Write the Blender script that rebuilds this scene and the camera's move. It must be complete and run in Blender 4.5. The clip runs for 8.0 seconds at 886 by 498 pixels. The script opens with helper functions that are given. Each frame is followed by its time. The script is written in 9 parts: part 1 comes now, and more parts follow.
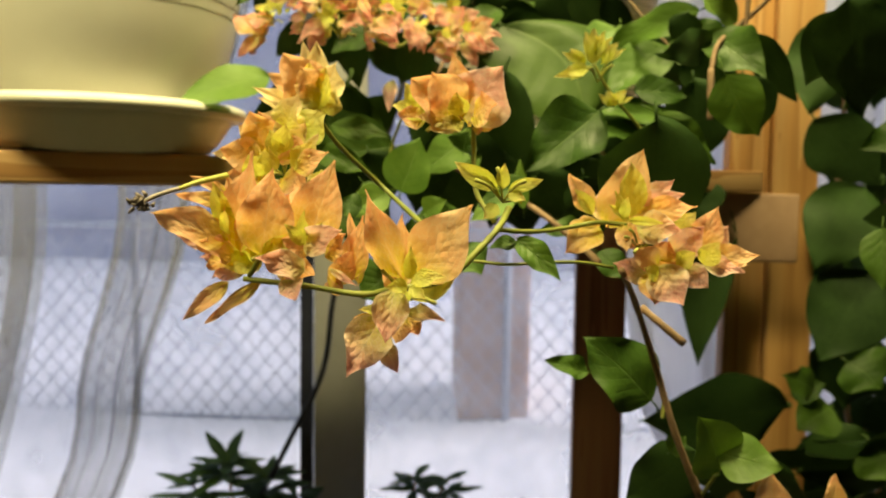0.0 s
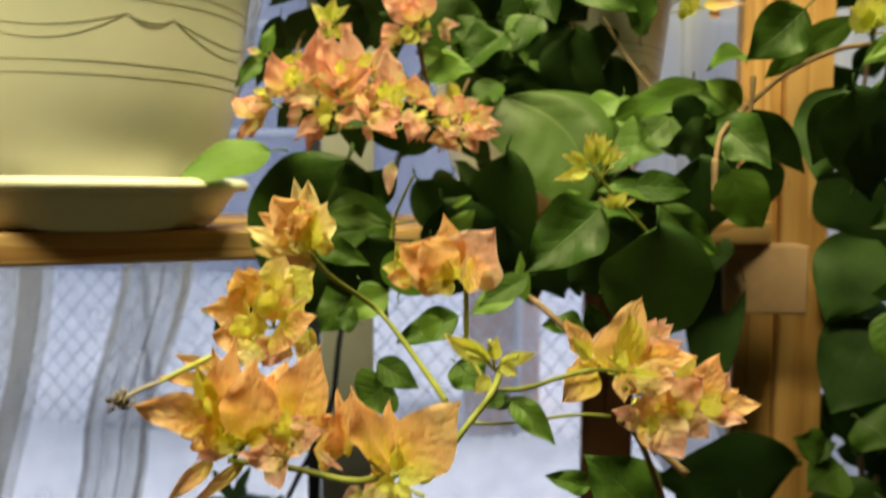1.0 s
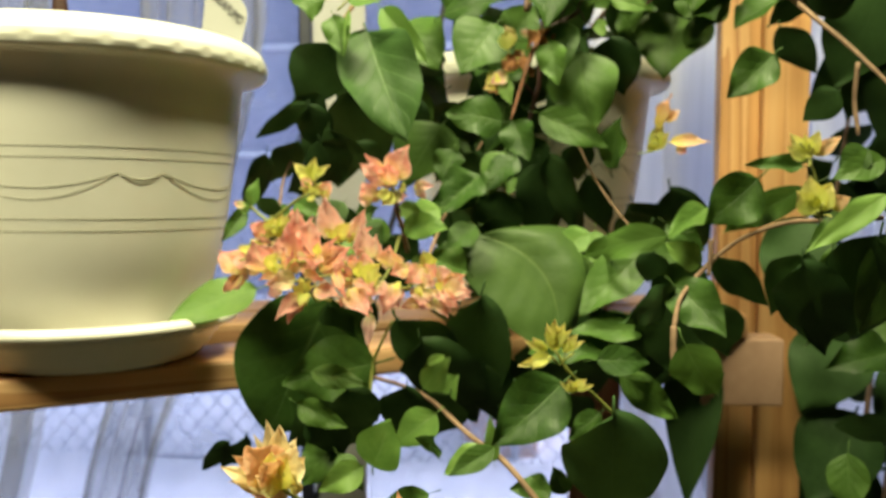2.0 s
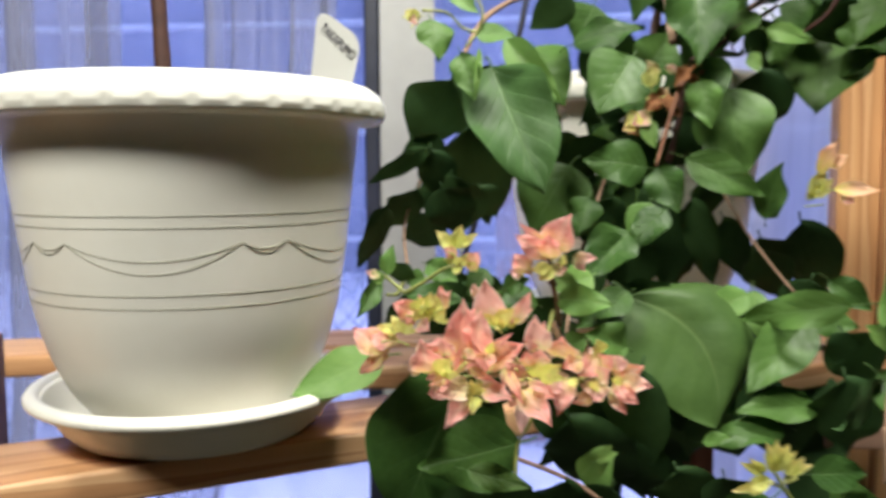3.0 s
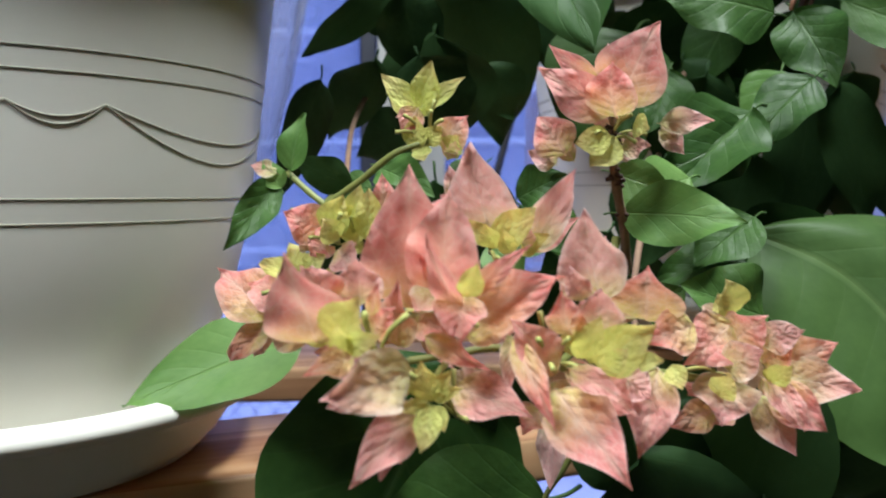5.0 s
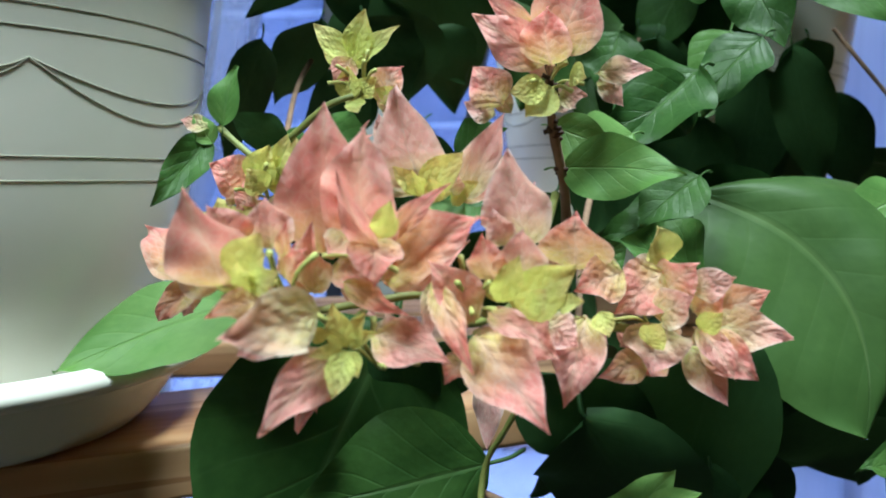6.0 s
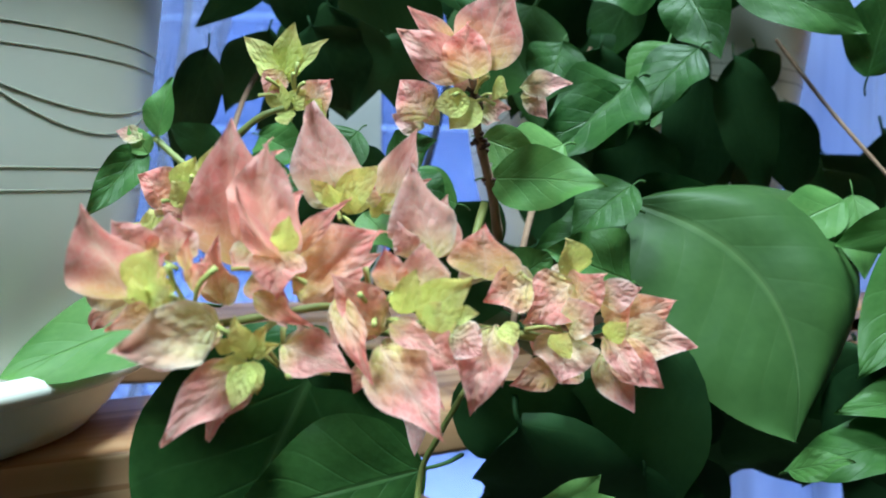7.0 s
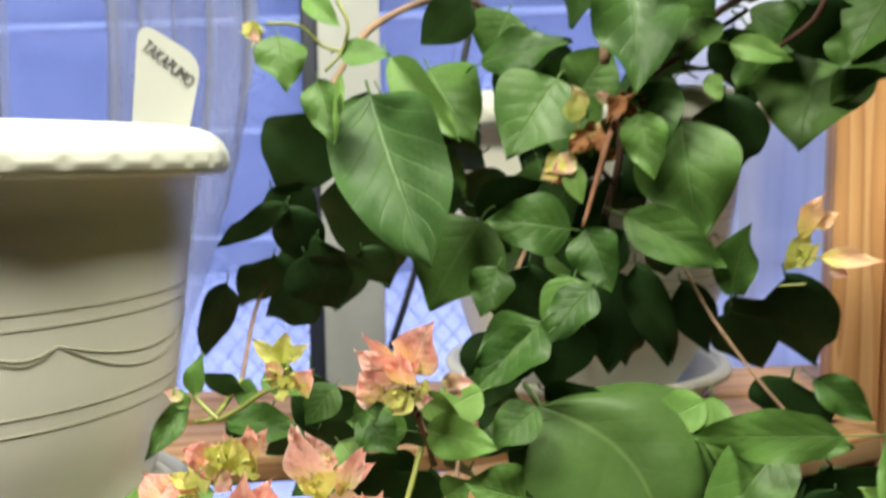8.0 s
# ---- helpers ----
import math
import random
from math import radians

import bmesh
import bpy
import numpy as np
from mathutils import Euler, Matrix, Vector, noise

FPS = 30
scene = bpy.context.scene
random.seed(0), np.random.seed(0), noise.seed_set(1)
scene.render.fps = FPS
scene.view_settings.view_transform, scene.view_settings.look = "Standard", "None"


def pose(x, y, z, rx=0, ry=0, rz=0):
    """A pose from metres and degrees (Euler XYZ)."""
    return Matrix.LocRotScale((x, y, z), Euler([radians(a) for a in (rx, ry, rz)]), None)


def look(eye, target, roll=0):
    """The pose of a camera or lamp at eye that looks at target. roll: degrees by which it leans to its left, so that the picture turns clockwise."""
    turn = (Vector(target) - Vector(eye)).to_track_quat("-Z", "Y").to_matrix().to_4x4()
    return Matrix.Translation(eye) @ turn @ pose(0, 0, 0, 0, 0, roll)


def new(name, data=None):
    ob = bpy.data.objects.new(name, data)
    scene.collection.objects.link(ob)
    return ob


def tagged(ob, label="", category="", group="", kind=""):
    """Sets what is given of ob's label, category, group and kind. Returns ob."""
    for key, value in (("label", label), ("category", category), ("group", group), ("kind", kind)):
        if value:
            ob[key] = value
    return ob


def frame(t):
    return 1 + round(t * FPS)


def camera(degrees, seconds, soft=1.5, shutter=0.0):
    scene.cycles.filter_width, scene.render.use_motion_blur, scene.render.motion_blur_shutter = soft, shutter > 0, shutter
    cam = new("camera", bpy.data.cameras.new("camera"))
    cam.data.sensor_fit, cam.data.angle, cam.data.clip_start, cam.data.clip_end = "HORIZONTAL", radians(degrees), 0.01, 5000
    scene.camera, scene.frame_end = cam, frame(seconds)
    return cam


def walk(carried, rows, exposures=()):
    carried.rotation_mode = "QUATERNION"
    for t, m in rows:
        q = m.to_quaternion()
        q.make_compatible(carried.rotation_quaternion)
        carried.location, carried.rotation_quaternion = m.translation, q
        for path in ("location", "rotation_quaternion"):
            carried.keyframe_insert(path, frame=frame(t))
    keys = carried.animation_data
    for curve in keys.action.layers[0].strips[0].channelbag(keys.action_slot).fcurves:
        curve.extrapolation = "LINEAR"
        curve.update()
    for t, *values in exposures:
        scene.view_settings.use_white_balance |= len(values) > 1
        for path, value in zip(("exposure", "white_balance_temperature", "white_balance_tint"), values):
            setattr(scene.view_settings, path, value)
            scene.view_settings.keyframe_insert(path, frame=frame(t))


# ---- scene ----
cam = camera(55.4, 8.0, 1.9, 0.28)
PATH = [
    (0, (0.051, 0.001, 1.232), (-0.084, 1.991, 1.082), 0.8),
    (0.5, (0.047, 0.019, 1.235), (-0.104, 2.007, 1.085), 0.7),
    (1, (0.056, 0.012, 1.283), (-0.105, 2.001, 1.144), 0.5),
    (1.5, (0.071, -0.007, 1.337), (-0.08, 1.983, 1.212), 0.4),
    (1.7, (0.075, -0.009, 1.353), (-0.081, 1.982, 1.243), 0.3),
    (2.8, (0.017, 0.015, 1.435), (-0.166, 2.0, 1.271), -0.3),
    (3, (-0.018, 0.047, 1.44), (-0.226, 2.028, 1.258), -0.3),
    (3.5, (-0.055, 0.144, 1.433), (-0.359, 2.111, 1.24), -0.2),
    (4, (-0.062, 0.222, 1.393), (-0.396, 2.186, 1.22), -0.0),
    (4.5, (-0.045, 0.277, 1.383), (-0.346, 2.245, 1.196), 0.4),
    (5, (-0.021, 0.306, 1.368), (-0.298, 2.282, 1.231), 0.1),
    (6.5, (-0.005, 0.314, 1.358), (-0.195, 2.297, 1.176), 0.2),
    (7, (0.007, 0.311, 1.361), (-0.173, 2.296, 1.196), 0.1),
    (7.5, (0.016, 0.287, 1.397), (-0.175, 2.271, 1.228), 0.1),
    (8, (0.048, 0.212, 1.479), (-0.176, 2.189, 1.279), -0.8),
]
cam.data.dof.use_dof = True
cam.data.dof.focus_distance = 0.25
cam.data.dof.aperture_fstop = 20.0
# white balance drifts from warm to neutral on the way
EXPOSURES = [(0.0, 0.42, 7600, 12), (0.6, 0.35, 7500, 12), (1.0, 0.24, 7000, 8), (1.5, 0.46, 6500, 10), (2.8, 0.42, 5150, 36), (3.5, 0.10, 4750, 44), (4.0, 0.19, 4650, 40), (5.0, 0.04, 4600, 38), (6.5, 0.26, 4150, 20), (7.0, 0.32, 4060, 20), (7.5, 0.47, 4300, 22), (8.0, 0.47, 5150, 31)]
walk(cam, [(t, look(eye, target, roll)) for t, eye, target, roll in PATH], EXPOSURES)

# ---- world and lights ----
world = bpy.data.worlds.new("world")
scene.world = world
world.use_nodes = True
wn, wl = world.node_tree.nodes, world.node_tree.links
sky = wn.new("ShaderNodeTexSky")
sky.sky_type, sky.sun_disc = "NISHITA", False
sky.sun_elevation, sky.sun_rotation = radians(33), radians(83)
sky.air_density, sky.dust_density = 1.0, 2.0
wl.new(sky.outputs[0], wn["Background"].inputs[0])
wn["Background"].inputs[1].default_value = 0.15

sun = new("sun", bpy.data.lights.new("sun", "SUN"))
sun.data.energy, sun.data.angle, sun.data.color = 2.6, radians(20), (0.72, 0.78, 1.0)
sun.matrix_world = look((9, 6.1, 6), (0, 5, 0))

# the room's two ceiling lamps, the stronger one up to the left
for name, at, size, power in (("ceiling_lamp_light", (-0.48, -0.29, 2.62), 0.46, 35), ("second_lamp_light", (0.332, 0.463, 2.62), 0.34, 27)):
    lamp = new(name, bpy.data.lights.new(name, "AREA"))
    lamp.data.shape, lamp.data.size, lamp.data.energy, lamp.data.color = "DISK", size, power, (1.0, 0.945, 0.49)
    lamp.matrix_world = look(at, (-0.10, 0.62, 1.36))


# ---- materials ----
def nodes_of(name, rough=0.5, metal=0.0, spec=0.5):
    m = bpy.data.materials.new(name)
    m.use_nodes = True
    n, l = m.node_tree.nodes, m.node_tree.links
    p = n["Principled BSDF"]
    p.inputs["Roughness"].default_value, p.inputs["Metallic"].default_value = rough, metal
    p.inputs["Specular IOR Level"].default_value = spec
    return m, n, l, p


def ramp(n, l, fac, stops):
    r = n.new("ShaderNodeValToRGB")
    while len(r.color_ramp.elements) < len(stops):
        r.color_ramp.elements.new(0.5)
    for e, (at, c) in zip(r.color_ramp.elements, stops):
        e.position, e.color = at, (*c, 1)
    l.new(fac, r.inputs[0])
    return r.outputs[0]


def mapped(n, l, scale=(1, 1, 1), turn=(0, 0, 0)):
    tc, mp = n.new("ShaderNodeTexCoord"), n.new("ShaderNodeMapping")
    mp.inputs["Scale"].default_value, mp.inputs["Rotation"].default_value = scale, turn
    l.new(tc.outputs["Object"], mp.inputs[0])
    return mp.outputs[0]


def noise_tex(n, l, vec, scale, detail=4, rough=0.55, out="Fac"):
    t = n.new("ShaderNodeTexNoise")
    t.inputs["Scale"].default_value, t.inputs["Detail"].default_value, t.inputs["Roughness"].default_value = scale, detail, rough
    if vec is not None:
        l.new(vec, t.inputs["Vector"])
    return t.outputs[out]


def math_node(n, l, op, a, b=None, clamp=False):
    t = n.new("ShaderNodeMath")
    t.operation, t.use_clamp = op, clamp
    for k, v in ((0, a), (1, b)):
        if v is None:
            continue
        if isinstance(v, (int, float)):
            t.inputs[k].default_value = v
        else:
            l.new(v, t.inputs[k])
    return t.outputs[0]


def mix_rgb(n, l, fac, a, b, kind="MIX"):
    t = n.new("ShaderNodeMix")
    t.data_type, t.blend_type = "RGBA", kind
    for k, v in ((0, fac), (6, a), (7, b)):
        if isinstance(v, (int, float)):
            t.inputs[k].default_value = v
        elif isinstance(v, tuple):
            t.inputs[k].default_value = (*v, 1)
        else:
            l.new(v, t.inputs[k])
    return t.outputs[2]


def bump(n, l, p, height, strength=0.3, distance=0.002):
    b = n.new("ShaderNodeBump")
    b.inputs["Strength"].default_value, b.inputs["Distance"].default_value = strength, distance
    l.new(height, b.inputs["Height"])
    l.new(b.outputs[0], p.inputs["Normal"])


def plain(name, c1, c2, rough=0.5, scale=30, strength=0.1, metal=0.0, dist=0.001):
    m, n, l, p = nodes_of(name, rough, metal)
    v = mapped(n, l)
    f = noise_tex(n, l, v, scale, 6)
    g = noise_tex(n, l, v, scale / 9, 3)
    k = math_node(n, l, "ADD", math_node(n, l, "MULTIPLY", f, 0.5), math_node(n, l, "MULTIPLY", g, 0.5))
    l.new(ramp(n, l, k, [(0.3, c1), (0.7, c2)]), p.inputs["Base Color"])
    if strength:
        bump(n, l, p, f, strength, dist)
    return m


def wood(name, dark, mid, light, axis=0, rough=0.45):
    """Planed, varnished timber with its grain along one axis of the object."""
    m, n, l, p = nodes_of(name, rough)
    sc = [55, 55, 55]
    sc[axis] = 2.2
    oi = n.new("ShaderNodeObjectInfo")
    add = n.new("ShaderNodeVectorMath")
    add.operation = "ADD"
    l.new(mapped(n, l, tuple(sc)), add.inputs[0])
    l.new(math_node(n, l, "MULTIPLY", oi.outputs["Random"], 37.0), add.inputs[1])
    fine = noise_tex(n, l, add.outputs[0], 1.6, 5, 0.6)
    sc2 = [9, 9, 9]
    sc2[axis] = 0.5
    add2 = n.new("ShaderNodeVectorMath")
    add2.operation = "ADD"
    l.new(mapped(n, l, tuple(sc2)), add2.inputs[0])
    l.new(math_node(n, l, "MULTIPLY", oi.outputs["Random"], 19.0), add2.inputs[1])
    wide = noise_tex(n, l, add2.outputs[0], 1.8, 3, 0.5)
    rings = math_node(n, l, "FRACT", math_node(n, l, "MULTIPLY", wide, 7.0))
    k = math_node(n, l, "ADD", math_node(n, l, "MULTIPLY", fine, 0.55), math_node(n, l, "MULTIPLY", rings, 0.4))
    l.new(ramp(n, l, k, [(0.22, dark), (0.45, mid), (0.75, light)]), p.inputs["Base Color"])
    l.new(ramp(n, l, fine, [(0.3, (rough + 0.12,) * 3), (0.7, (rough - 0.1,) * 3)]), p.inputs["Roughness"])
    bump(n, l, p, fine, 0.12, 0.0008)
    return m


def leafy(name, dark, light, vein, rough=0.42, trans=0.22, base=None, tip=None, veins=7.0, spread=0.35, wrinkle=0.25, vein_mix=0.5, crinkle=False, edge=None, middle=None, reach=2.2, spec=0.32, side_veins=0.55, glow=(1.0, 1.0, 0.62)):
    """A blade with midrib, side veins and light passing through; base and tip tint it along its length."""
    m, n, l, p = nodes_of(name, rough, 0.0, spec)
    uv = n.new("ShaderNodeUVMap")
    sep = n.new("ShaderNodeSeparateXYZ")
    l.new(uv.outputs[0], sep.inputs[0])
    u, v = sep.outputs[0], sep.outputs[1]
    oi = n.new("ShaderNodeObjectInfo")
    side = math_node(n, l, "ABSOLUTE", math_node(n, l, "SUBTRACT", math_node(n, l, "MULTIPLY", u, 2.0), 1.0))
    coords = mapped(n, l)
    shift = n.new("ShaderNodeVectorMath")
    shift.operation = "ADD"
    l.new(coords, shift.inputs[0])
    l.new(math_node(n, l, "MULTIPLY", oi.outputs["Random"], 23.0), shift.inputs[1])
    blotch = noise_tex(n, l, shift.outputs[0], 2.6, 4, 0.6)
    grain = noise_tex(n, l, shift.outputs[0], 20, 3, 0.5)
    k = math_node(n, l, "ADD", math_node(n, l, "MULTIPLY", oi.outputs["Random"], spread),
                  math_node(n, l, "ADD", math_node(n, l, "MULTIPLY", blotch, 0.75 - spread * 0.5), math_node(n, l, "MULTIPLY", grain, 0.25)))
    col = ramp(n, l, k, [(0.32, dark), (0.82, light)])
    if base:
        f = math_node(n, l, "MULTIPLY", math_node(n, l, "SUBTRACT", 1.15, math_node(n, l, "MULTIPLY", v, math_node(n, l, "MULTIPLY", math_node(n, l, "ADD", oi.outputs["Random"], 0.45), reach))), math_node(n, l, "ADD", blotch, 0.35), True)
        col = mix_rgb(n, l, f, col, base)
    if tip:
        f = math_node(n, l, "MULTIPLY", math_node(n, l, "MULTIPLY", math_node(n, l, "SUBTRACT", v, 0.45), 1.7), blotch, True)
        col = mix_rgb(n, l, f, col, tip)
    if middle:
        f = math_node(n, l, "MULTIPLY", math_node(n, l, "SUBTRACT", 1.0, math_node(n, l, "MULTIPLY", side, 2.4), True), math_node(n, l, "MULTIPLY", blotch, 1.1), True)
        col = mix_rgb(n, l, f, col, middle)
    if edge:
        f = math_node(n, l, "MULTIPLY", math_node(n, l, "MULTIPLY", math_node(n, l, "SUBTRACT", side, 0.72), 2.6, True), math_node(n, l, "ADD", grain, 0.2), True)
        col = mix_rgb(n, l, f, col, edge)
    # midrib, tapering, and side veins that curve forwards
    rib = math_node(n, l, "SUBTRACT", 1.0, math_node(n, l, "DIVIDE", side, math_node(n, l, "MULTIPLY", math_node(n, l, "SUBTRACT", 1.25, v), 0.055)), True)
    phase = math_node(n, l, "SUBTRACT", math_node(n, l, "MULTIPLY", v, veins), math_node(n, l, "MULTIPLY", math_node(n, l, "POWER", side, 0.8), 2.0))
    saw = math_node(n, l, "ABSOLUTE", math_node(n, l, "SUBTRACT", math_node(n, l, "FRACT", phase), 0.5))
    lines = math_node(n, l, "MULTIPLY", math_node(n, l, "SUBTRACT", saw, 0.43), 14.0, True)
    lines = math_node(n, l, "MULTIPLY", lines, math_node(n, l, "SUBTRACT", 1.0, math_node(n, l, "MULTIPLY", side, 0.75)))
    net = math_node(n, l, "MAXIMUM", rib, math_node(n, l, "MULTIPLY", lines, side_veins))
    col = mix_rgb(n, l, math_node(n, l, "MULTIPLY", net, vein_mix), col, vein)
    if crinkle:
        mesh_of = n.new("ShaderNodeTexVoronoi")
        mesh_of.feature = "DISTANCE_TO_EDGE"
        mesh_of.inputs["Scale"].default_value = 9.0
        l.new(shift.outputs[0], mesh_of.inputs["Vector"])
        fine = math_node(n, l, "SUBTRACT", 1.0, math_node(n, l, "MULTIPLY", mesh_of.outputs["Distance"], 11.0), True)
        col = mix_rgb(n, l, math_node(n, l, "MULTIPLY", fine, math_node(n, l, "MULTIPLY", blotch, 0.62)), col, vein)
    l.new(col, p.inputs["Base Color"])
    height = math_node(n, l, "SUBTRACT", math_node(n, l, "MULTIPLY", blotch, wrinkle), math_node(n, l, "MULTIPLY", net, (0.2 if crinkle else 0.7) * vein_mix))
    height = math_node(n, l, "ADD", height, math_node(n, l, "MULTIPLY", saw, -0.22 * wrinkle))
    if crinkle:
        cell = n.new("ShaderNodeTexVoronoi")
        cell.inputs["Scale"].default_value = 9.0
        l.new(shift.outputs[0], cell.inputs["Vector"])
        height = math_node(n, l, "ADD", height, math_node(n, l, "MULTIPLY", cell.outputs["Distance"], -0.32))
    bump(n, l, p, height, 0.85 if crinkle else 0.6, 0.0018 if crinkle else 0.0022)
    tr, mx = n.new("ShaderNodeBsdfTranslucent"), n.new("ShaderNodeMixShader")
    l.new(mix_rgb(n, l, 1.0, col, glow, "MULTIPLY"), tr.inputs[0])
    mx.inputs[0].default_value = trans
    l.new(p.outputs[0], mx.inputs[1])
    l.new(tr.outputs[0], mx.inputs[2])
    l.new(mx.outputs[0], n["Material Output"].inputs[0])
    return m


POT = plain("cream_plastic", (0.785, 0.768, 0.690), (0.822, 0.806, 0.740), 0.36, 60, 0.04)
SOIL = plain("potting_soil", (0.02, 0.014, 0.01), (0.07, 0.05, 0.035), 0.95, 90, 1.0, dist=0.006)
PINE = wood("varnished_pine", (0.36, 0.17, 0.065), (0.58, 0.32, 0.14), (0.68, 0.43, 0.22))
PINE_UP = wood("varnished_pine_upright", (0.38, 0.175, 0.062), (0.56, 0.30, 0.115), (0.64, 0.385, 0.18), axis=2)
RED_WOOD = wood("stained_leg_wood", (0.16, 0.065, 0.035), (0.26, 0.12, 0.07), (0.33, 0.17, 0.10), axis=2)
# white paint, with the shade on it put into a grey colour
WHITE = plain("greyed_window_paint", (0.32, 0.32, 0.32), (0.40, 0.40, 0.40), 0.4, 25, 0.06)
# unseen walls and floor, darkened so that the room bounces less light
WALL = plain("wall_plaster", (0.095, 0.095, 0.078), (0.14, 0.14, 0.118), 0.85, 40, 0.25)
FLOOR = wood("floor_boards_wood", (0.055, 0.050, 0.036), (0.095, 0.088, 0.064), (0.135, 0.125, 0.095))
BLACK = plain("black_rubber", (0.012, 0.012, 0.016), (0.03, 0.03, 0.036), 0.5, 40, 0.1)
NAVY = plain("dark_sash_seal", (0.012, 0.014, 0.03), (0.03, 0.034, 0.06), 0.45, 30, 0.1)
SNOW = plain("snow", (0.76, 0.79, 0.85), (0.86, 0.88, 0.92), 0.8, 1.5, 0.3, dist=0.04)
SIDING = plain("blue_grey_siding", (0.26, 0.275, 0.40), (0.37, 0.385, 0.51), 0.8, 6, 0.3, dist=0.01)
BRICK = plain("reddish_pillar_plaster", (0.30, 0.17, 0.13), (0.44, 0.28, 0.22), 0.9, 14, 0.4, dist=0.01)
WIRE = plain("galvanised_wire", (0.22, 0.24, 0.30), (0.34, 0.36, 0.42), 0.6, 50, 0.1, metal=0.2)
STICK = plain("dark_brown_bark", (0.035, 0.014, 0.010), (0.085, 0.034, 0.022), 0.6, 120, 0.5)
BARK = plain("brown_twig_bark", (0.13, 0.075, 0.045), (0.33, 0.21, 0.13), 0.8, 160, 0.7)
GREEN_STEM = plain("green_stem", (0.16, 0.19, 0.035), (0.30, 0.32, 0.07), 0.5, 120, 0.3)
STALK = plain("yellow_green_stalk", (0.34, 0.36, 0.07), (0.52, 0.52, 0.14), 0.55, 150, 0.2)
DRY = plain("dry_flower_remains", (0.06, 0.045, 0.04), (0.34, 0.27, 0.24), 0.9, 150, 0.6)
DEAD_WOOD = plain("reddish_dead_shoot", (0.16, 0.062, 0.030), (0.40, 0.20, 0.11), 0.7, 120, 0.6)
DRY_STALK = plain("withered_stalk", (0.30, 0.24, 0.20), (0.52, 0.46, 0.42), 0.9, 150, 0.4)
# white plastic, its colour lowered for the side turned from the lamp
TAG = plain("white_label_plastic", (0.55, 0.55, 0.53), (0.62, 0.62, 0.60), 0.4, 30, 0.03)
INK = plain("faded_marker_ink", (0.02, 0.02, 0.03), (0.10, 0.10, 0.12), 0.6, 300, 0.0)
LEAF = leafy("bougainvillea_leaf", (0.026, 0.064, 0.010), (0.076, 0.150, 0.025), (0.13, 0.21, 0.065), 0.46, 0.16, spec=0.24, veins=6.0, wrinkle=0.75, vein_mix=0.36, spread=0.5, side_veins=0.42)
LEAF_BIG = leafy("broad_leaf", (0.034, 0.072, 0.014), (0.068, 0.122, 0.024), (0.15, 0.22, 0.07), 0.50, 0.10, spec=0.22, veins=6.5, wrinkle=0.8, vein_mix=0.36, side_veins=0.13)
LEAF_HERO = leafy("veined_leaf", (0.029, 0.071, 0.015), (0.058, 0.118, 0.027), (0.16, 0.25, 0.10), 0.50, 0.12, spec=0.20, veins=6.0, wrinkle=1.2, vein_mix=0.55, side_veins=0.6)
# darker copy of LEAF: shade put into inner vine leaves; also the dark-leaved houseplants
LEAF_DARK_SHADED = leafy("dark_leaf", (0.017, 0.042, 0.011), (0.042, 0.088, 0.024), (0.07, 0.12, 0.045), 0.55, 0.12, spec=0.16, veins=5.5, wrinkle=0.2, vein_mix=0.10)
LEAF_YOUNG = leafy("young_leaf", (0.10, 0.21, 0.035), (0.19, 0.32, 0.065), (0.24, 0.36, 0.13), 0.48, 0.28, veins=6.0, wrinkle=0.3, vein_mix=0.25, side_veins=0.35)
BRACT = leafy("salmon_bract", (0.89, 0.24, 0.21), (0.95, 0.50, 0.45), (0.97, 0.77, 0.67), 0.6, 0.52, edge=(0.96, 0.64, 0.60), base=(0.80, 0.76, 0.22), middle=(0.92, 0.62, 0.48), reach=2.2, veins=6.0, wrinkle=1.1, vein_mix=0.40, glow=(1.0, 0.92, 0.84), crinkle=True)
BRACT_PALE = leafy("pale_bract", (0.87, 0.36, 0.34), (0.94, 0.63, 0.58), (0.95, 0.82, 0.75), 0.62, 0.50, base=(0.72, 0.74, 0.28), reach=2.1, tip=(0.88, 0.40, 0.40), edge=(0.97, 0.84, 0.81), veins=6.0, wrinkle=1.2, vein_mix=0.40, glow=(1.0, 0.92, 0.84), crinkle=True)
BRACT_YOUNG = leafy("yellow_green_bract", (0.66, 0.70, 0.12), (0.90, 0.89, 0.28), (0.88, 0.88, 0.46), 0.55, 0.50, tip=(0.82, 0.50, 0.28), veins=5.0, wrinkle=0.8, vein_mix=0.3, crinkle=True)
BRACT_ORANGE = leafy("orange_bract", (0.95, 0.39, 0.20), (0.98, 0.67, 0.41), (0.98, 0.78, 0.55), 0.6, 0.46, edge=(0.98, 0.64, 0.42), middle=(0.94, 0.60, 0.30), base=(0.80, 0.76, 0.07), reach=2.3, veins=6.0, wrinkle=0.9, vein_mix=0.32, glow=(1.0, 0.92, 0.78), crinkle=True)


BRACT_CREAM = leafy("cream_bract", (0.88, 0.62, 0.27), (0.94, 0.86, 0.52), (0.95, 0.88, 0.62), 0.6, 0.46, base=(0.74, 0.74, 0.10), tip=(0.93, 0.58, 0.32), edge=(0.96, 0.86, 0.58), reach=1.8, veins=6.0, wrinkle=0.9, vein_mix=0.32, glow=(1.0, 0.92, 0.78), crinkle=True)
DRY_LEAF = leafy("dry_curled_leaf", (0.16, 0.055, 0.018), (0.42, 0.19, 0.07), (0.50, 0.28, 0.12), 0.6, 0.2, veins=5.0, wrinkle=1.2, vein_mix=0.3, crinkle=True)


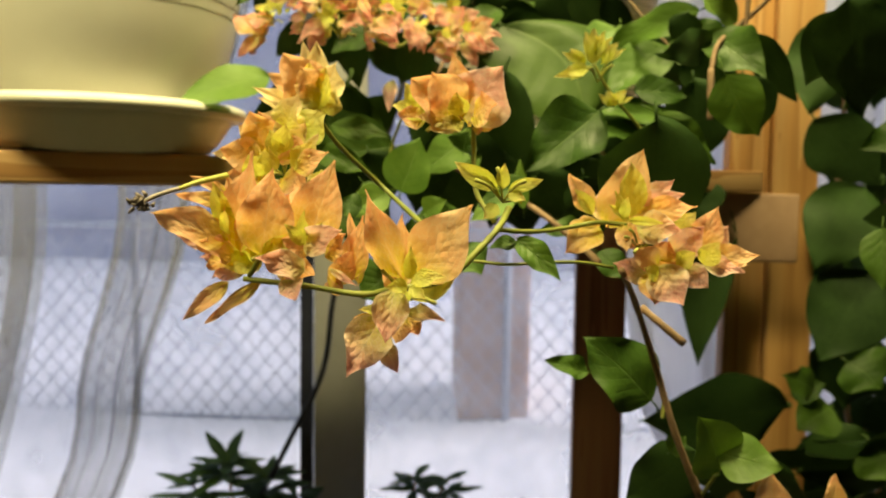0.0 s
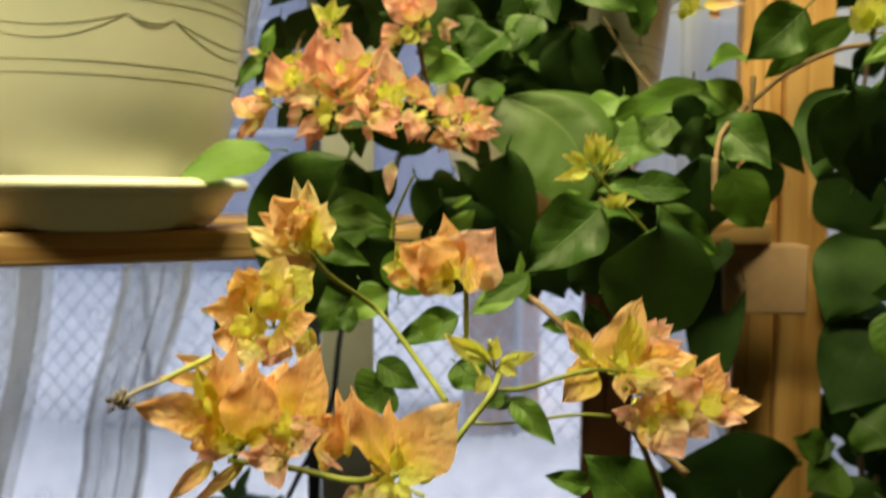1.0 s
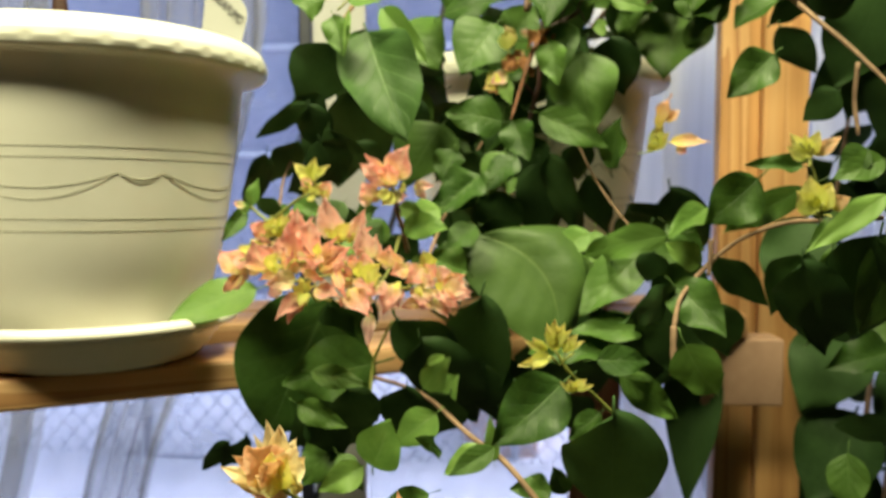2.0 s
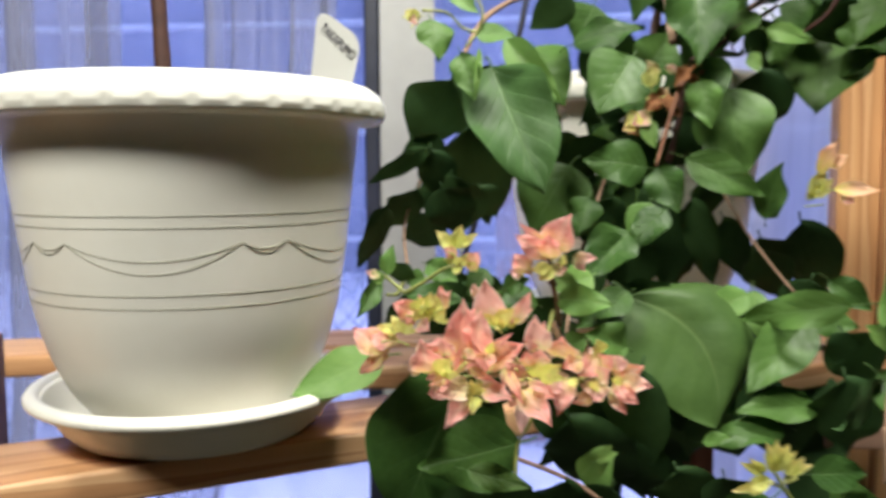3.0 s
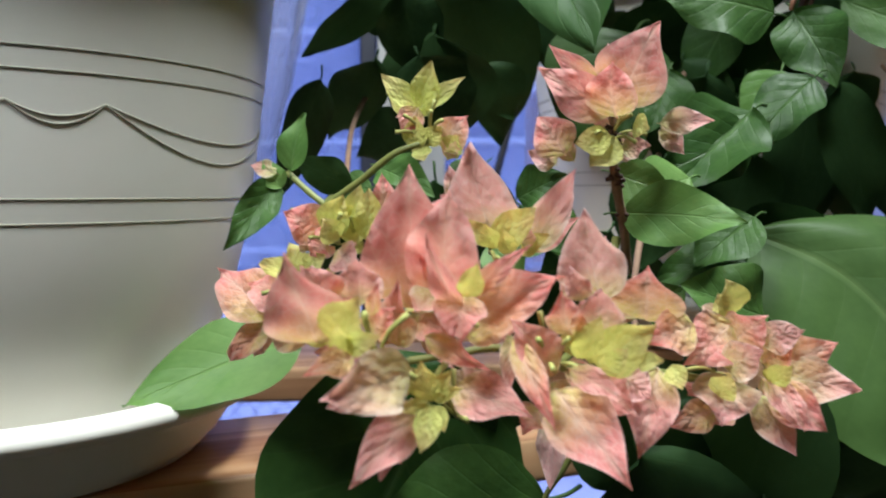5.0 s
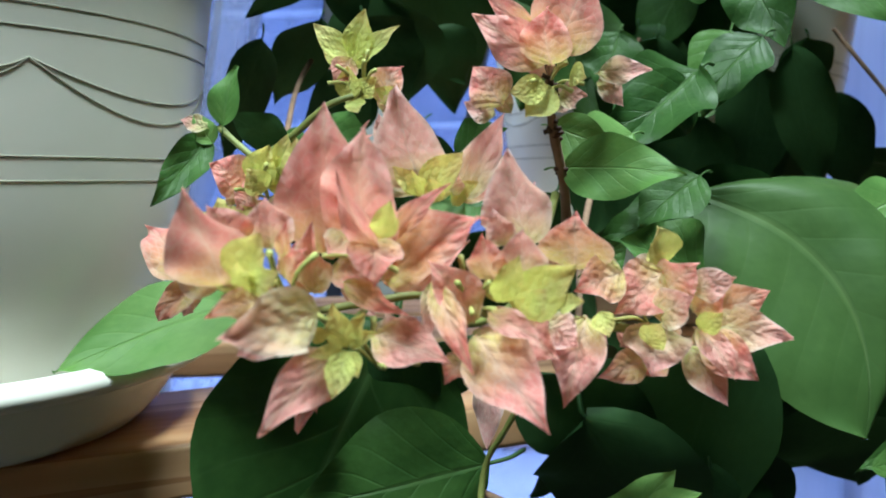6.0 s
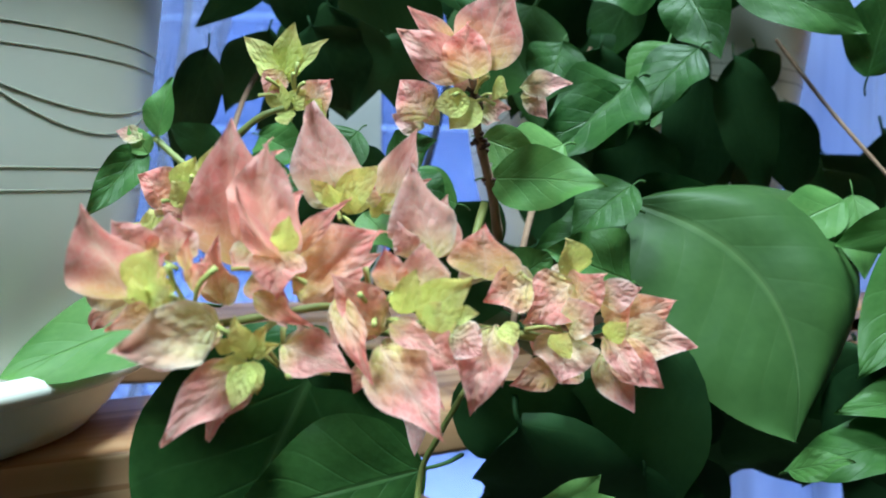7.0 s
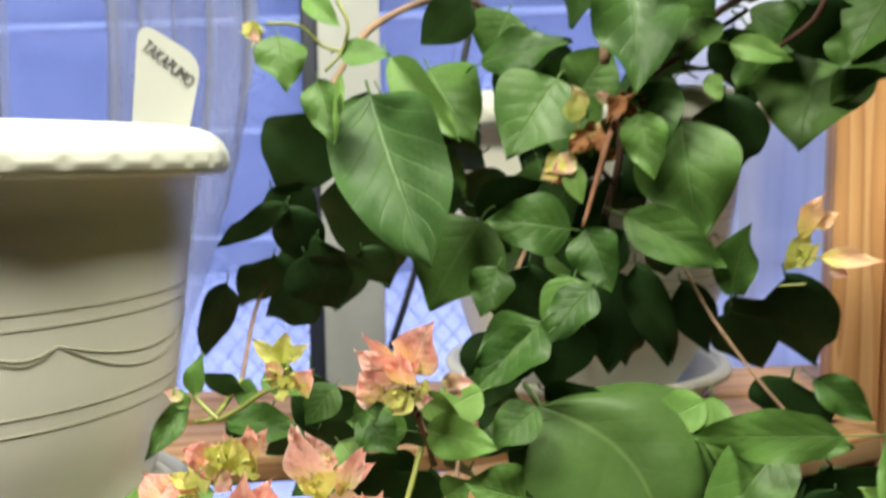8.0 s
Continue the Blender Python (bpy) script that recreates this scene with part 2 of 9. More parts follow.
def sheer(name, colour, cover, weave):
    """A thin net curtain: threads that scatter, holes that let the view through."""
    m, n, l, p = nodes_of(name, 0.8)
    p.inputs["Base Color"].default_value = (*colour, 1)
    tr, tl = n.new("ShaderNodeBsdfTransparent"), n.new("ShaderNodeBsdfTranslucent")
    tl.inputs[0].default_value = (*colour, 1)
    a, b = n.new("ShaderNodeMixShader"), n.new("ShaderNodeMixShader")
    a.inputs[0].default_value = 0.5
    l.new(p.outputs[0], a.inputs[1])
    l.new(tl.outputs[0], a.inputs[2])
    k = noise_tex(n, l, mapped(n, l, (weave, weave, 1.5)), 1.0, 2)
    l.new(ramp(n, l, k, [(0.3, (cover - 0.1,) * 3), (0.7, (cover + 0.1,) * 3)]), b.inputs[0])
    l.new(tr.outputs[0], b.inputs[1])
    l.new(a.outputs[0], b.inputs[2])
    l.new(b.outputs[0], n["Material Output"].inputs[0])
    return m


# one white net in two copies: greyed for shade, paler and closer where lamplit
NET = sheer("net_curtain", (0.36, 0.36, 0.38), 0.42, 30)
NET_LIT = sheer("close_woven_curtain", (0.84, 0.84, 0.88), 0.74, 30)


def glass_mat():
    m, n, l, p = nodes_of("frosty_glass", 0.03)
    tr, gl, mx = n.new("ShaderNodeBsdfTransparent"), n.new("ShaderNodeBsdfGlossy"), n.new("ShaderNodeMixShader")
    gl.inputs["Roughness"].default_value = 0.03
    mx.inputs[0].default_value = 0.0
    df, m2 = n.new("ShaderNodeBsdfTranslucent"), n.new("ShaderNodeMixShader")
    df.inputs[0].default_value = (0.85, 0.88, 0.95, 1)
    v = mapped(n, l)
    k = math_node(n, l, "MULTIPLY", noise_tex(n, l, v, 2.2, 5), noise_tex(n, l, v, 9, 3))
    l.new(ramp(n, l, k, [(0.18, (0.13,) * 3), (0.5, (0.42,) * 3)]), m2.inputs[0])
    l.new(tr.outputs[0], mx.inputs[1])
    l.new(gl.outputs[0], mx.inputs[2])
    l.new(mx.outputs[0], m2.inputs[1])
    l.new(df.outputs[0], m2.inputs[2])
    l.new(m2.outputs[0], n["Material Output"].inputs[0])
    return m


GLASS = glass_mat()


# ---- building helpers ----
def part(name, bm, material, parent=None, label="", smooth=True):
    """One bmesh as one mesh object, under a thing or a part."""
    me = bpy.data.meshes.new(name)
    bm.to_mesh(me)
    bm.free()
    me.materials.append(material)
    me.shade_smooth() if smooth else me.shade_flat()
    ob = new(name, me)
    if parent:
        ob.parent = parent
        ob.matrix_parent_inverse = parent.matrix_basis.inverted()
    if label:
        ob["label"] = label
    return ob


def thing(name, at, label, category, group="", kind=""):
    ob = new(name)
    ob.empty_display_size = 0.05
    ob.matrix_basis = Matrix.Translation(at)
    return tagged(ob, label, category, group, kind)


def box(size, m=None, bevel=0.002, seg=2):
    bm = bmesh.new()
    bmesh.ops.create_cube(bm, size=1.0, matrix=Matrix.Diagonal((*size, 1)))
    if bevel:
        bmesh.ops.bevel(bm, geom=bm.edges[:], offset=bevel, segments=seg, affect="EDGES", profile=0.6)
    if m is not None:
        bm.transform(m)
    return bm


def board(name, size, m, material, parent=None, label="", bevel=0.003):
    """A planed board whose material keeps to its own axes."""
    ob = part(name, box(size, None, bevel), material, parent, label)
    ob.matrix_basis = m
    return ob


def lathe(profile, steps=96):
    bm = bmesh.new()
    rings = []
    for r, z in profile:
        rings.append([bm.verts.new((r * math.cos(2 * math.pi * k / steps), r * math.sin(2 * math.pi * k / steps), z)) for k in range(steps)])
    for a, b in zip(rings, rings[1:]):
        for k in range(steps):
            bm.faces.new((a[k], a[(k + 1) % steps], b[(k + 1) % steps], b[k]))
    return bm


def smooth_line(pts, n=6):
    """Catmull-Rom through the points."""
    p = [Vector(q) for q in pts]
    if len(p) < 3:
        return [p[0].lerp(p[-1], k / n) for k in range(n + 1)]
    p = [2 * p[0] - p[1]] + p + [2 * p[-1] - p[-2]]
    out = []
    for a, b, c, d in zip(p, p[1:], p[2:], p[3:]):
        for k in range(n):
            t = k / n
            out.append(0.5 * (2 * b + (c - a) * t + (2 * a - 5 * b + 4 * c - d) * t * t + (3 * b - a - 3 * c + d) * t ** 3))
    return out + [p[-2]]


def tube(bm, pts, r0, r1=None, sides=7, n=6, wob=0.0):
    """A tapered tube along a smooth line, capped."""
    line = smooth_line(pts, n)
    r1 = r0 if r1 is None else r1
    rings, side = [], Vector((0.3, 0.5, 0.8))
    for k, q in enumerate(line):
        ahead = (line[min(k + 1, len(line) - 1)] - line[max(k - 1, 0)]).normalized()
        side = (side - ahead * side.dot(ahead)).normalized()
        up = ahead.cross(side)
        r = (r0 + (r1 - r0) * k / (len(line) - 1)) * (1 + wob * (random.random() - 0.5))
        rings.append([bm.verts.new(q + r * (math.cos(2 * math.pi * j / sides) * side + math.sin(2 * math.pi * j / sides) * up)) for j in range(sides)])
    for a, b in zip(rings, rings[1:]):
        for j in range(sides):
            bm.faces.new((a[j], a[(j + 1) % sides], b[(j + 1) % sides], b[j]))
    bm.faces.new(rings[0][::-1])
    bm.faces.new(rings[-1])
    return bm


# half widths of a blade along its length, from base to tip
OUTLINES = {
    "ovate": ((0, 0.03, 0.09, 0.18, 0.30, 0.42, 0.54, 0.66, 0.77, 0.86, 0.93, 0.97, 1), (0.01, 0.15, 0.30, 0.43, 0.497, 0.495, 0.445, 0.365, 0.26, 0.155, 0.08, 0.035, 0.0)),
    "broad": ((0, 0.015, 0.05, 0.13, 0.25, 0.40, 0.56, 0.70, 0.82, 0.91, 0.96, 1), (0.02, 0.13, 0.26, 0.40, 0.485, 0.50, 0.475, 0.41, 0.30, 0.175, 0.08, 0.0)),
    "hero": ((0, 0.02, 0.06, 0.14, 0.26, 0.38, 0.52, 0.66, 0.78, 0.87, 0.93, 0.97, 1), (0.02, 0.16, 0.29, 0.415, 0.485, 0.50, 0.49, 0.44, 0.35, 0.235, 0.12, 0.045, 0.0)),
    "bract": ((0, 0.04, 0.12, 0.24, 0.38, 0.50, 0.62, 0.73, 0.82, 0.89, 0.95, 1), (0.03, 0.17, 0.34, 0.465, 0.50, 0.475, 0.395, 0.29, 0.19, 0.11, 0.045, 0.0)),
    "lance": ((0, 0.08, 0.2, 0.35, 0.5, 0.65, 0.8, 0.9, 1), (0.05, 0.24, 0.41, 0.50, 0.49, 0.41, 0.26, 0.13, 0.0)),
}


def half_width(outline, s):
    """The outline rounded off between its stops."""
    at, wide = OUTLINES[outline]
    near = [min(max(s + d, 0.0), 1.0) for d in (-0.04, -0.02, 0.0, 0.02, 0.04)]
    soft = float(np.mean(np.interp(near, at, wide)))
    edge = min(s, 1 - s) / 0.08
    k = min(edge, 1.0)
    return max(k * soft + (1 - k) * float(np.interp(s, at, wide)), 0.003)


def blade_mesh(name, material, outline="ovate", fold=0.10, curl=0.12, ripple=0.03, crumple=0.0, petiole=0.2, rows=16, cols=6, sway=0.0, seed=0, quilt=0.0, droop=0.0, roll=0.0):
    """A leaf of length 1 along y and width 1 across x, with midrib fold, arched back, drooping tip, wavy rim and a petiole behind the base."""
    rng = random.Random(seed)
    bm = bmesh.new()
    uvl = bm.loops.layers.uv.new("UVMap")
    ph, ph2, off = rng.random() * 6, rng.random() * 6, Vector((rng.random() * 50, rng.random() * 50, 3.0))
    grid, uvs = [], {}
    for i in range(rows + 1):
        s = 0.5 * (i / rows) + 0.5 * (0.5 - 0.5 * math.cos(math.pi * i / rows))
        half = half_width(outline, s)
        row = []
        for j in range(cols + 1):
            u = 2 * j / cols - 1
            a = abs(u)
            z = fold * half * 2 * (math.sqrt(u * u + 0.03) - 0.17) + curl * s * (1 - s) - 0.35 * curl * half * u * u
            z += ripple * u * a * math.sin(9 * s + ph) + 0.8 * ripple * u * u * math.sin(13 * s + ph2 + u) - droop * max(s - 0.7, 0.0) ** 2 * 4
            if roll and u < -0.2:
                z -= roll * half * (-u - 0.2) ** 2
            if quilt:
                z += quilt * half * math.sin(2 * math.pi * (6.0 * s - 2.0 * a ** 0.8)) * a * (1.15 - a)
            x = u * half * (1 + 0.018 * math.sin(11 * s + ph + 2 * u)) - sway * s * (1 - s)
            if crumple:
                z += crumple * noise.noise(Vector((x * 3.2, s * 3.2, 0)) + off) + crumple * 0.28 * noise.noise(Vector((x * 8, s * 8, 4)) + off)
            v = bm.verts.new((x, s, z))
            uvs[v] = ((u + 1) / 2, s)
            row.append(v)
        grid.append(row)
    for a, b in zip(grid, grid[1:]):
        for j in range(cols):
            bm.faces.new((a[j], a[j + 1], b[j + 1], b[j]))
    if petiole:
        n0 = len(bm.verts)
        tube(bm, [(0, 0.03, -0.012), (0, -petiole * 0.5, -0.02), (0, -petiole, -0.09 - 0.25 * petiole)], 0.014, 0.017, 5, 3)
        for v in list(bm.verts)[n0:]:
            uvs[v] = (0.5, 0.0)
    for f in bm.faces:
        for lp in f.loops:
            lp[uvl].uv = uvs[lp.vert]
    me = bpy.data.meshes.new(name)
    bm.to_mesh(me)
    bm.free()
    me.materials.append(material)
    me.shade_smooth()
    return me


def blades(name, material, count, seed, **kw):
    """Some meshes of one kind, each bent in its own way."""
    rng = random.Random(seed)
    out = []
    for k in range(count):
        q = dict(kw)
        q["fold"] = kw.get("fold", 0.1) + rng.uniform(-0.08, 0.10)
        q["curl"] = kw.get("curl", 0.12) + rng.uniform(-0.10, 0.14)
        q["ripple"] = kw.get("ripple", 0.03) * rng.uniform(0.5, 1.7)
        q["sway"] = rng.uniform(-0.14, 0.14)
        q["droop"] = kw.get("droop", 0.0) + kw.get("hook", 0.0) * rng.uniform(-1.0, 1.0)
        q.pop("hook", None)
        out.append(blade_mesh(name, material, seed=seed * 100 + k, **q))
    return out


KINDS = {
    "leaf": blades("leaf", LEAF, 9, 1, outline="ovate", ripple=0.035, fold=0.17, crumple=0.02, curl=0.22, rows=22, cols=10, droop=0.10, hook=0.12, quilt=0.016),
    "big": [blade_mesh("leaf", LEAF_BIG, "broad", 0.12, 0.06, 0.03, 0.02, 0.14, 24, 18, 0.95, 2, 0.015, 0.05, 1.1)],
    "hero": blades("leaf", LEAF_HERO, 3, 15, outline="hero", ripple=0.03, fold=0.10, rows=30, cols=18, curl=0.22, petiole=0.14, quilt=0.034, droop=0.06),
    "dark": blades("leaf", LEAF_DARK_SHADED, 6, 3, outline="ovate", ripple=0.04, curl=0.14, fold=0.08, cols=8, petiole=0.06),
    "shade": blades("leaf", LEAF, 3, 12, outline="broad", ripple=0.04, rows=18, cols=12, curl=0.10, petiole=0.10, fold=0.08),
    "young": blades("leaf", LEAF_YOUNG, 5, 4, outline="ovate", ripple=0.03, fold=0.12, crumple=0.02, curl=0.18, cols=8, droop=0.05),
    "pink": blades("bract", BRACT, 6, 5, outline="bract", ripple=0.045, crumple=0.05, petiole=0.04, rows=20, cols=12, fold=0.10, curl=0.16, hook=0.35),
    "pale": blades("bract", BRACT_PALE, 5, 6, outline="bract", ripple=0.055, crumple=0.065, petiole=0.04, rows=20, cols=12, fold=0.14, curl=0.14, hook=0.4),
    "orange": blades("bract", BRACT_ORANGE, 6, 7, outline="bract", ripple=0.05, crumple=0.06, petiole=0.04, rows=20, cols=12, fold=0.16, curl=0.14, hook=0.4),
    "cream": blades("bract", BRACT_CREAM, 5, 16, outline="bract", ripple=0.05, crumple=0.06, petiole=0.04, rows=20, cols=12, fold=0.16, curl=0.14, hook=0.4),
    "lime": blades("bract", BRACT_YOUNG, 5, 8, outline="lance", ripple=0.05, crumple=0.07, petiole=0.05, rows=10, cols=6, fold=0.2),
    "dry": blades("dry_leaf", DRY_LEAF, 3, 14, outline="lance", ripple=0.12, crumple=0.12, curl=0.4, fold=0.5, petiole=0.05),
    "blade": blades("leaf", LEAF_DARK_SHADED, 4, 9, outline="lance", ripple=0.015, curl=0.18, petiole=0.02),
}
COUNT = {}


def blade(kind, parent, base, tip, width, facing=(-0.15, -0.8, 0.5), which=None, label=""):
    """One leaf or bract from base to tip; its upper side turns towards facing."""
    a, b = Vector(base), Vector(tip)
    along = b - a
    length = along.length
    y = along.normalized()
    z = Vector(facing)
    z = z - y * z.dot(y)
    z = z.normalized() if z.length > 1e-4 else y.orthogonal()
    x = y.cross(z)
    COUNT[kind] = COUNT.get(kind, 0) + 1
    pool = KINDS[kind]
    ob = new(pool[0].name.split(".")[0], pool[(COUNT[kind] * 3 if which is None else which) % len(pool)])
    thick = 0.5 * (length + width)
    m = Matrix(((x.x * width, y.x * length, z.x * thick, a.x), (x.y * width, y.y * length, z.y * thick, a.y), (x.z * width, y.z * length, z.z * thick, a.z), (0, 0, 0, 1)))
    ob.parent = parent
    ob.matrix_parent_inverse = parent.matrix_basis.inverted()
    ob.matrix_basis = m
    if label:
        ob["label"] = label
    return ob


# ---- the room and the window ----
def slab(name, size, m, material, label, kind="structure", category="", bevel=0.0):
    ob = part(name, box(size, None, bevel), material, smooth=False)
    ob.matrix_basis = m
    return tagged(ob, label, category or name.split("_")[0], kind=kind)


WIN = pose(-0.20, 1.33, 0, 0, 0, 13)  # the window wall's own axes: x along it, y outwards

slab("floor", (7.0, 5.6, 0.06), WIN @ pose(0, -2.6, -0.03), FLOOR, "brown wooden floor of the room")
slab("ceiling", (7.0, 5.6, 0.06), WIN @ pose(0, -2.6, 2.73), WALL, "plain plaster ceiling, darkened to bounce less light")
slab("wall_back", (7.0, 0.12, 2.7), WIN @ pose(0, -5.3, 1.35), WALL, "plain plaster wall behind the viewer, darkened to bounce less light", category="wall")
slab("wall_left", (0.12, 5.2, 2.7), WIN @ pose(-3.4, -2.6, 1.35), WALL, "plain plaster side wall, darkened to bounce less light", category="wall")
slab("wall_right", (0.12, 5.2, 2.7), WIN @ pose(3.4, -2.6, 1.35), WALL, "plain plaster side wall, darkened to bounce less light", category="wall")
window_wall = thing("wall_window", (-0.20, 1.33, 0), "plaster wall with a wide window opening, darkened to bounce less light", "wall", kind="structure")
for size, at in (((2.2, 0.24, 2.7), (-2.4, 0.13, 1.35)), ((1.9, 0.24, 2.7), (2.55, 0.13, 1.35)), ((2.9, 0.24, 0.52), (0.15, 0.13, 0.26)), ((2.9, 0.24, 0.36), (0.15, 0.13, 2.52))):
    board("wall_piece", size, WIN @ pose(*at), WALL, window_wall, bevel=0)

window = thing("window_1", (-0.20, 1.33, 0.56), "white-painted window with frosty panes and a wide mullion", "window", kind="structure")
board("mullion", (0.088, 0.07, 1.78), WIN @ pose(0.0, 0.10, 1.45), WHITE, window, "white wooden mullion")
board("sash_seal", (0.022, 0.05, 1.78), WIN @ pose(-0.056, 0.10, 1.45), NAVY, window, "dark strip beside the mullion")
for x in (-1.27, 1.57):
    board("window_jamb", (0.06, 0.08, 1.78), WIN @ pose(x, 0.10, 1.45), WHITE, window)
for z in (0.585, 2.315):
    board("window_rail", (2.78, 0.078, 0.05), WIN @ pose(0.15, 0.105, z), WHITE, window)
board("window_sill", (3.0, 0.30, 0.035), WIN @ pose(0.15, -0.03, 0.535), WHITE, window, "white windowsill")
for x, w in ((-0.655, 1.17), (0.795, 1.49)):
    pane = board("pane", (w, 0.004, 1.68), WIN @ pose(x, 0.105, 1.45), GLASS, window, "frosty window pane", bevel=0)
    pane.visible_shadow = False


def curtain(label, rows, cloth=NET):
    """A sheer curtain: rows of (height, left, right, folds, depth) from top to bottom, along the window's axes."""
    bm = bmesh.new()
    cols, steps = 260, 40
    grid = []
    zs = [r[0] for r in rows]
    for i in range(steps + 1):
        z = zs[0] + (zs[-1] - zs[0]) * i / steps
        k = next(k for k in range(len(rows) - 1) if z >= zs[k + 1] - 1e-6)
        f = (zs[k] - z) / (zs[k] - zs[k + 1])
        f = f * f * (3 - 2 * f)
        _, l0, r0, n0, d0 = rows[k]
        _, l1, r1, n1, d1 = rows[k + 1]
        lft, rgt, folds, dep = l0 + (l1 - l0) * f, r0 + (r1 - r0) * f, n0 + (n1 - n0) * f, d0 + (d1 - d0) * f
        row = []
        for j in range(cols + 1):
            s = j / cols
            ph = 2 * math.pi * folds * s + 1.3 * math.sin(5 * s)
            w = math.sin(ph) + 0.4 * math.sin(2 * math.pi * folds * 2.3 * s + 1 + z)
            lap = (1.75 + 0.7 * math.sin(7 * s + 2)) * (rgt - lft) / (2 * math.pi * folds) * math.sin(ph + 1.2)
            row.append(bm.verts.new(WIN @ Vector((lft + (rgt - lft) * s + lap, -0.045 + dep * w, z))))
        grid.append(row)
    for a, b in zip(grid, grid[1:]):
        for j in range(cols):
            bm.faces.new((a[j], a[j + 1], b[j + 1], b[j]))
    return tagged(part("curtain", bm, cloth), label, "curtain")


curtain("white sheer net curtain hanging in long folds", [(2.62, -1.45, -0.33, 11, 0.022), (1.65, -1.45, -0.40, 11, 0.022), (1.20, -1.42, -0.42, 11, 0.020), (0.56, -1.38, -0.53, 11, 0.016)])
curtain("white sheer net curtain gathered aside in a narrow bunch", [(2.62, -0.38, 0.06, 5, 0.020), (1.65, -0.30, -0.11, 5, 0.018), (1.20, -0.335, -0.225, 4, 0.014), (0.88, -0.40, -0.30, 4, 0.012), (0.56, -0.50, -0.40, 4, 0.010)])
curtain("white sheer net curtain with a scalloped edge", [(2.62, 0.36, 1.7, 10, 0.020), (1.30, 0.38, 1.7, 10, 0.02), (0.95, 0.46, 1.7, 10, 0.018), (0.60, 0.60, 1.7, 10, 0.015)], NET_LIT)

# ---- outside ----
bm = bmesh.new()
profile = [(-60, 0.0), (1.9, -0.30), (3.0, -0.25), (4.0, -0.22), (4.65, -0.20), (4.9, -0.13), (5.6, 0.06), (6.2, 0.27), (6.8, 0.44), (9, 0.55), (60, 0.8), (900, 1.2)]
cols = [-900, -60, -12] + [-8 + 0.5 * k for k in range(33)] + [12, 60, 900]
grid = []
for y, z in profile:
    row = []
    for x in cols:
        dz = 0.06 * noise.noise(Vector((x * 0.5, y * 0.5, 1))) if abs(x) < 13 and 2 < y < 20 else 0.0
        row.append(bm.verts.new((x, y, z + dz - (0.4 if y < 0 else 0.0))))
    grid.append(row)
for a, b in zip(grid, grid[1:]):
    for j in range(len(cols) - 1):
        bm.faces.new((a[j], a[j + 1], b[j + 1], b[j]))
tagged(part("ground", bm, SNOW), "snow-covered ground rising to a bank", "ground", kind="structure")

house = thing("neighbour_house", (-1.5, 7.6, 0.4), "blue-grey boarded house behind the fence with snow on its ledges", "house")
for k in range(6):
    board("siding_board", (13.0, 0.12, 0.96), pose(-1.5, 7.9 + 0.02 * (k % 2), 0.32 + 0.99 * k, 2), SIDING, house, bevel=0.02)
    board("snow_ledge", (13.0, 0.16, 0.05), pose(-1.5, 7.80, 0.82 + 0.99 * k), SNOW, house, "snow lying on a ledge", bevel=0.02)

pillar = thing("gate_pillar", (0.0, 5.05, -0.12), "reddish-brown plastered pillar standing in the snow", "pillar")
board("shaft", (0.42, 0.42, 2.05), pose(0.0, 5.05, 0.87, 0, 0, 8), BRICK, pillar, bevel=0.03)
board("cap", (0.50, 0.50, 0.08), pose(0.0, 5.05, 1.935, 0, 0, 8), SNOW, pillar, "snow cap", bevel=0.03)


def fence(x0, x1, y, z0, z1, mesh, steep):
    """Chain-link: wires zigzagging between two rails, on posts."""
    f = thing("chain_link_fence", ((x0 + x1) / 2, y, z0), "galvanised chain-link fence standing in the snow", "fence")
    bm = bmesh.new()
    r, h = 0.0042, z1 - z0
    run = h / steep
    for k in range(int((x1 - x0 + run) / mesh)):
        x = x0 + k * mesh
        tube(bm, [(x - run, y + 0.004, z0), (x, y + 0.004, z1)], r, sides=3, n=1)
        tube(bm, [(x, y - 0.004, z0), (x - run, y - 0.004, z1)], r, sides=3, n=1)
    tagged(part("wire_mesh", bm, WIRE, f), kind="stuff")
    for z in (z0 + 0.02, z1):
        bm = bmesh.new()
        tube(bm, [(x0 - run, y + 0.012, z), (x1, y + 0.012, z)], 0.009, sides=6, n=1)
        part("rail_wire", bm, WIRE, f)
    k = x0
    while k <= x1:
        bm = bmesh.new()
        tube(bm, [(k, y + 0.04, z0 - 0.2), (k, y + 0.04, z1 + 0.05)], 0.024, sides=8, n=1)
        part("post", bm, WIRE, f)
        k += 2.2


fence(-4.3, 3.4, 4.8, -0.17, 0.98, 0.118, 1.18)

# ---- the plant stand ----
stand = thing("plant_stand", (0.1, 0.95, 0), "varnished pine plant stand with slatted shelf at the window", "plant stand")
A1, A2 = 32, 13.3


def slat(start, angle, length, width, label=""):
    m = pose(*start, 0, 0, angle) @ pose(length / 2, width / 2, -0.0115)
    return board("slat", (length, width, 0.023), m, PINE, stand, label)


slat((-0.50, 0.409, 1.252), A1, 0.98, 0.092)
slat((-0.62, 0.841, 1.252), A2, 1.05, 0.100)
slat((-0.40, 0.785, 1.252), A2, 0.76, 0.092)
TOP = 1.252
# pale end grain, colour lowered for the shade it stands in
END_GRAIN = plain("pine_end_grain", (0.36, 0.21, 0.14), (0.46, 0.29, 0.20), 0.6, 70, 0.2)
board("cleat", (0.088, 0.05, 0.074), pose(0.327, 0.955, 1.191), END_GRAIN, stand, "pale sawn pine cleat")
board("post", (0.046, 0.032, 1.95), pose(0.343, 1.042, 0.975), PINE_UP, stand)
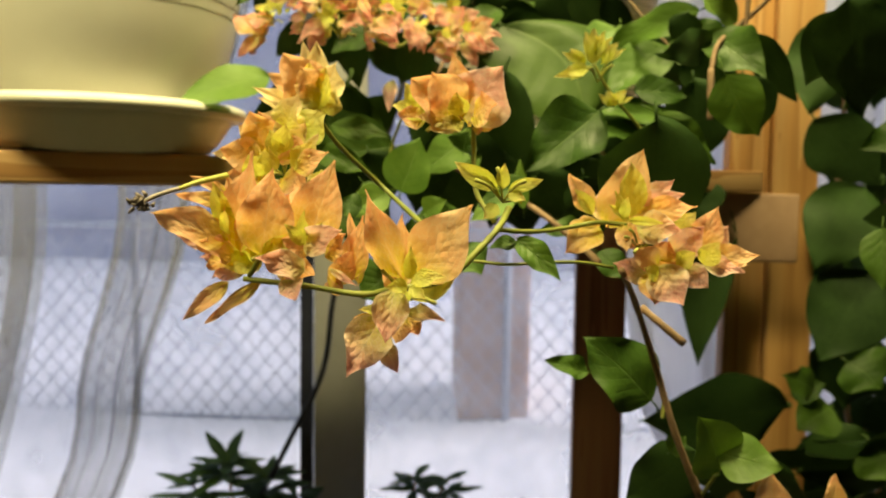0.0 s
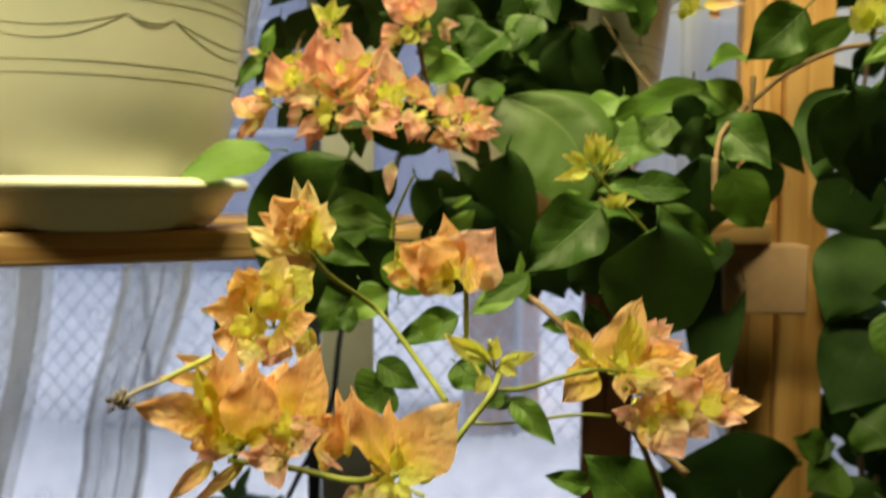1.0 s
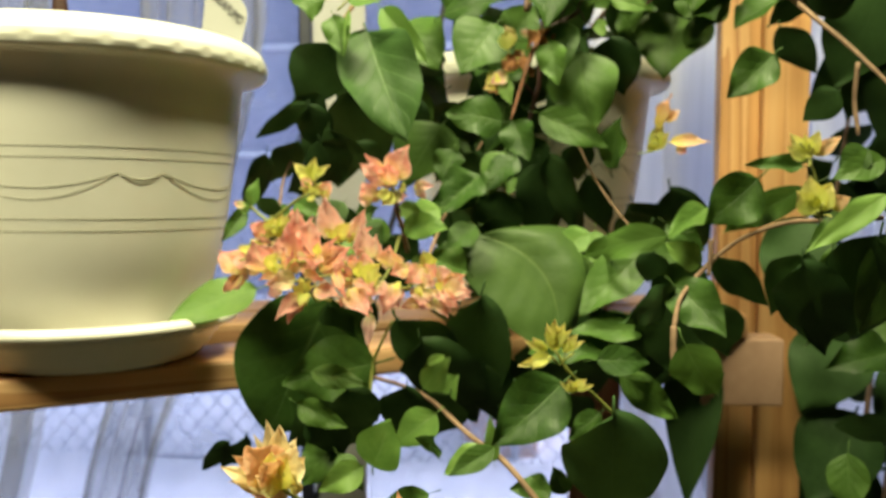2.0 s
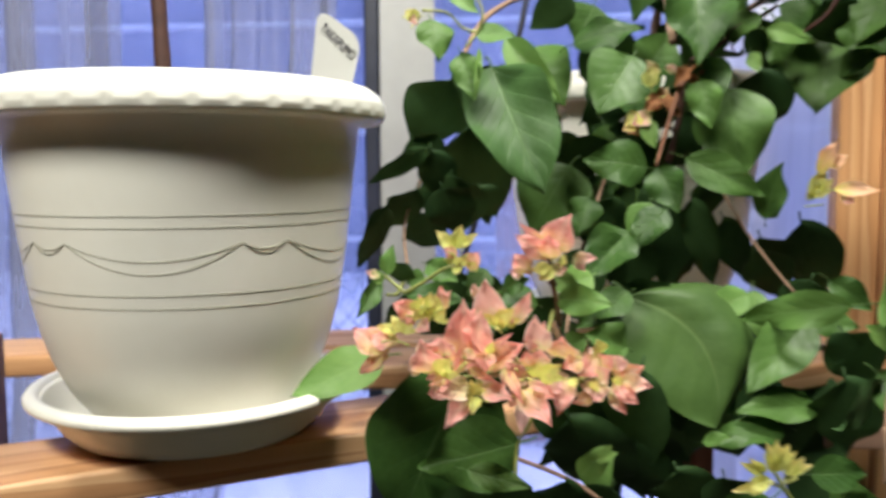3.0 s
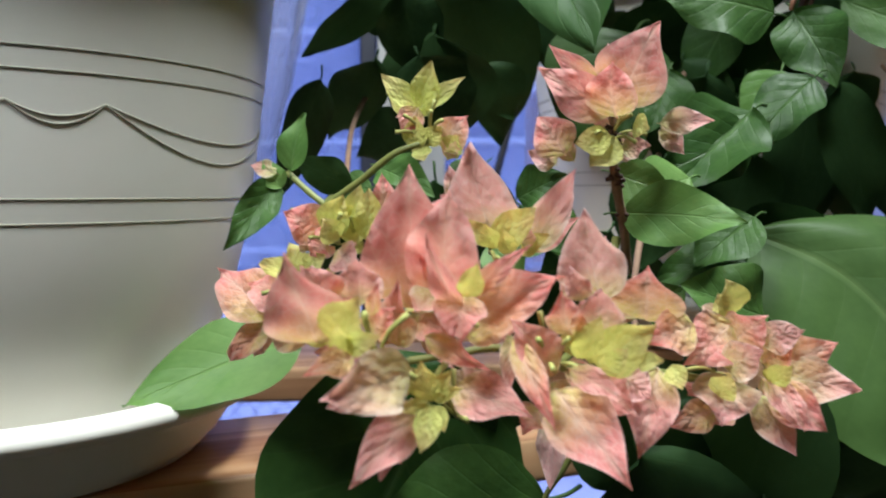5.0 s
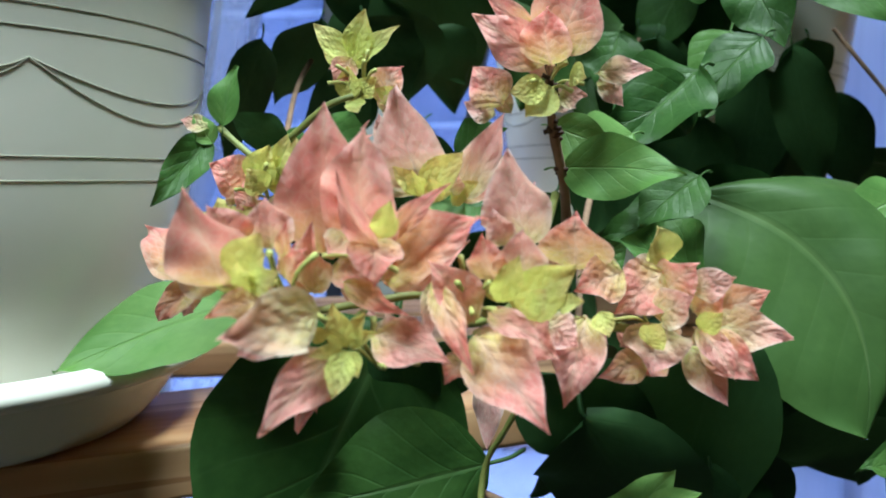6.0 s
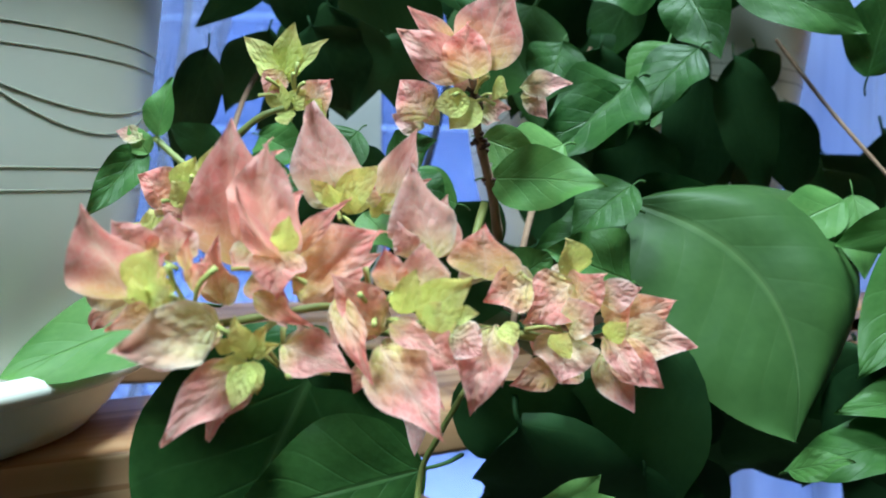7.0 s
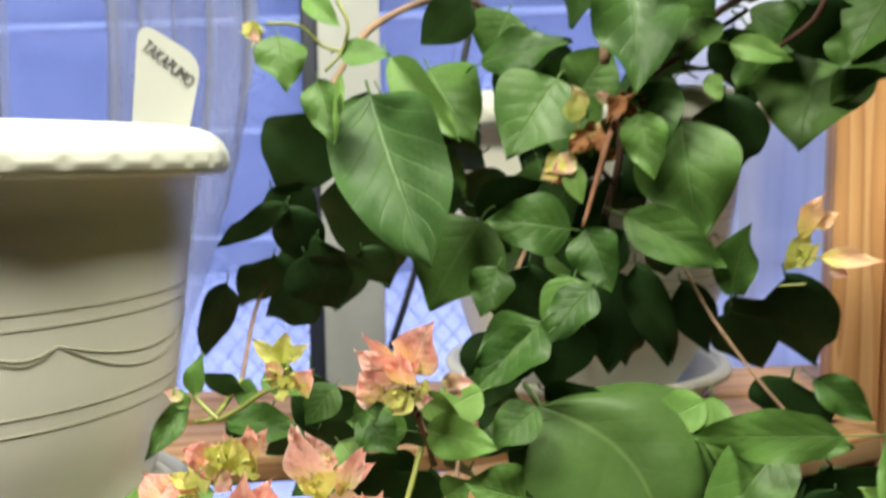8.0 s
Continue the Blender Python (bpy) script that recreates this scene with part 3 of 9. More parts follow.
board("post", (0.052, 0.045, 1.95), pose(0.393, 1.036, 0.975), PINE_UP, stand)
board("post", (0.070, 0.035, 1.30), pose(-0.522, 0.73, 0.650), RED_WOOD, stand)
board("leg", (0.070, 0.030, 1.228), pose(0.193, 1.20, 0.614), RED_WOOD, stand, "reddish stained leg")

# ---- pots ----
DIMPLES = 38


def flower_pot(at, label, turn=0.0, size=1.0):
    p = thing("flower_pot", at, label, "flower pot", "cream pots on the stand")
    body = [(0.0, 0.008), (0.060, 0.008), (0.066, 0.010), (0.0740, 0.021)]
    for z, r in ((0.035, 0.0850), (0.049, 0.0925), (0.062, 0.0978), (0.078, 0.1030), (0.0965, 0.1075), (0.12, 0.1112), (0.135, 0.1133), (0.155, 0.1158), (0.18, 0.1190), (0.205, 0.1220), (0.222, 0.1240)):
        body.append((r, z))
    body += [(0.1400, 0.2235), (0.1425, 0.2255), (0.1440, 0.2300), (0.1432, 0.2360), (0.1395, 0.2425), (0.1335, 0.2470), (0.1280, 0.2488), (0.1235, 0.2480), (0.1215, 0.2440), (0.1200, 0.235), (0.1185, 0.20)]
    k = body.index((0.1425, 0.2255))
    lip = [(0.1400, 0.2235), (0.1425, 0.2255), (0.1440, 0.2300), (0.1432, 0.2360), (0.1395, 0.2425)]
    body[k - 1:k + 4] = [(float(np.interp(z, [q[1] for q in lip], [q[0] for q in lip])), float(z)) for z in np.linspace(0.2235, 0.2425, 17)]
    bm = lathe(body, DIMPLES * 8)
    # a row of round dimples pressed into the lip
    for v in bm.verts:
        r = math.hypot(v.co.x, v.co.y)
        if r > 0.138 and 0.2236 < v.co.z < 0.242:
            a = math.atan2(v.co.y, v.co.x) * DIMPLES / (2 * math.pi)
            d = math.hypot((a - round(a)) * 2 * math.pi / DIMPLES * r, v.co.z - 0.2300) / 0.0044
            push = -0.0013 * (0.5 + 0.5 * math.cos(math.pi * d)) if d < 1 else 0.0
            v.co.x *= (r + push) / r
            v.co.y *= (r + push) / r
    part("pot_body", bm, POT, p).matrix_basis = Matrix.Translation(at) @ pose(0, 0, 0, 0, 0, turn) @ Matrix.Scale(size, 4)
    # soil
    bm = bmesh.new()
    bmesh.ops.create_circle(bm, cap_ends=True, segments=48, radius=0.1195 * size)
    ob = part("soil", bm, SOIL, p)
    ob.matrix_basis = Matrix.Translation(Vector(at) + Vector((0, 0, 0.215 * size)))
    return p, body


def radius_at(body, z):
    for (r0, z0), (r1, z1) in zip(body[3:], body[4:]):
        if z0 <= z <= z1:
            return r0 + (r1 - r0) * (z - z0) / (z1 - z0)
    return 0.12


def on_pot(bm, body, path, r):
    """A thin raised line on the pot's wall: path of (angle, height)."""
    pts = [Vector(((radius_at(body, z) + 0.0001) * math.cos(a), (radius_at(body, z) + 0.0001) * math.sin(a), z)) for a, z in path]
    return tube(bm, pts, r, sides=6, n=1)


SIZE_TWO = 1.15
P1, P2 = (-0.267, 0.644, TOP), (0.093, 1.022, TOP)
pot_one, BODY = flower_pot(P1, "cream plastic flower pot with swag relief and beaded rim")
pot_two, _ = flower_pot(P2, "cream plastic flower pot half hidden by leaves", 10, SIZE_TWO)


def swags(p, at, first, size=1.0):
    """Grooves round the pot and the garlands between them; first: the angle of one garland's start."""
    for z in (0.1549, 0.1622, 0.1047, 0.1130):
        bm = bmesh.new()
        n = 96
        on_pot(bm, BODY, [(2 * math.pi * k / n, z) for k in range(n + 1)], 0.00030)
        part("ring_moulding", bm, POT_LINE, p).matrix_basis = Matrix.Translation(at) @ Matrix.Scale(size, 4)
    a = first
    for k in range(5):
        for span, dips in ((radians(56.4), (0.0188, 0.0108)), (radians(15.6), (0.0072, 0.0046))):
            for d in dips:
                bm = bmesh.new()
                on_pot(bm, BODY, [(a + span * j / 14, 0.1450 - d * (1 - (2 * j / 14 - 1) ** 2)) for j in range(15)], 0.00036)
                part("garland", bm, POT_LINE, p).matrix_basis = Matrix.Translation(at) @ Matrix.Scale(size, 4)
            a += span


# rings and garlands in a darker tone than the pot
POT_LINE = plain("pot_groove_grime", (0.26, 0.25, 0.19), (0.34, 0.33, 0.26), 0.6, 60, 0.05)
swags(pot_one, P1, radians(-108.2))
swags(pot_two, P2, radians(-40), SIZE_TWO)


def saucer(at, label, size=1.0):
    s = thing("saucer", at, label, "saucer", "cream saucers on the stand")
    dish = [(0.0, 0.001), (0.078, 0.0), (0.086, 0.002), (0.094, 0.010), (0.102, 0.022), (0.1065, 0.0275), (0.1060, 0.0345), (0.104, 0.031), (0.096, 0.016), (0.088, 0.0072), (0.0, 0.0065)]
    rim = [(0.1060, 0.0278), (0.1135, 0.0283), (0.1165, 0.0303), (0.1172, 0.0335), (0.1152, 0.0365), (0.1110, 0.0380), (0.1075, 0.0370), (0.1058, 0.034)]
    for name, prof in (("dish", dish), ("rim", rim)):
        part(name, lathe(prof, 128), POT, s).matrix_basis = Matrix.Translation(at) @ Matrix.Scale(size, 4)
    return s


saucer(P1, "cream plastic saucer under the pot")
saucer(P2, "cream plastic saucer under the rear pot", SIZE_TWO)

# a bare shrub in the near pot
shrub = thing("bare_shrub", (-0.281, 0.640, 1.467), "dark brown bare woody shrub stem rising from the pot", "plant")
bm = bmesh.new()
tube(bm, [(-0.281, 0.640, 1.46), (-0.284, 0.641, 1.55), (-0.290, 0.640, 1.72), (-0.287, 0.638, 1.90)], 0.0060, 0.0052, 10, 8, 0.12)
part("stem", bm, STICK, shrub)

# the name label
label_tag = thing("plant_label", (-0.165, 0.690, 1.47), "white plastic plant label with faded handwriting stuck in the pot", "plant label")
TAGM = pose(-0.1775, 0.6860, 1.516, 6, 4, 30)


def rounded_plate(corners, radius, thick):
    """A plate in the xz plane with rounded corners."""
    bm = bmesh.new()
    ring = []
    n = len(corners)
    for k in range(n):
        a, b, c = (Vector(corners[(k + d) % n]) for d in (-1, 0, 1))
        p, q = b + (a - b).normalized() * radius, b + (c - b).normalized() * radius
        for j in range(7):
            t = j / 6
            ring.append((1 - t) ** 2 * p + 2 * t * (1 - t) * b + t * t * q)
    front = bm.faces.new([bm.verts.new((v.x, -thick / 2, v.y)) for v in ring])
    ext = bmesh.ops.extrude_face_region(bm, geom=[front])
    bmesh.ops.translate(bm, vec=(0, thick, 0), verts=[v for v in ext["geom"] if isinstance(v, bmesh.types.BMVert)])
    bmesh.ops.recalc_face_normals(bm, faces=bm.faces[:])
    return bm


plate = part("label_plate", rounded_plate([(-0.009, -0.06), (0.017, -0.06), (0.0300, 0.0285), (-0.0065, 0.0475)], 0.0125, 0.0016), TAG, label_tag, smooth=False)
plate.matrix_basis = TAGM
cu = bpy.data.curves.new("lettering", "FONT")
cu.body, cu.size, cu.align_x, cu.extrude = "TAKAPUMO", 0.0104, "CENTER", 0.0001
tmp = new("lettering_source", cu)
dg = bpy.context.evaluated_depsgraph_get()
me = bpy.data.meshes.new_from_object(tmp.evaluated_get(dg))
bpy.data.objects.remove(tmp)
me.materials.clear()
me.materials.append(INK)
ob = new("lettering", me)
ob.parent, ob.matrix_parent_inverse = label_tag, label_tag.matrix_basis.inverted()
ob.matrix_basis = TAGM @ pose(0.0090, -0.0012, 0.0215, 90, 0, 0) @ pose(0, 0, 0, 0, 0, -36) @ Matrix.Diagonal((0.60, 1, 1, 1))

# black cable hanging at the window
bm = bmesh.new()
tube(bm, [(0.02, 1.27, 1.95), (-0.03, 1.26, 1.66), (-0.10, 1.24, 1.36), (-0.19, 1.25, 1.10), (-0.215, 1.26, 0.95), (-0.27, 1.25, 0.83), (-0.33, 1.24, 0.70), (-0.36, 1.25, 0.56)], 0.0045, sides=8)
tagged(part("cable", bm, BLACK), "black cable hanging in front of the window", "cable")


# ---- plants ----
vine = thing("bougainvillea", (0.112, 1.010, 1.467), "bougainvillea with salmon bracts, green leaves and trailing stems", "plant")
back_plant = thing("foliage_plant", (0.52, 1.10, 0.62), "tall foliage plant with broad dark green leaves beside the post", "plant")


def stem(parent, material, pts, r0, r1):
    bm = bmesh.new()
    tube(bm, pts, r0, r1, 7, 6, 0.18)
    return part("stem", bm, material, parent)


def flower_cluster(at):
    """The little stalks and tubular flowers in the middle of a cluster; its bracts hang on it."""
    bm = bmesh.new()
    c = Vector(at)
    for k in range(5):
        d = Vector((random.uniform(-1, 1), random.uniform(-0.9, 0.2), random.uniform(-0.6, 1))).normalized()
        tube(bm, [c + Vector((0, 0.006, -0.003)), c + d * 0.005, c + d * random.uniform(0.007, 0.011)], 0.00035, 0.0007, 5, 3)
    return part("inflorescence", bm, STALK, vine)


def knobs(parent, pts, count):
    """Dark dried scars and stubs that crowd along a stem."""
    bm = bmesh.new()
    line = [Vector(p) for p in smooth_line(pts, 8)]
    for k in range(count):
        c = random.choice(line)
        d = Vector((random.uniform(-1, 1), random.uniform(-1, 0.3), random.uniform(-0.4, 0.6))).normalized()
        tube(bm, [c, c + d * random.uniform(0.0015, 0.0032)], 0.0006, 0.0008, 5, 2)
    return part("bud_scar", bm, STICK, parent, "dark dried bud scars")


# woody framework from the soil up and over
stem(vine, BARK, [(0.112, 1.010, 1.462), (0.105, 0.99, 1.52), (0.11, 0.95, 1.60), (0.10, 0.84, 1.61), (0.09, 0.75, 1.57), (0.085, 0.695, 1.535)], 0.0055, 0.0032)
stem(vine, BARK, [(0.120, 1.01, 1.462), (0.14, 0.99, 1.54), (0.20, 0.88, 1.60), (0.27, 0.76, 1.58), (0.31, 0.66, 1.51), (0.33, 0.58, 1.45)], 0.0042, 0.0014)
stem(vine, BARK, [(0.095, 1.005, 1.462), (0.06, 0.98, 1.55), (0.00, 0.86, 1.60), (-0.05, 0.75, 1.57), (-0.075, 0.70, 1.52)], 0.0040, 0.0018)
stem(vine, BARK, [(0.105, 1.00, 1.462), (0.09, 0.94, 1.50), (0.06, 0.84, 1.46), (0.03, 0.74, 1.40), (0.01, 0.66, 1.34), (0.005, 0.60, 1.31)], 0.0020, 0.0012)


def whorl(parent, at, n, length, droop):
    """A tuft of narrow leaves round a stem tip."""
    for k in range(n):
        a = 2 * math.pi * (k + 0.5 * random.random()) / n
        up = random.uniform(-0.1, 0.75)
        d = Vector((math.cos(a), math.sin(a), up - droop)).normalized() * length * random.uniform(0.75, 1.15)
        blade("blade", parent, at, Vector(at) + d, length * 0.26, (0.1 * math.cos(a), -0.3, 1))


def sill_plant(at, tips, label):
    """A small plant in a pot on the windowsill."""
    s = thing("houseplant", at, label, "plant")
    b = Vector(at)
    prof = [(0.0, 0.0), (0.045, 0.0), (0.052, 0.02), (0.064, 0.11), (0.068, 0.112), (0.068, 0.122), (0.063, 0.123), (0.060, 0.105), (0.0, 0.104)]
    part("pot", lathe(prof, 48), POT, s).matrix_basis = Matrix.Translation(b)
    for dx, dy, h, n, ln in tips:
        top = b + Vector((dx, dy, h))
        stem(s, BARK, [b + Vector((dx * 0.2, dy * 0.2, 0.10)), b + Vector((dx * 0.6, dy * 0.6, 0.10 + (h - 0.10) * 0.6)), top], 0.0035, 0.002)
        whorl(s, top, n, ln, 0.15)
        whorl(s, top + Vector((0, 0, -0.02)), n, ln * 1.1, 0.4)
    return s


sill_plant((-0.35, 1.27, 0.553), [(-0.02, 0, 0.24, 9, 0.075), (0.05, -0.02, 0.225, 9, 0.07), (-0.08, 0.01, 0.20, 8, 0.065), (0.09, 0, 0.19, 7, 0.06)], "small houseplant with whorls of narrow dark leaves on the sill")
sill_plant((-0.08, 1.33, 0.553), [(0.0, 0, 0.205, 6, 0.06), (0.05, 0.01, 0.20, 6, 0.055)], "small houseplant with few dark leaves on the sill")

# withered flower remains at a stem's end
WITHERED = Vector((-0.0474, 0.2260, 1.2260))
bm = bmesh.new()
for k in range(26):
    c = WITHERED + Vector((random.gauss(0, 0.0013), random.gauss(0, 0.0010), random.gauss(0, 0.0011)))
    tube(bm, [c, c + Vector((random.uniform(-0.0022, 0.001), random.uniform(-0.0015, 0.0015), random.uniform(-0.0018, 0.0012)))], 0.0007, 0.0003, 5, 2)
part("withered_tip", bm, DRY, vine, "dark withered flower remains")


# ---- the bougainvillea: blades from base to tip, width, and where the upper side turns ----
c = flower_cluster((-0.0449, 0.491, 1.3415))  # left tall cluster
blade("pink", c, (-0.0548, 0.4940, 1.3412), (-0.0531, 0.4820, 1.3723), 0.0227, (0.13, -0.83, 0.29))
blade("pink", c, (-0.0449, 0.4880, 1.3428), (-0.0437, 0.4760, 1.3680), 0.0191, (-0.19, -0.96, 0.16))
blade("pink", c, (-0.0422, 0.4800, 1.3424), (-0.0473, 0.4680, 1.3586), 0.0060, (-0.2, -0.97, 0.35))
blade("pink", c, (-0.0424, 0.4920, 1.3364), (-0.0214, 0.4820, 1.3506), 0.0159, (-0.19, -0.85, 0.39))
blade("pink", c, (-0.0406, 0.4840, 1.3455), (-0.0274, 0.4780, 1.3571), 0.0049, (0.2, -0.84, 0.39))
blade("lime", c, (-0.0402, 0.4760, 1.3466), (-0.0372, 0.4700, 1.3539), 0.0056, (0.26, -0.81, 0.35))
blade("pink", c, (-0.0428, 0.4800, 1.3463), (-0.0408, 0.4720, 1.3381), 0.0118, (0.28, -0.98, 0.14))
blade("pale", c, (-0.0475, 0.4840, 1.3463), (-0.0507, 0.4760, 1.3427), 0.0091, (-0.21, -0.96, 0.25))
blade("pale", c, (-0.0563, 0.4860, 1.3341), (-0.0551, 0.4780, 1.3485), 0.0095, (0.0, -0.86, 0.4))
blade("pink", c, (-0.0515, 0.5000, 1.3420), (-0.0432, 0.4980, 1.3585), 0.0167, (-0.2, -0.92, 0.32))
blade("pink", c, (-0.0536, 0.4980, 1.3396), (-0.0446, 0.4920, 1.3342), 0.0105, (-0.04, -0.98, 0.34))
blade("pink", c, (-0.0437, 0.4940, 1.3413), (-0.0368, 0.4900, 1.3442), 0.0088, (-0.04, -0.86, 0.3))
blade("pink", c, (-0.0576, 0.5040, 1.3403), (-0.0479, 0.4960, 1.3673), 0.0173, (-0.26, -0.9, 0.3))
blade("pink", c, (-0.0472, 0.4980, 1.3420), (-0.0525, 0.4900, 1.3577), 0.0145, (-0.01, -0.9, 0.14))
blade("pink", c, (-0.0445, 0.4900, 1.3414), (-0.0505, 0.4820, 1.3544), 0.0047, (-0.13, -0.9, 0.2))
blade("pink", c, (-0.0445, 0.5020, 1.3352), (-0.0274, 0.4960, 1.3454), 0.0121, (-0.12, -0.9, 0.13))
blade("lime", c, (-0.0424, 0.4860, 1.3458), (-0.0428, 0.4840, 1.3514), 0.0049, (-0.05, -0.9, 0.1))
blade("pink", c, (-0.0451, 0.4900, 1.3455), (-0.0427, 0.4860, 1.3410), 0.0088, (-0.24, -0.9, 0.19))
blade("pink", c, (-0.0500, 0.4940, 1.3456), (-0.0524, 0.4900, 1.3425), 0.0068, (0.26, -0.9, 0.04))
blade("pink", c, (-0.0593, 0.4960, 1.3328), (-0.0635, 0.4920, 1.3435), 0.0072, (0.16, -0.9, 0.14))
blade("pale", c, (-0.0540, 0.5100, 1.3411), (-0.0501, 0.5120, 1.3513), 0.0124, (-0.07, -0.9, 0.21))
blade("pale", c, (-0.0562, 0.5080, 1.3386), (-0.0531, 0.5060, 1.3328), 0.0078, (-0.03, -0.9, 0.19))
blade("pale", c, (-0.0459, 0.5040, 1.3404), (-0.0413, 0.5040, 1.3402), 0.0065, (0.11, -0.9, 0.2))
blade("pink", c, (-0.0592, 0.5100, 1.3397), (-0.0524, 0.5020, 1.3617), 0.0179, (-0.04, -0.9, 0.24))
blade("pink", c, (-0.0485, 0.5040, 1.3414), (-0.0457, 0.4960, 1.3612), 0.0150, (-0.28, -0.9, 0.01))
blade("pale", c, (-0.0458, 0.4960, 1.3409), (-0.0456, 0.4880, 1.3543), 0.0048, (0.2, -0.9, 0.37))
blade("pink", c, (-0.0457, 0.5080, 1.3345), (-0.0253, 0.5020, 1.3437), 0.0125, (0.24, -0.9, 0.06))
blade("lime", c, (-0.0437, 0.4920, 1.3454), (-0.0398, 0.4900, 1.3500), 0.0050, (0.3, -0.9, 0.09))
blade("pale", c, (-0.0464, 0.4960, 1.3451), (-0.0452, 0.4920, 1.3397), 0.0091, (-0.13, -0.9, 0.27))
blade("pale", c, (-0.0515, 0.5000, 1.3452), (-0.0536, 0.4960, 1.3427), 0.0071, (-0.26, -0.9, 0.15))
blade("pale", c, (-0.0611, 0.5020, 1.3319), (-0.0637, 0.4980, 1.3436), 0.0074, (-0.29, -0.9, 0.33))
blade("pink", c, (-0.0555, 0.5160, 1.3406), (-0.0541, 0.5180, 1.3546), 0.0127, (-0.16, -0.9, 0.37))
blade("pink", c, (-0.0578, 0.5140, 1.3380), (-0.0518, 0.5120, 1.3363), 0.0081, (-0.04, -0.9, 0.11))
blade("pink", c, (-0.0472, 0.5100, 1.3399), (-0.0426, 0.5100, 1.3404), 0.0067, (-0.21, -0.9, 0.21))
c = flower_cluster((-0.0578, 0.4672, 1.337))  # left cluster
blade("pink", c, (-0.0704, 0.4720, 1.3372), (-0.0718, 0.4560, 1.3545), 0.0172, (0.14, -0.98, 0.14))
blade("pink", c, (-0.0682, 0.4760, 1.3447), (-0.0726, 0.4700, 1.3526), 0.0104, (0.1, -0.93, 0.25))
blade("lime", c, (-0.0626, 0.4640, 1.3373), (-0.0579, 0.4560, 1.3487), 0.0118, (0.01, -0.88, 0.49))
blade("lime", c, (-0.0601, 0.4580, 1.3385), (-0.0521, 0.4500, 1.3425), 0.0048, (-0.12, -0.89, 0.21))
blade("lime", c, (-0.0611, 0.4600, 1.3383), (-0.0606, 0.4520, 1.3440), 0.0044, (0.05, -0.85, 0.15))
blade("pale", c, (-0.0626, 0.4780, 1.3443), (-0.0620, 0.4740, 1.3551), 0.0111, (0.01, -0.86, 0.1))
blade("pink", c, (-0.0590, 0.4720, 1.3429), (-0.0568, 0.4680, 1.3496), 0.0033, (0.17, -0.92, 0.3))
blade("pale", c, (-0.0492, 0.4620, 1.3339), (-0.0624, 0.4460, 1.3314), 0.0123, (0.09, -0.84, 0.12))
blade("pink", c, (-0.0612, 0.4660, 1.3357), (-0.0686, 0.4580, 1.3335), 0.0062, (0.03, -0.99, 0.25))
blade("pale", c, (-0.0611, 0.4780, 1.3259), (-0.0693, 0.4740, 1.3227), 0.0072, (-0.06, -1.0, 0.22))
blade("pink", c, (-0.0716, 0.4780, 1.3424), (-0.0637, 0.4760, 1.3472), 0.0096, (-0.0, -0.87, 0.47))
blade("pink", c, (-0.0593, 0.4760, 1.3383), (-0.0545, 0.4720, 1.3443), 0.0080, (-0.05, -0.89, 0.39))
blade("pale", c, (-0.0593, 0.4760, 1.3360), (-0.0626, 0.4720, 1.3298), 0.0081, (0.27, -0.81, 0.5))
blade("pale", c, (-0.0746, 0.4820, 1.3359), (-0.0783, 0.4700, 1.3455), 0.0134, (0.26, -0.9, 0.03))
blade("pale", c, (-0.0721, 0.4860, 1.3439), (-0.0764, 0.4840, 1.3500), 0.0078, (-0.07, -0.9, 0.37))
blade("lime", c, (-0.0664, 0.4740, 1.3359), (-0.0614, 0.4700, 1.3438), 0.0104, (-0.22, -0.9, 0.14))
blade("lime", c, (-0.0639, 0.4680, 1.3372), (-0.0593, 0.4640, 1.3408), 0.0042, (-0.03, -0.9, 0.02))
blade("lime", c, (-0.0649, 0.4700, 1.3369), (-0.0662, 0.4660, 1.3399), 0.0039, (0.28, -0.9, 0.11))
blade("pale", c, (-0.0661, 0.4880, 1.3434), (-0.0651, 0.4880, 1.3520), 0.0083, (-0.14, -0.9, 0.33))
blade("pale", c, (-0.0522, 0.4720, 1.3322), (-0.0612, 0.4600, 1.3323), 0.0095, (-0.15, -0.9, 0.11))
blade("pale", c, (-0.0649, 0.4760, 1.3342), (-0.0714, 0.4720, 1.3351), 0.0047, (-0.19, -0.9, 0.05))
blade("pale", c, (-0.0645, 0.4880, 1.3240), (-0.0722, 0.4880, 1.3212), 0.0053, (-0.29, -0.9, 0.02))
blade("pale", c, (-0.0756, 0.4880, 1.3415), (-0.0704, 0.4900, 1.3429), 0.0071, (-0.28, -0.9, 0.24))
blade("pink", c, (-0.0626, 0.4860, 1.3370), (-0.0595, 0.4860, 1.3411), 0.0060, (0.07, -0.9, 0.09))
blade("pink", c, (-0.0627, 0.4860, 1.3346), (-0.0635, 0.4860, 1.3295), 0.0060, (0.11, -0.9, 0.04))
blade("pale", c, (-0.0771, 0.4880, 1.3351), (-0.0763, 0.4760, 1.3486), 0.0139, (0.24, -0.9, 0.29))
blade("pale", c, (-0.0744, 0.4920, 1.3434), (-0.0771, 0.4900, 1.3509), 0.0081, (-0.23, -0.9, 0.3))
blade("lime", c, (-0.0687, 0.4800, 1.3351), (-0.0697, 0.4760, 1.3430), 0.0108, (0.15, -0.9, 0.21))
blade("lime", c, (-0.0662, 0.4740, 1.3364), (-0.0617, 0.4700, 1.3402), 0.0044, (-0.17, -0.9, 0.11))
blade("lime", c, (-0.0672, 0.4760, 1.3361), (-0.0687, 0.4720, 1.3388), 0.0041, (-0.09, -0.9, 0.03))
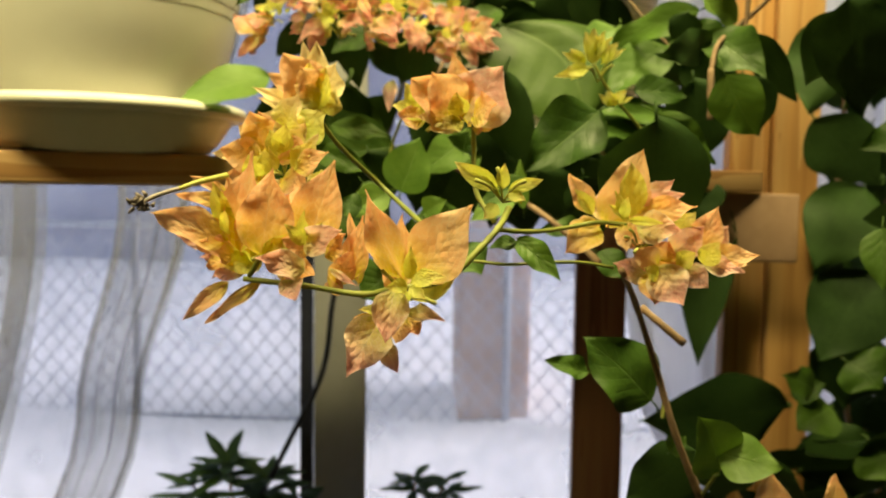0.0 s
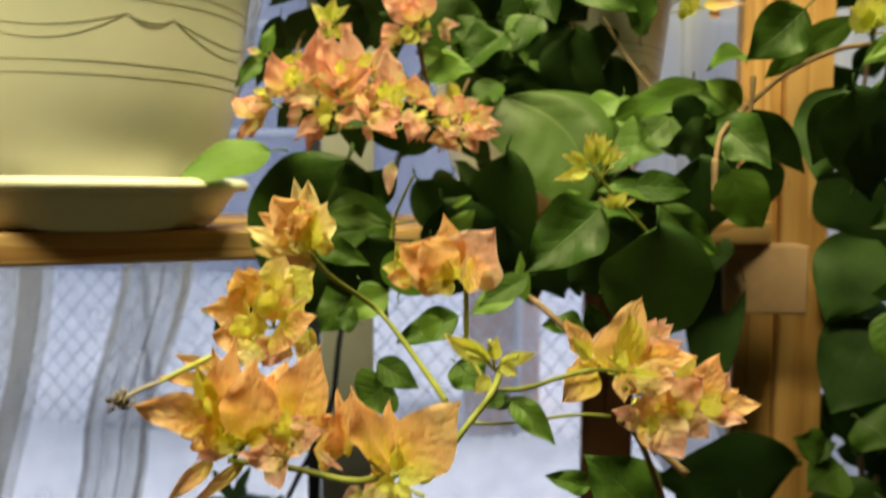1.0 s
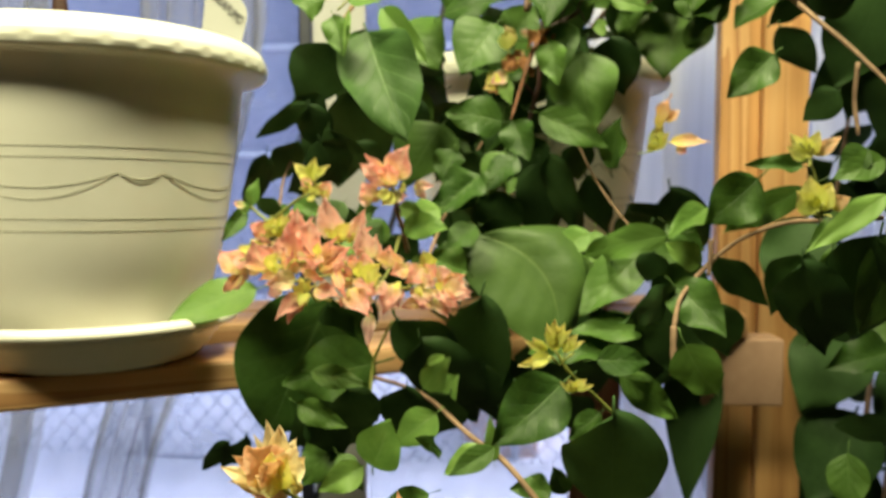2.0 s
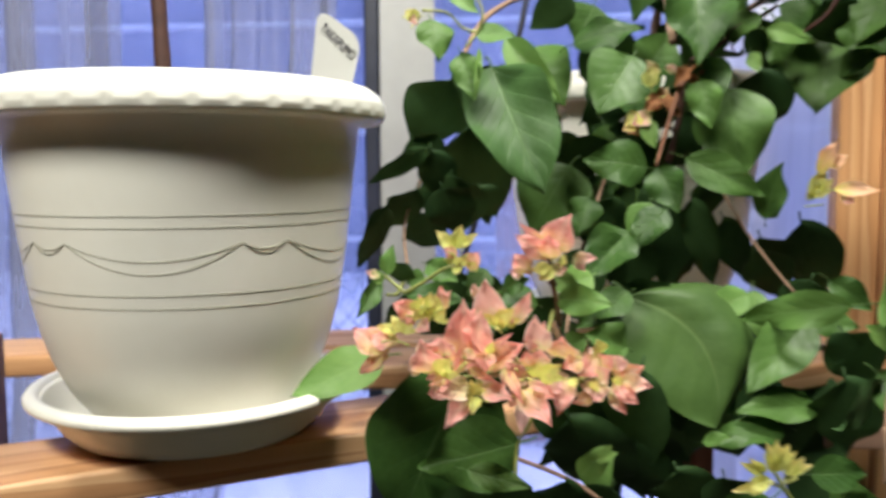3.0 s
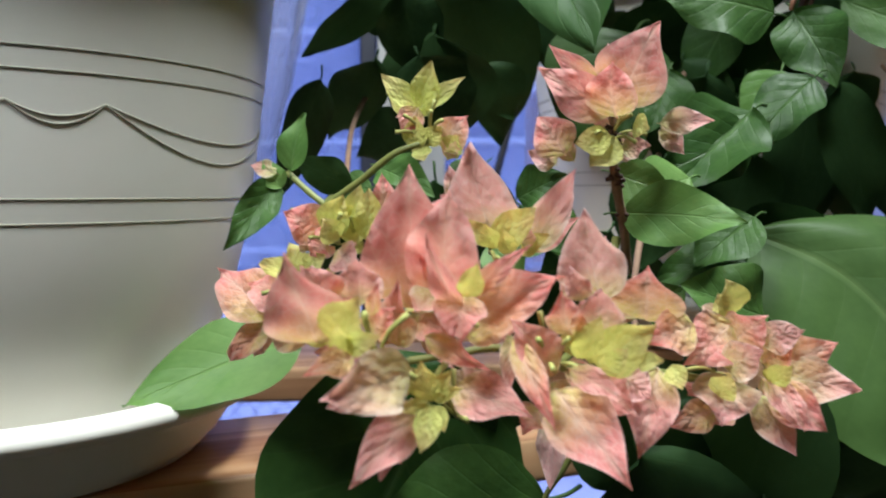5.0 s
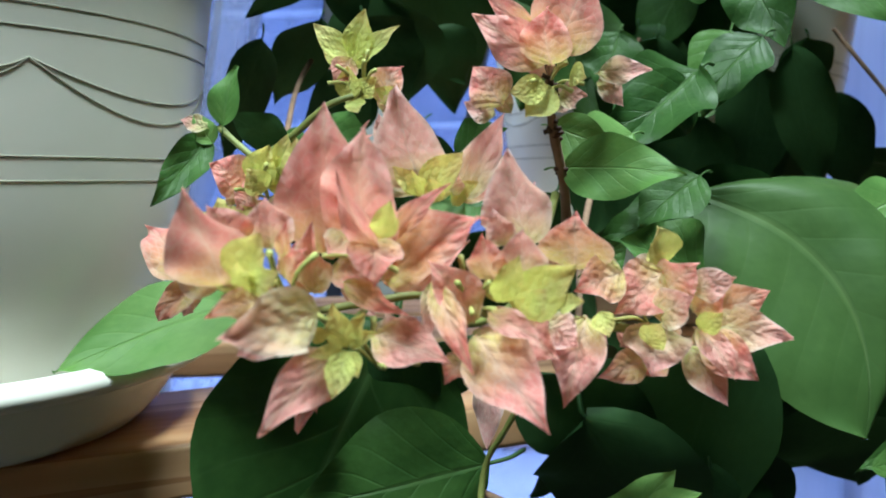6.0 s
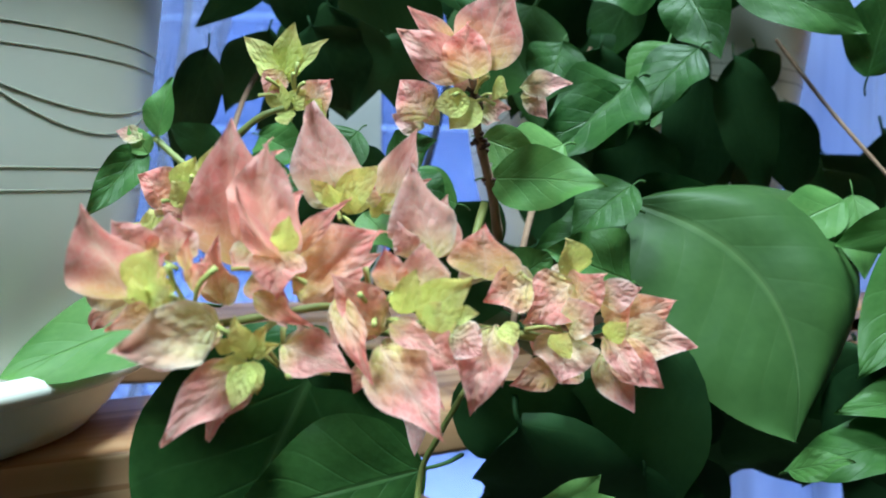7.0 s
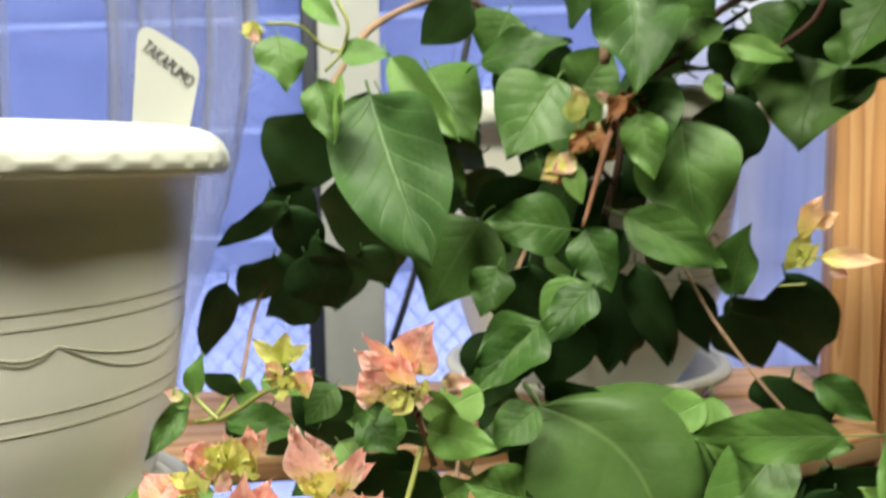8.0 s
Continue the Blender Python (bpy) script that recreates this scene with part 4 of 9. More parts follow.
blade("pink", c, (-0.0683, 0.4940, 1.3429), (-0.0678, 0.4940, 1.3511), 0.0086, (-0.2, -0.9, 0.06))
blade("pink", c, (-0.0540, 0.4780, 1.3312), (-0.0648, 0.4660, 1.3285), 0.0099, (0.04, -0.9, 0.36))
blade("pink", c, (-0.0671, 0.4820, 1.3333), (-0.0725, 0.4780, 1.3317), 0.0049, (0.02, -0.9, 0.36))
blade("pink", c, (-0.0666, 0.4940, 1.3228), (-0.0739, 0.4940, 1.3192), 0.0055, (0.17, -0.9, 0.33))
blade("pale", c, (-0.0781, 0.4940, 1.3409), (-0.0754, 0.4960, 1.3446), 0.0073, (-0.09, -0.9, 0.36))
blade("pink", c, (-0.0646, 0.4920, 1.3363), (-0.0614, 0.4920, 1.3403), 0.0062, (0.27, -0.9, 0.05))
blade("pale", c, (-0.0647, 0.4920, 1.3338), (-0.0660, 0.4920, 1.3281), 0.0062, (0.08, -0.9, 0.34))
c = flower_cluster((-0.0853, 0.5404, 1.3553))  # back cluster
blade("pink", c, (-0.0893, 0.545, 1.3567), (-0.1, 0.54, 1.3621), 0.0131, (-0.06, -0.98, 0.16))
blade("lime", c, (-0.0859, 0.54, 1.3559), (-0.0815, 0.535, 1.3668), 0.0102, (0.12, -0.96, 0.27))
blade("lime", c, (-0.0826, 0.535, 1.3545), (-0.086, 0.53, 1.3604), 0.0081, (0.1, -0.93, 0.35))
blade("lime", c, (-0.0803, 0.54, 1.356), (-0.0762, 0.536, 1.37), 0.0076, (-0.1, -0.99, -0.08))
blade("pink", c, (-0.0883, 0.542, 1.3536), (-0.0923, 0.54, 1.3492), 0.0087, (0.44, -0.9, -0.01))
blade("pink", c, (-0.0902, 0.549, 1.3557), (-0.0963, 0.5476, 1.3636), 0.0066, (-0.06, -0.98, 0.16))
blade("lime", c, (-0.0838, 0.544, 1.3575), (-0.083, 0.5374, 1.3651), 0.0067, (0.12, -0.96, 0.27))
blade("lime", c, (-0.0833, 0.539, 1.3549), (-0.0835, 0.5374, 1.3603), 0.0029, (0.1, -0.93, 0.35))
blade("lime", c, (-0.0818, 0.544, 1.3552), (-0.0835, 0.5397, 1.3616), 0.0040, (-0.1, -0.99, -0.08))
blade("pink", c, (-0.0891, 0.546, 1.3522), (-0.0913, 0.5425, 1.352), 0.0024, (0.44, -0.9, -0.01))
blade("pink", c, (-0.0889, 0.552, 1.3542), (-0.0979, 0.5474, 1.3536), 0.0058, (-0.06, -0.98, 0.16))
blade("lime", c, (-0.0843, 0.547, 1.3539), (-0.0818, 0.5447, 1.36), 0.0038, (0.12, -0.96, 0.27))
blade("lime", c, (-0.082, 0.542, 1.3563), (-0.0853, 0.5377, 1.3584), 0.0037, (0.1, -0.93, 0.35))
blade("lime", c, (-0.0832, 0.547, 1.353), (-0.0798, 0.5457, 1.3646), 0.0076, (-0.1, -0.99, -0.08))
blade("pink", c, (-0.0874, 0.549, 1.3514), (-0.0905, 0.5476, 1.3488), 0.0028, (0.44, -0.9, -0.01))
c = flower_cluster((-0.0993, 0.5473, 1.3395))  # left back cluster
blade("pink", c, (-0.1066, 0.552, 1.3294), (-0.1292, 0.561, 1.3433), 0.0188, (0.34, -0.88, 0.34))
blade("pink", c, (-0.1081, 0.55, 1.3279), (-0.1252, 0.556, 1.3141), 0.0093, (-0.05, -0.98, 0.18))
blade("lime", c, (-0.0981, 0.548, 1.3434), (-0.1122, 0.552, 1.3458), 0.0074, (0.35, -0.86, 0.36))
blade("lime", c, (-0.0965, 0.545, 1.3438), (-0.1, 0.545, 1.3515), 0.0087, (0.5, -0.83, 0.27))
blade("lime", c, (-0.0941, 0.543, 1.344), (-0.0878, 0.54, 1.3499), 0.0078, (0.07, -0.89, 0.45))
blade("pink", c, (-0.0994, 0.548, 1.337), (-0.117, 0.555, 1.3393), 0.0152, (-0.02, -0.84, 0.54))
blade("pale", c, (-0.0923, 0.545, 1.3508), (-0.0968, 0.546, 1.3549), 0.0077, (0.27, -0.88, 0.4))
blade("pale", c, (-0.1064, 0.556, 1.3276), (-0.1134, 0.5623, 1.3399), 0.0086, (0.34, -0.88, 0.34))
blade("pale", c, (-0.1104, 0.554, 1.3264), (-0.1173, 0.5587, 1.3157), 0.0093, (-0.05, -0.98, 0.18))
blade("lime", c, (-0.0987, 0.552, 1.3463), (-0.1033, 0.5543, 1.3521), 0.0053, (0.35, -0.86, 0.36))
blade("lime", c, (-0.0982, 0.549, 1.3454), (-0.1028, 0.5505, 1.3486), 0.0035, (0.5, -0.83, 0.27))
blade("lime", c, (-0.0961, 0.547, 1.3433), (-0.095, 0.5452, 1.3494), 0.0040, (0.07, -0.89, 0.45))
blade("pale", c, (-0.0999, 0.552, 1.3368), (-0.11, 0.5625, 1.3327), 0.0099, (-0.02, -0.84, 0.54))
blade("pale", c, (-0.0893, 0.549, 1.3497), (-0.0923, 0.5508, 1.3519), 0.0029, (0.27, -0.88, 0.4))
blade("pink", c, (-0.1049, 0.559, 1.3316), (-0.1206, 0.5649, 1.3395), 0.0111, (0.34, -0.88, 0.34))
blade("pink", c, (-0.1061, 0.557, 1.3253), (-0.1195, 0.5671, 1.3272), 0.0115, (-0.05, -0.98, 0.18))
blade("lime", c, (-0.0979, 0.555, 1.3444), (-0.1034, 0.5642, 1.3427), 0.0070, (0.35, -0.86, 0.36))
blade("lime", c, (-0.0961, 0.552, 1.341), (-0.0942, 0.5523, 1.3467), 0.0030, (0.5, -0.83, 0.27))
blade("lime", c, (-0.0913, 0.55, 1.3424), (-0.0868, 0.5486, 1.3446), 0.0031, (0.07, -0.89, 0.45))
blade("pink", c, (-0.0999, 0.555, 1.3353), (-0.1094, 0.5575, 1.3398), 0.0061, (-0.02, -0.84, 0.54))
blade("pale", c, (-0.0898, 0.552, 1.3524), (-0.0921, 0.5524, 1.355), 0.0022, (0.27, -0.88, 0.4))
c = flower_cluster((-0.0776, 0.54, 1.3545))  # back left cluster
blade("lime", c, (-0.0775, 0.54, 1.3537), (-0.0835, 0.538, 1.3658), 0.0093, (-0.1, -0.95, 0.3))
blade("lime", c, (-0.0746, 0.538, 1.3539), (-0.0741, 0.536, 1.369), 0.0089, (0.27, -0.87, 0.41))
blade("pink", c, (-0.0697, 0.542, 1.3577), (-0.0712, 0.54, 1.373), 0.0089, (0.1, -0.99, 0.13))
blade("pink", c, (-0.0841, 0.54, 1.3512), (-0.0779, 0.535, 1.3466), 0.0107, (-0.05, -0.99, 0.09))
blade("lime", c, (-0.0739, 0.535, 1.3533), (-0.0675, 0.533, 1.3581), 0.0062, (0.27, -0.95, 0.13))
blade("pink", c, (-0.0858, 0.545, 1.3572), (-0.0987, 0.545, 1.3604), 0.0107, (-0.14, -0.91, 0.39))
blade("lime", c, (-0.0796, 0.544, 1.3554), (-0.0831, 0.5416, 1.3621), 0.0046, (-0.1, -0.95, 0.3))
blade("lime", c, (-0.0719, 0.542, 1.3511), (-0.0695, 0.5417, 1.3599), 0.0052, (0.27, -0.87, 0.41))
blade("pink", c, (-0.0722, 0.546, 1.3553), (-0.0774, 0.5469, 1.3632), 0.0058, (0.1, -0.99, 0.13))
blade("pink", c, (-0.0813, 0.544, 1.3534), (-0.0799, 0.5399, 1.3499), 0.0033, (-0.05, -0.99, 0.09))
blade("lime", c, (-0.0709, 0.539, 1.3509), (-0.0656, 0.5372, 1.3529), 0.0033, (0.27, -0.95, 0.13))
blade("pale", c, (-0.085, 0.549, 1.3573), (-0.0954, 0.5472, 1.3558), 0.0064, (-0.14, -0.91, 0.39))
blade("lime", c, (-0.0781, 0.547, 1.3508), (-0.0844, 0.5439, 1.3526), 0.0041, (-0.1, -0.95, 0.3))
blade("lime", c, (-0.0725, 0.545, 1.3538), (-0.0754, 0.5434, 1.3617), 0.0044, (0.27, -0.87, 0.41))
blade("pink", c, (-0.0724, 0.549, 1.3601), (-0.066, 0.5486, 1.369), 0.0056, (0.1, -0.99, 0.13))
blade("pale", c, (-0.0857, 0.547, 1.3486), (-0.0817, 0.5449, 1.346), 0.0028, (-0.05, -0.99, 0.09))
blade("lime", c, (-0.0722, 0.542, 1.3511), (-0.0695, 0.5422, 1.3557), 0.0032, (0.27, -0.95, 0.13))
blade("pale", c, (-0.0832, 0.552, 1.3592), (-0.0862, 0.5515, 1.3665), 0.0041, (-0.14, -0.91, 0.39))
c = flower_cluster((-0.04, 0.5247, 1.3544))  # middle cluster
blade("pale", c, (-0.0386, 0.5260, 1.3540), (-0.0441, 0.5160, 1.3797), 0.0199, (-0.22, -0.81, 0.25))
blade("pale", c, (-0.0291, 0.5260, 1.3527), (-0.0171, 0.5180, 1.3743), 0.0100, (0.1, -0.86, 0.2))
blade("lime", c, (-0.0376, 0.5200, 1.3542), (-0.0269, 0.5140, 1.3642), 0.0092, (-0.03, -0.93, 0.14))
blade("lime", c, (-0.0373, 0.5160, 1.3537), (-0.0396, 0.5120, 1.3601), 0.0054, (-0.21, -0.86, 0.26))
blade("lime", c, (-0.0385, 0.5200, 1.3542), (-0.0447, 0.5160, 1.3610), 0.0052, (0.23, -0.99, 0.22))
blade("pale", c, (-0.0305, 0.5220, 1.3542), (-0.0285, 0.5180, 1.3616), 0.0067, (-0.15, -0.81, 0.42))
blade("pale", c, (-0.0502, 0.5380, 1.3658), (-0.0517, 0.5360, 1.3752), 0.0058, (0.24, -0.9, 0.14))
blade("pink", c, (-0.0384, 0.5320, 1.3542), (-0.0351, 0.5300, 1.3630), 0.0106, (-0.02, -0.95, 0.11))
blade("lime", c, (-0.0332, 0.5160, 1.3525), (-0.0353, 0.5120, 1.3586), 0.0051, (0.06, -0.94, 0.14))
blade("lime", c, (-0.0307, 0.5240, 1.3516), (-0.0240, 0.5200, 1.3573), 0.0056, (0.03, -0.81, 0.48))
blade("pale", c, (-0.0402, 0.5360, 1.3539), (-0.0507, 0.5300, 1.3697), 0.0148, (0.16, -0.9, 0.05))
blade("pink", c, (-0.0302, 0.5360, 1.3524), (-0.0167, 0.5320, 1.3612), 0.0075, (0.03, -0.9, 0.17))
blade("lime", c, (-0.0392, 0.5300, 1.3540), (-0.0289, 0.5280, 1.3582), 0.0079, (-0.04, -0.9, 0.08))
blade("pink", c, (-0.0317, 0.5320, 1.3540), (-0.0310, 0.5320, 1.3602), 0.0049, (0.08, -0.9, 0.37))
blade("pink", c, (-0.0399, 0.5420, 1.3541), (-0.0377, 0.5440, 1.3609), 0.0077, (-0.22, -0.9, 0.02))
blade("pale", c, (-0.0411, 0.5420, 1.3537), (-0.0461, 0.5360, 1.3716), 0.0152, (0.25, -0.9, 0.23))
blade("pale", c, (-0.0309, 0.5420, 1.3523), (-0.0198, 0.5380, 1.3644), 0.0077, (-0.15, -0.9, 0.19))
blade("lime", c, (-0.0402, 0.5360, 1.3539), (-0.0349, 0.5340, 1.3637), 0.0081, (-0.18, -0.9, 0.28))
blade("pink", c, (-0.0324, 0.5380, 1.3539), (-0.0291, 0.5380, 1.3577), 0.0050, (-0.22, -0.9, 0.07))
blade("pink", c, (-0.0408, 0.5480, 1.3540), (-0.0384, 0.5500, 1.3597), 0.0079, (0.21, -0.9, 0.07))
c = flower_cluster((-0.0236, 0.4878, 1.3324))  # right ruffled cluster
blade("pale", c, (-0.0118, 0.5000, 1.3434), (-0.0162, 0.4920, 1.3645), 0.0153, (-0.19, -0.88, 0.2))
blade("pale", c, (-0.0164, 0.4940, 1.3439), (-0.0191, 0.4900, 1.3517), 0.0063, (-0.05, -0.99, 0.39))
blade("pink", c, (-0.0185, 0.4900, 1.3370), (-0.0208, 0.4840, 1.3465), 0.0093, (-0.18, -0.85, 0.23))
blade("pale", c, (-0.0137, 0.4900, 1.3371), (-0.0124, 0.4840, 1.3483), 0.0115, (0.08, -0.87, 0.3))
blade("lime", c, (-0.0173, 0.4800, 1.3337), (-0.0130, 0.4740, 1.3437), 0.0062, (0.23, -0.82, 0.21))
blade("lime", c, (-0.0129, 0.4840, 1.3308), (-0.0024, 0.4760, 1.3417), 0.0105, (-0.07, -0.82, 0.15))
blade("lime", c, (-0.0054, 0.4780, 1.3330), (-0.0007, 0.4740, 1.3350), 0.0041, (-0.02, -0.92, 0.49))
blade("lime", c, (-0.0110, 0.4760, 1.3324), (-0.0077, 0.4720, 1.3374), 0.0048, (-0.18, -0.87, 0.4))
blade("pink", c, (-0.0224, 0.4860, 1.3287), (-0.0303, 0.4780, 1.3416), 0.0113, (0.15, -1.0, 0.48))
blade("pink", c, (-0.0305, 0.4820, 1.3371), (-0.0219, 0.4720, 1.3210), 0.0062, (-0.08, -0.83, 0.36))
blade("pink", c, (-0.0217, 0.4840, 1.3259), (-0.0077, 0.4660, 1.3128), 0.0149, (-0.02, -0.83, 0.37))
blade("pink", c, (-0.0147, 0.4880, 1.3271), (-0.0057, 0.4800, 1.3225), 0.0106, (-0.06, -0.85, 0.3))
blade("pink", c, (-0.0189, 0.4780, 1.3319), (-0.0083, 0.4720, 1.3274), 0.0058, (0.14, -0.88, 0.42))
blade("pink", c, (-0.0504, 0.4880, 1.3360), (-0.0363, 0.4820, 1.3302), 0.0057, (-0.16, -0.9, 0.1))
blade("pink", c, (-0.0438, 0.4880, 1.3250), (-0.0272, 0.4780, 1.3224), 0.0118, (0.18, -0.85, 0.43))
blade("pink", c, (-0.0251, 0.4940, 1.3191), (-0.0291, 0.4900, 1.3147), 0.0073, (-0.23, -0.89, 0.29))
blade("pink", c, (-0.0009, 0.5100, 1.3375), (-0.0015, 0.5040, 1.3498), 0.0180, (-0.18, -0.96, 0.49))
blade("pink", c, (0.0099, 0.5080, 1.3371), (-0.0009, 0.5040, 1.3333), 0.0118, (0.22, -0.95, 0.43))
blade("pink", c, (0.0014, 0.5020, 1.3272), (-0.0032, 0.4920, 1.3097), 0.0123, (0.11, -0.92, 0.36))
blade("lime", c, (0.0043, 0.5000, 1.3289), (0.0061, 0.4960, 1.3241), 0.0053, (-0.12, -0.95, 0.1))
blade("pink", c, (-0.0304, 0.4960, 1.3263), (-0.0252, 0.4940, 1.3342), 0.0104, (0.11, -0.88, 0.4))
blade("pink", c, (-0.0129, 0.4960, 1.3217), (-0.0202, 0.4940, 1.3194), 0.0104, (0.03, -0.91, 0.22))
blade("pale", c, (-0.0081, 0.4980, 1.3264), (-0.0007, 0.4940, 1.3224), 0.0104, (0.15, -0.93, 0.34))
blade("pink", c, (-0.0122, 0.5100, 1.3427), (-0.0164, 0.5060, 1.3588), 0.0114, (0.11, -0.9, 0.02))
blade("pale", c, (-0.0171, 0.5040, 1.3431), (-0.0211, 0.5040, 1.3485), 0.0047, (-0.27, -0.9, 0.01))
blade("pale", c, (-0.0193, 0.5000, 1.3358), (-0.0210, 0.4980, 1.3411), 0.0070, (-0.04, -0.9, 0.32))
blade("pale", c, (-0.0142, 0.5000, 1.3359), (-0.0166, 0.4980, 1.3440), 0.0086, (0.18, -0.9, 0.31))
blade("lime", c, (-0.0180, 0.4900, 1.3322), (-0.0140, 0.4880, 1.3397), 0.0054, (0.13, -0.9, 0.34))
blade("lime", c, (-0.0134, 0.4940, 1.3292), (-0.0052, 0.4900, 1.3326), 0.0092, (0.29, -0.9, 0.08))
blade("lime", c, (-0.0114, 0.4860, 1.3308), (-0.0104, 0.4860, 1.3345), 0.0042, (-0.08, -0.9, 0.04))
blade("pale", c, (-0.0234, 0.4960, 1.3270), (-0.0283, 0.4920, 1.3335), 0.0085, (-0.12, -0.9, 0.29))
blade("pale", c, (-0.0320, 0.4920, 1.3358), (-0.0321, 0.4860, 1.3240), 0.0047, (0.24, -0.9, 0.28))
blade("pale", c, (-0.0227, 0.4940, 1.3240), (-0.0125, 0.4800, 1.3159), 0.0115, (-0.05, -0.9, 0.01))
blade("pink", c, (-0.0153, 0.4980, 1.3253), (-0.0090, 0.4940, 1.3202), 0.0079, (0.22, -0.9, 0.27))
blade("pink", c, (-0.0197, 0.4880, 1.3303), (-0.0127, 0.4860, 1.3233), 0.0044, (0.18, -0.9, 0.17))
blade("pale", c, (-0.0530, 0.4980, 1.3348), (-0.0447, 0.4960, 1.3269), 0.0043, (0.13, -0.9, 0.18))
blade("pale", c, (-0.0460, 0.4980, 1.3231), (-0.0345, 0.4920, 1.3237), 0.0089, (0.11, -0.9, 0.31))
blade("pink", c, (-0.0263, 0.5040, 1.3169), (-0.0305, 0.5040, 1.3141), 0.0054, (-0.08, -0.9, 0.04))
blade("pale", c, (-0.0006, 0.5200, 1.3365), (-0.0037, 0.5180, 1.3442), 0.0134, (-0.13, -0.9, 0.0))
blade("pink", c, (0.0107, 0.5180, 1.3360), (0.0047, 0.5180, 1.3305), 0.0086, (-0.3, -0.9, 0.22))
blade("pale", c, (0.0017, 0.5120, 1.3256), (0.0002, 0.5060, 1.3106), 0.0091, (0.25, -0.9, 0.03))
blade("pale", c, (-0.0318, 0.5060, 1.3246), (-0.0315, 0.5080, 1.3297), 0.0077, (0.06, -0.9, 0.3))
blade("pink", c, (-0.0134, 0.5060, 1.3197), (-0.0192, 0.5080, 1.3169), 0.0076, (0.25, -0.9, 0.24))
blade("pink", c, (-0.0083, 0.5080, 1.3247), (-0.0037, 0.5080, 1.3222), 0.0077, (-0.04, -0.9, 0.33))
blade("pink", c, (-0.0124, 0.5160, 1.3422), (-0.0110, 0.5120, 1.3569), 0.0118, (-0.26, -0.9, 0.21))
blade("pink", c, (-0.0174, 0.5100, 1.3426), (-0.0192, 0.5100, 1.3487), 0.0048, (-0.24, -0.9, 0.29))
blade("pink", c, (-0.0197, 0.5060, 1.3351), (-0.0193, 0.5040, 1.3419), 0.0072, (0.17, -0.9, 0.12))
blade("pale", c, (-0.0145, 0.5060, 1.3352), (-0.0137, 0.5040, 1.3417), 0.0089, (-0.25, -0.9, 0.26))
blade("lime", c, (-0.0184, 0.4960, 1.3313), (-0.0181, 0.4940, 1.3399), 0.0055, (0.01, -0.9, 0.19))
blade("lime", c, (-0.0137, 0.5000, 1.3283), (-0.0087, 0.4960, 1.3364), 0.0095, (-0.03, -0.9, 0.03))
blade("lime", c, (-0.0116, 0.4920, 1.3298), (-0.0102, 0.4920, 1.3331), 0.0043, (-0.25, -0.9, 0.12))
blade("pale", c, (-0.0240, 0.5020, 1.3260), (-0.0326, 0.4980, 1.3318), 0.0087, (-0.09, -0.9, 0.38))
blade("pale", c, (-0.0329, 0.4980, 1.3351), (-0.0238, 0.4920, 1.3255), 0.0048, (0.11, -0.9, 0.18))
blade("pink", c, (-0.0233, 0.5000, 1.3228), (-0.0095, 0.4860, 1.3129), 0.0119, (0.11, -0.9, 0.18))
blade("pink", c, (-0.0156, 0.5040, 1.3242), (-0.0093, 0.5000, 1.3231), 0.0082, (-0.13, -0.9, 0.11))
blade("pink", c, (-0.0202, 0.4940, 1.3294), (-0.0121, 0.4920, 1.3268), 0.0045, (0.0, -0.9, 0.34))
blade("pale", c, (-0.0546, 0.5040, 1.3340), (-0.0459, 0.5020, 1.3283), 0.0044, (0.07, -0.9, 0.16))
blade("pale", c, (-0.0474, 0.5040, 1.3220), (-0.0371, 0.4980, 1.3210), 0.0092, (0.23, -0.9, 0.12))
blade("pink", c, (-0.0269, 0.5100, 1.3156), (-0.0305, 0.5100, 1.3119), 0.0056, (-0.19, -0.9, 0.18))
blade("pale", c, (-0.0005, 0.5260, 1.3359), (-0.0039, 0.5240, 1.3426), 0.0138, (0.15, -0.9, 0.36))
blade("pale", c, (0.0111, 0.5240, 1.3354), (0.0047, 0.5240, 1.3338), 0.0089, (-0.13, -0.9, 0.26))
blade("pink", c, (0.0019, 0.5180, 1.3246), (0.0029, 0.5120, 1.3111), 0.0094, (-0.1, -0.9, 0.28))
blade("pale", c, (-0.0326, 0.5120, 1.3236), (-0.0271, 0.5140, 1.3284), 0.0079, (0.07, -0.9, 0.34))
blade("pink", c, (-0.0136, 0.5120, 1.3185), (-0.0187, 0.5140, 1.3153), 0.0079, (0.07, -0.9, 0.04))
blade("pink", c, (-0.0084, 0.5140, 1.3237), (-0.0043, 0.5140, 1.3190), 0.0079, (0.27, -0.9, 0.38))
c = flower_cluster((0.0181, 0.5199, 1.3251))  # far right cluster
blade("pink", c, (0.0198, 0.5160, 1.3361), (0.0090, 0.5080, 1.3274), 0.0147, (0.22, -0.8, 0.15))
blade("lime", c, (0.0213, 0.5200, 1.3381), (0.0181, 0.5140, 1.3469), 0.0099, (0.16, -0.85, 0.28))
blade("pink", c, (0.0214, 0.5180, 1.3315), (0.0269, 0.5120, 1.3382), 0.0122, (-0.1, -0.97, 0.26))
blade("pale", c, (0.0267, 0.5160, 1.3322), (0.0359, 0.5120, 1.3357), 0.0086, (0.26, -0.92, 0.2))
blade("pale", c, (0.0179, 0.5120, 1.3266), (0.0262, 0.5060, 1.3317), 0.0103, (0.09, -0.91, 0.35))
blade("pale", c, (0.0185, 0.5160, 1.3236), (0.0170, 0.5080, 1.3129), 0.0157, (-0.0, -0.94, 0.11))
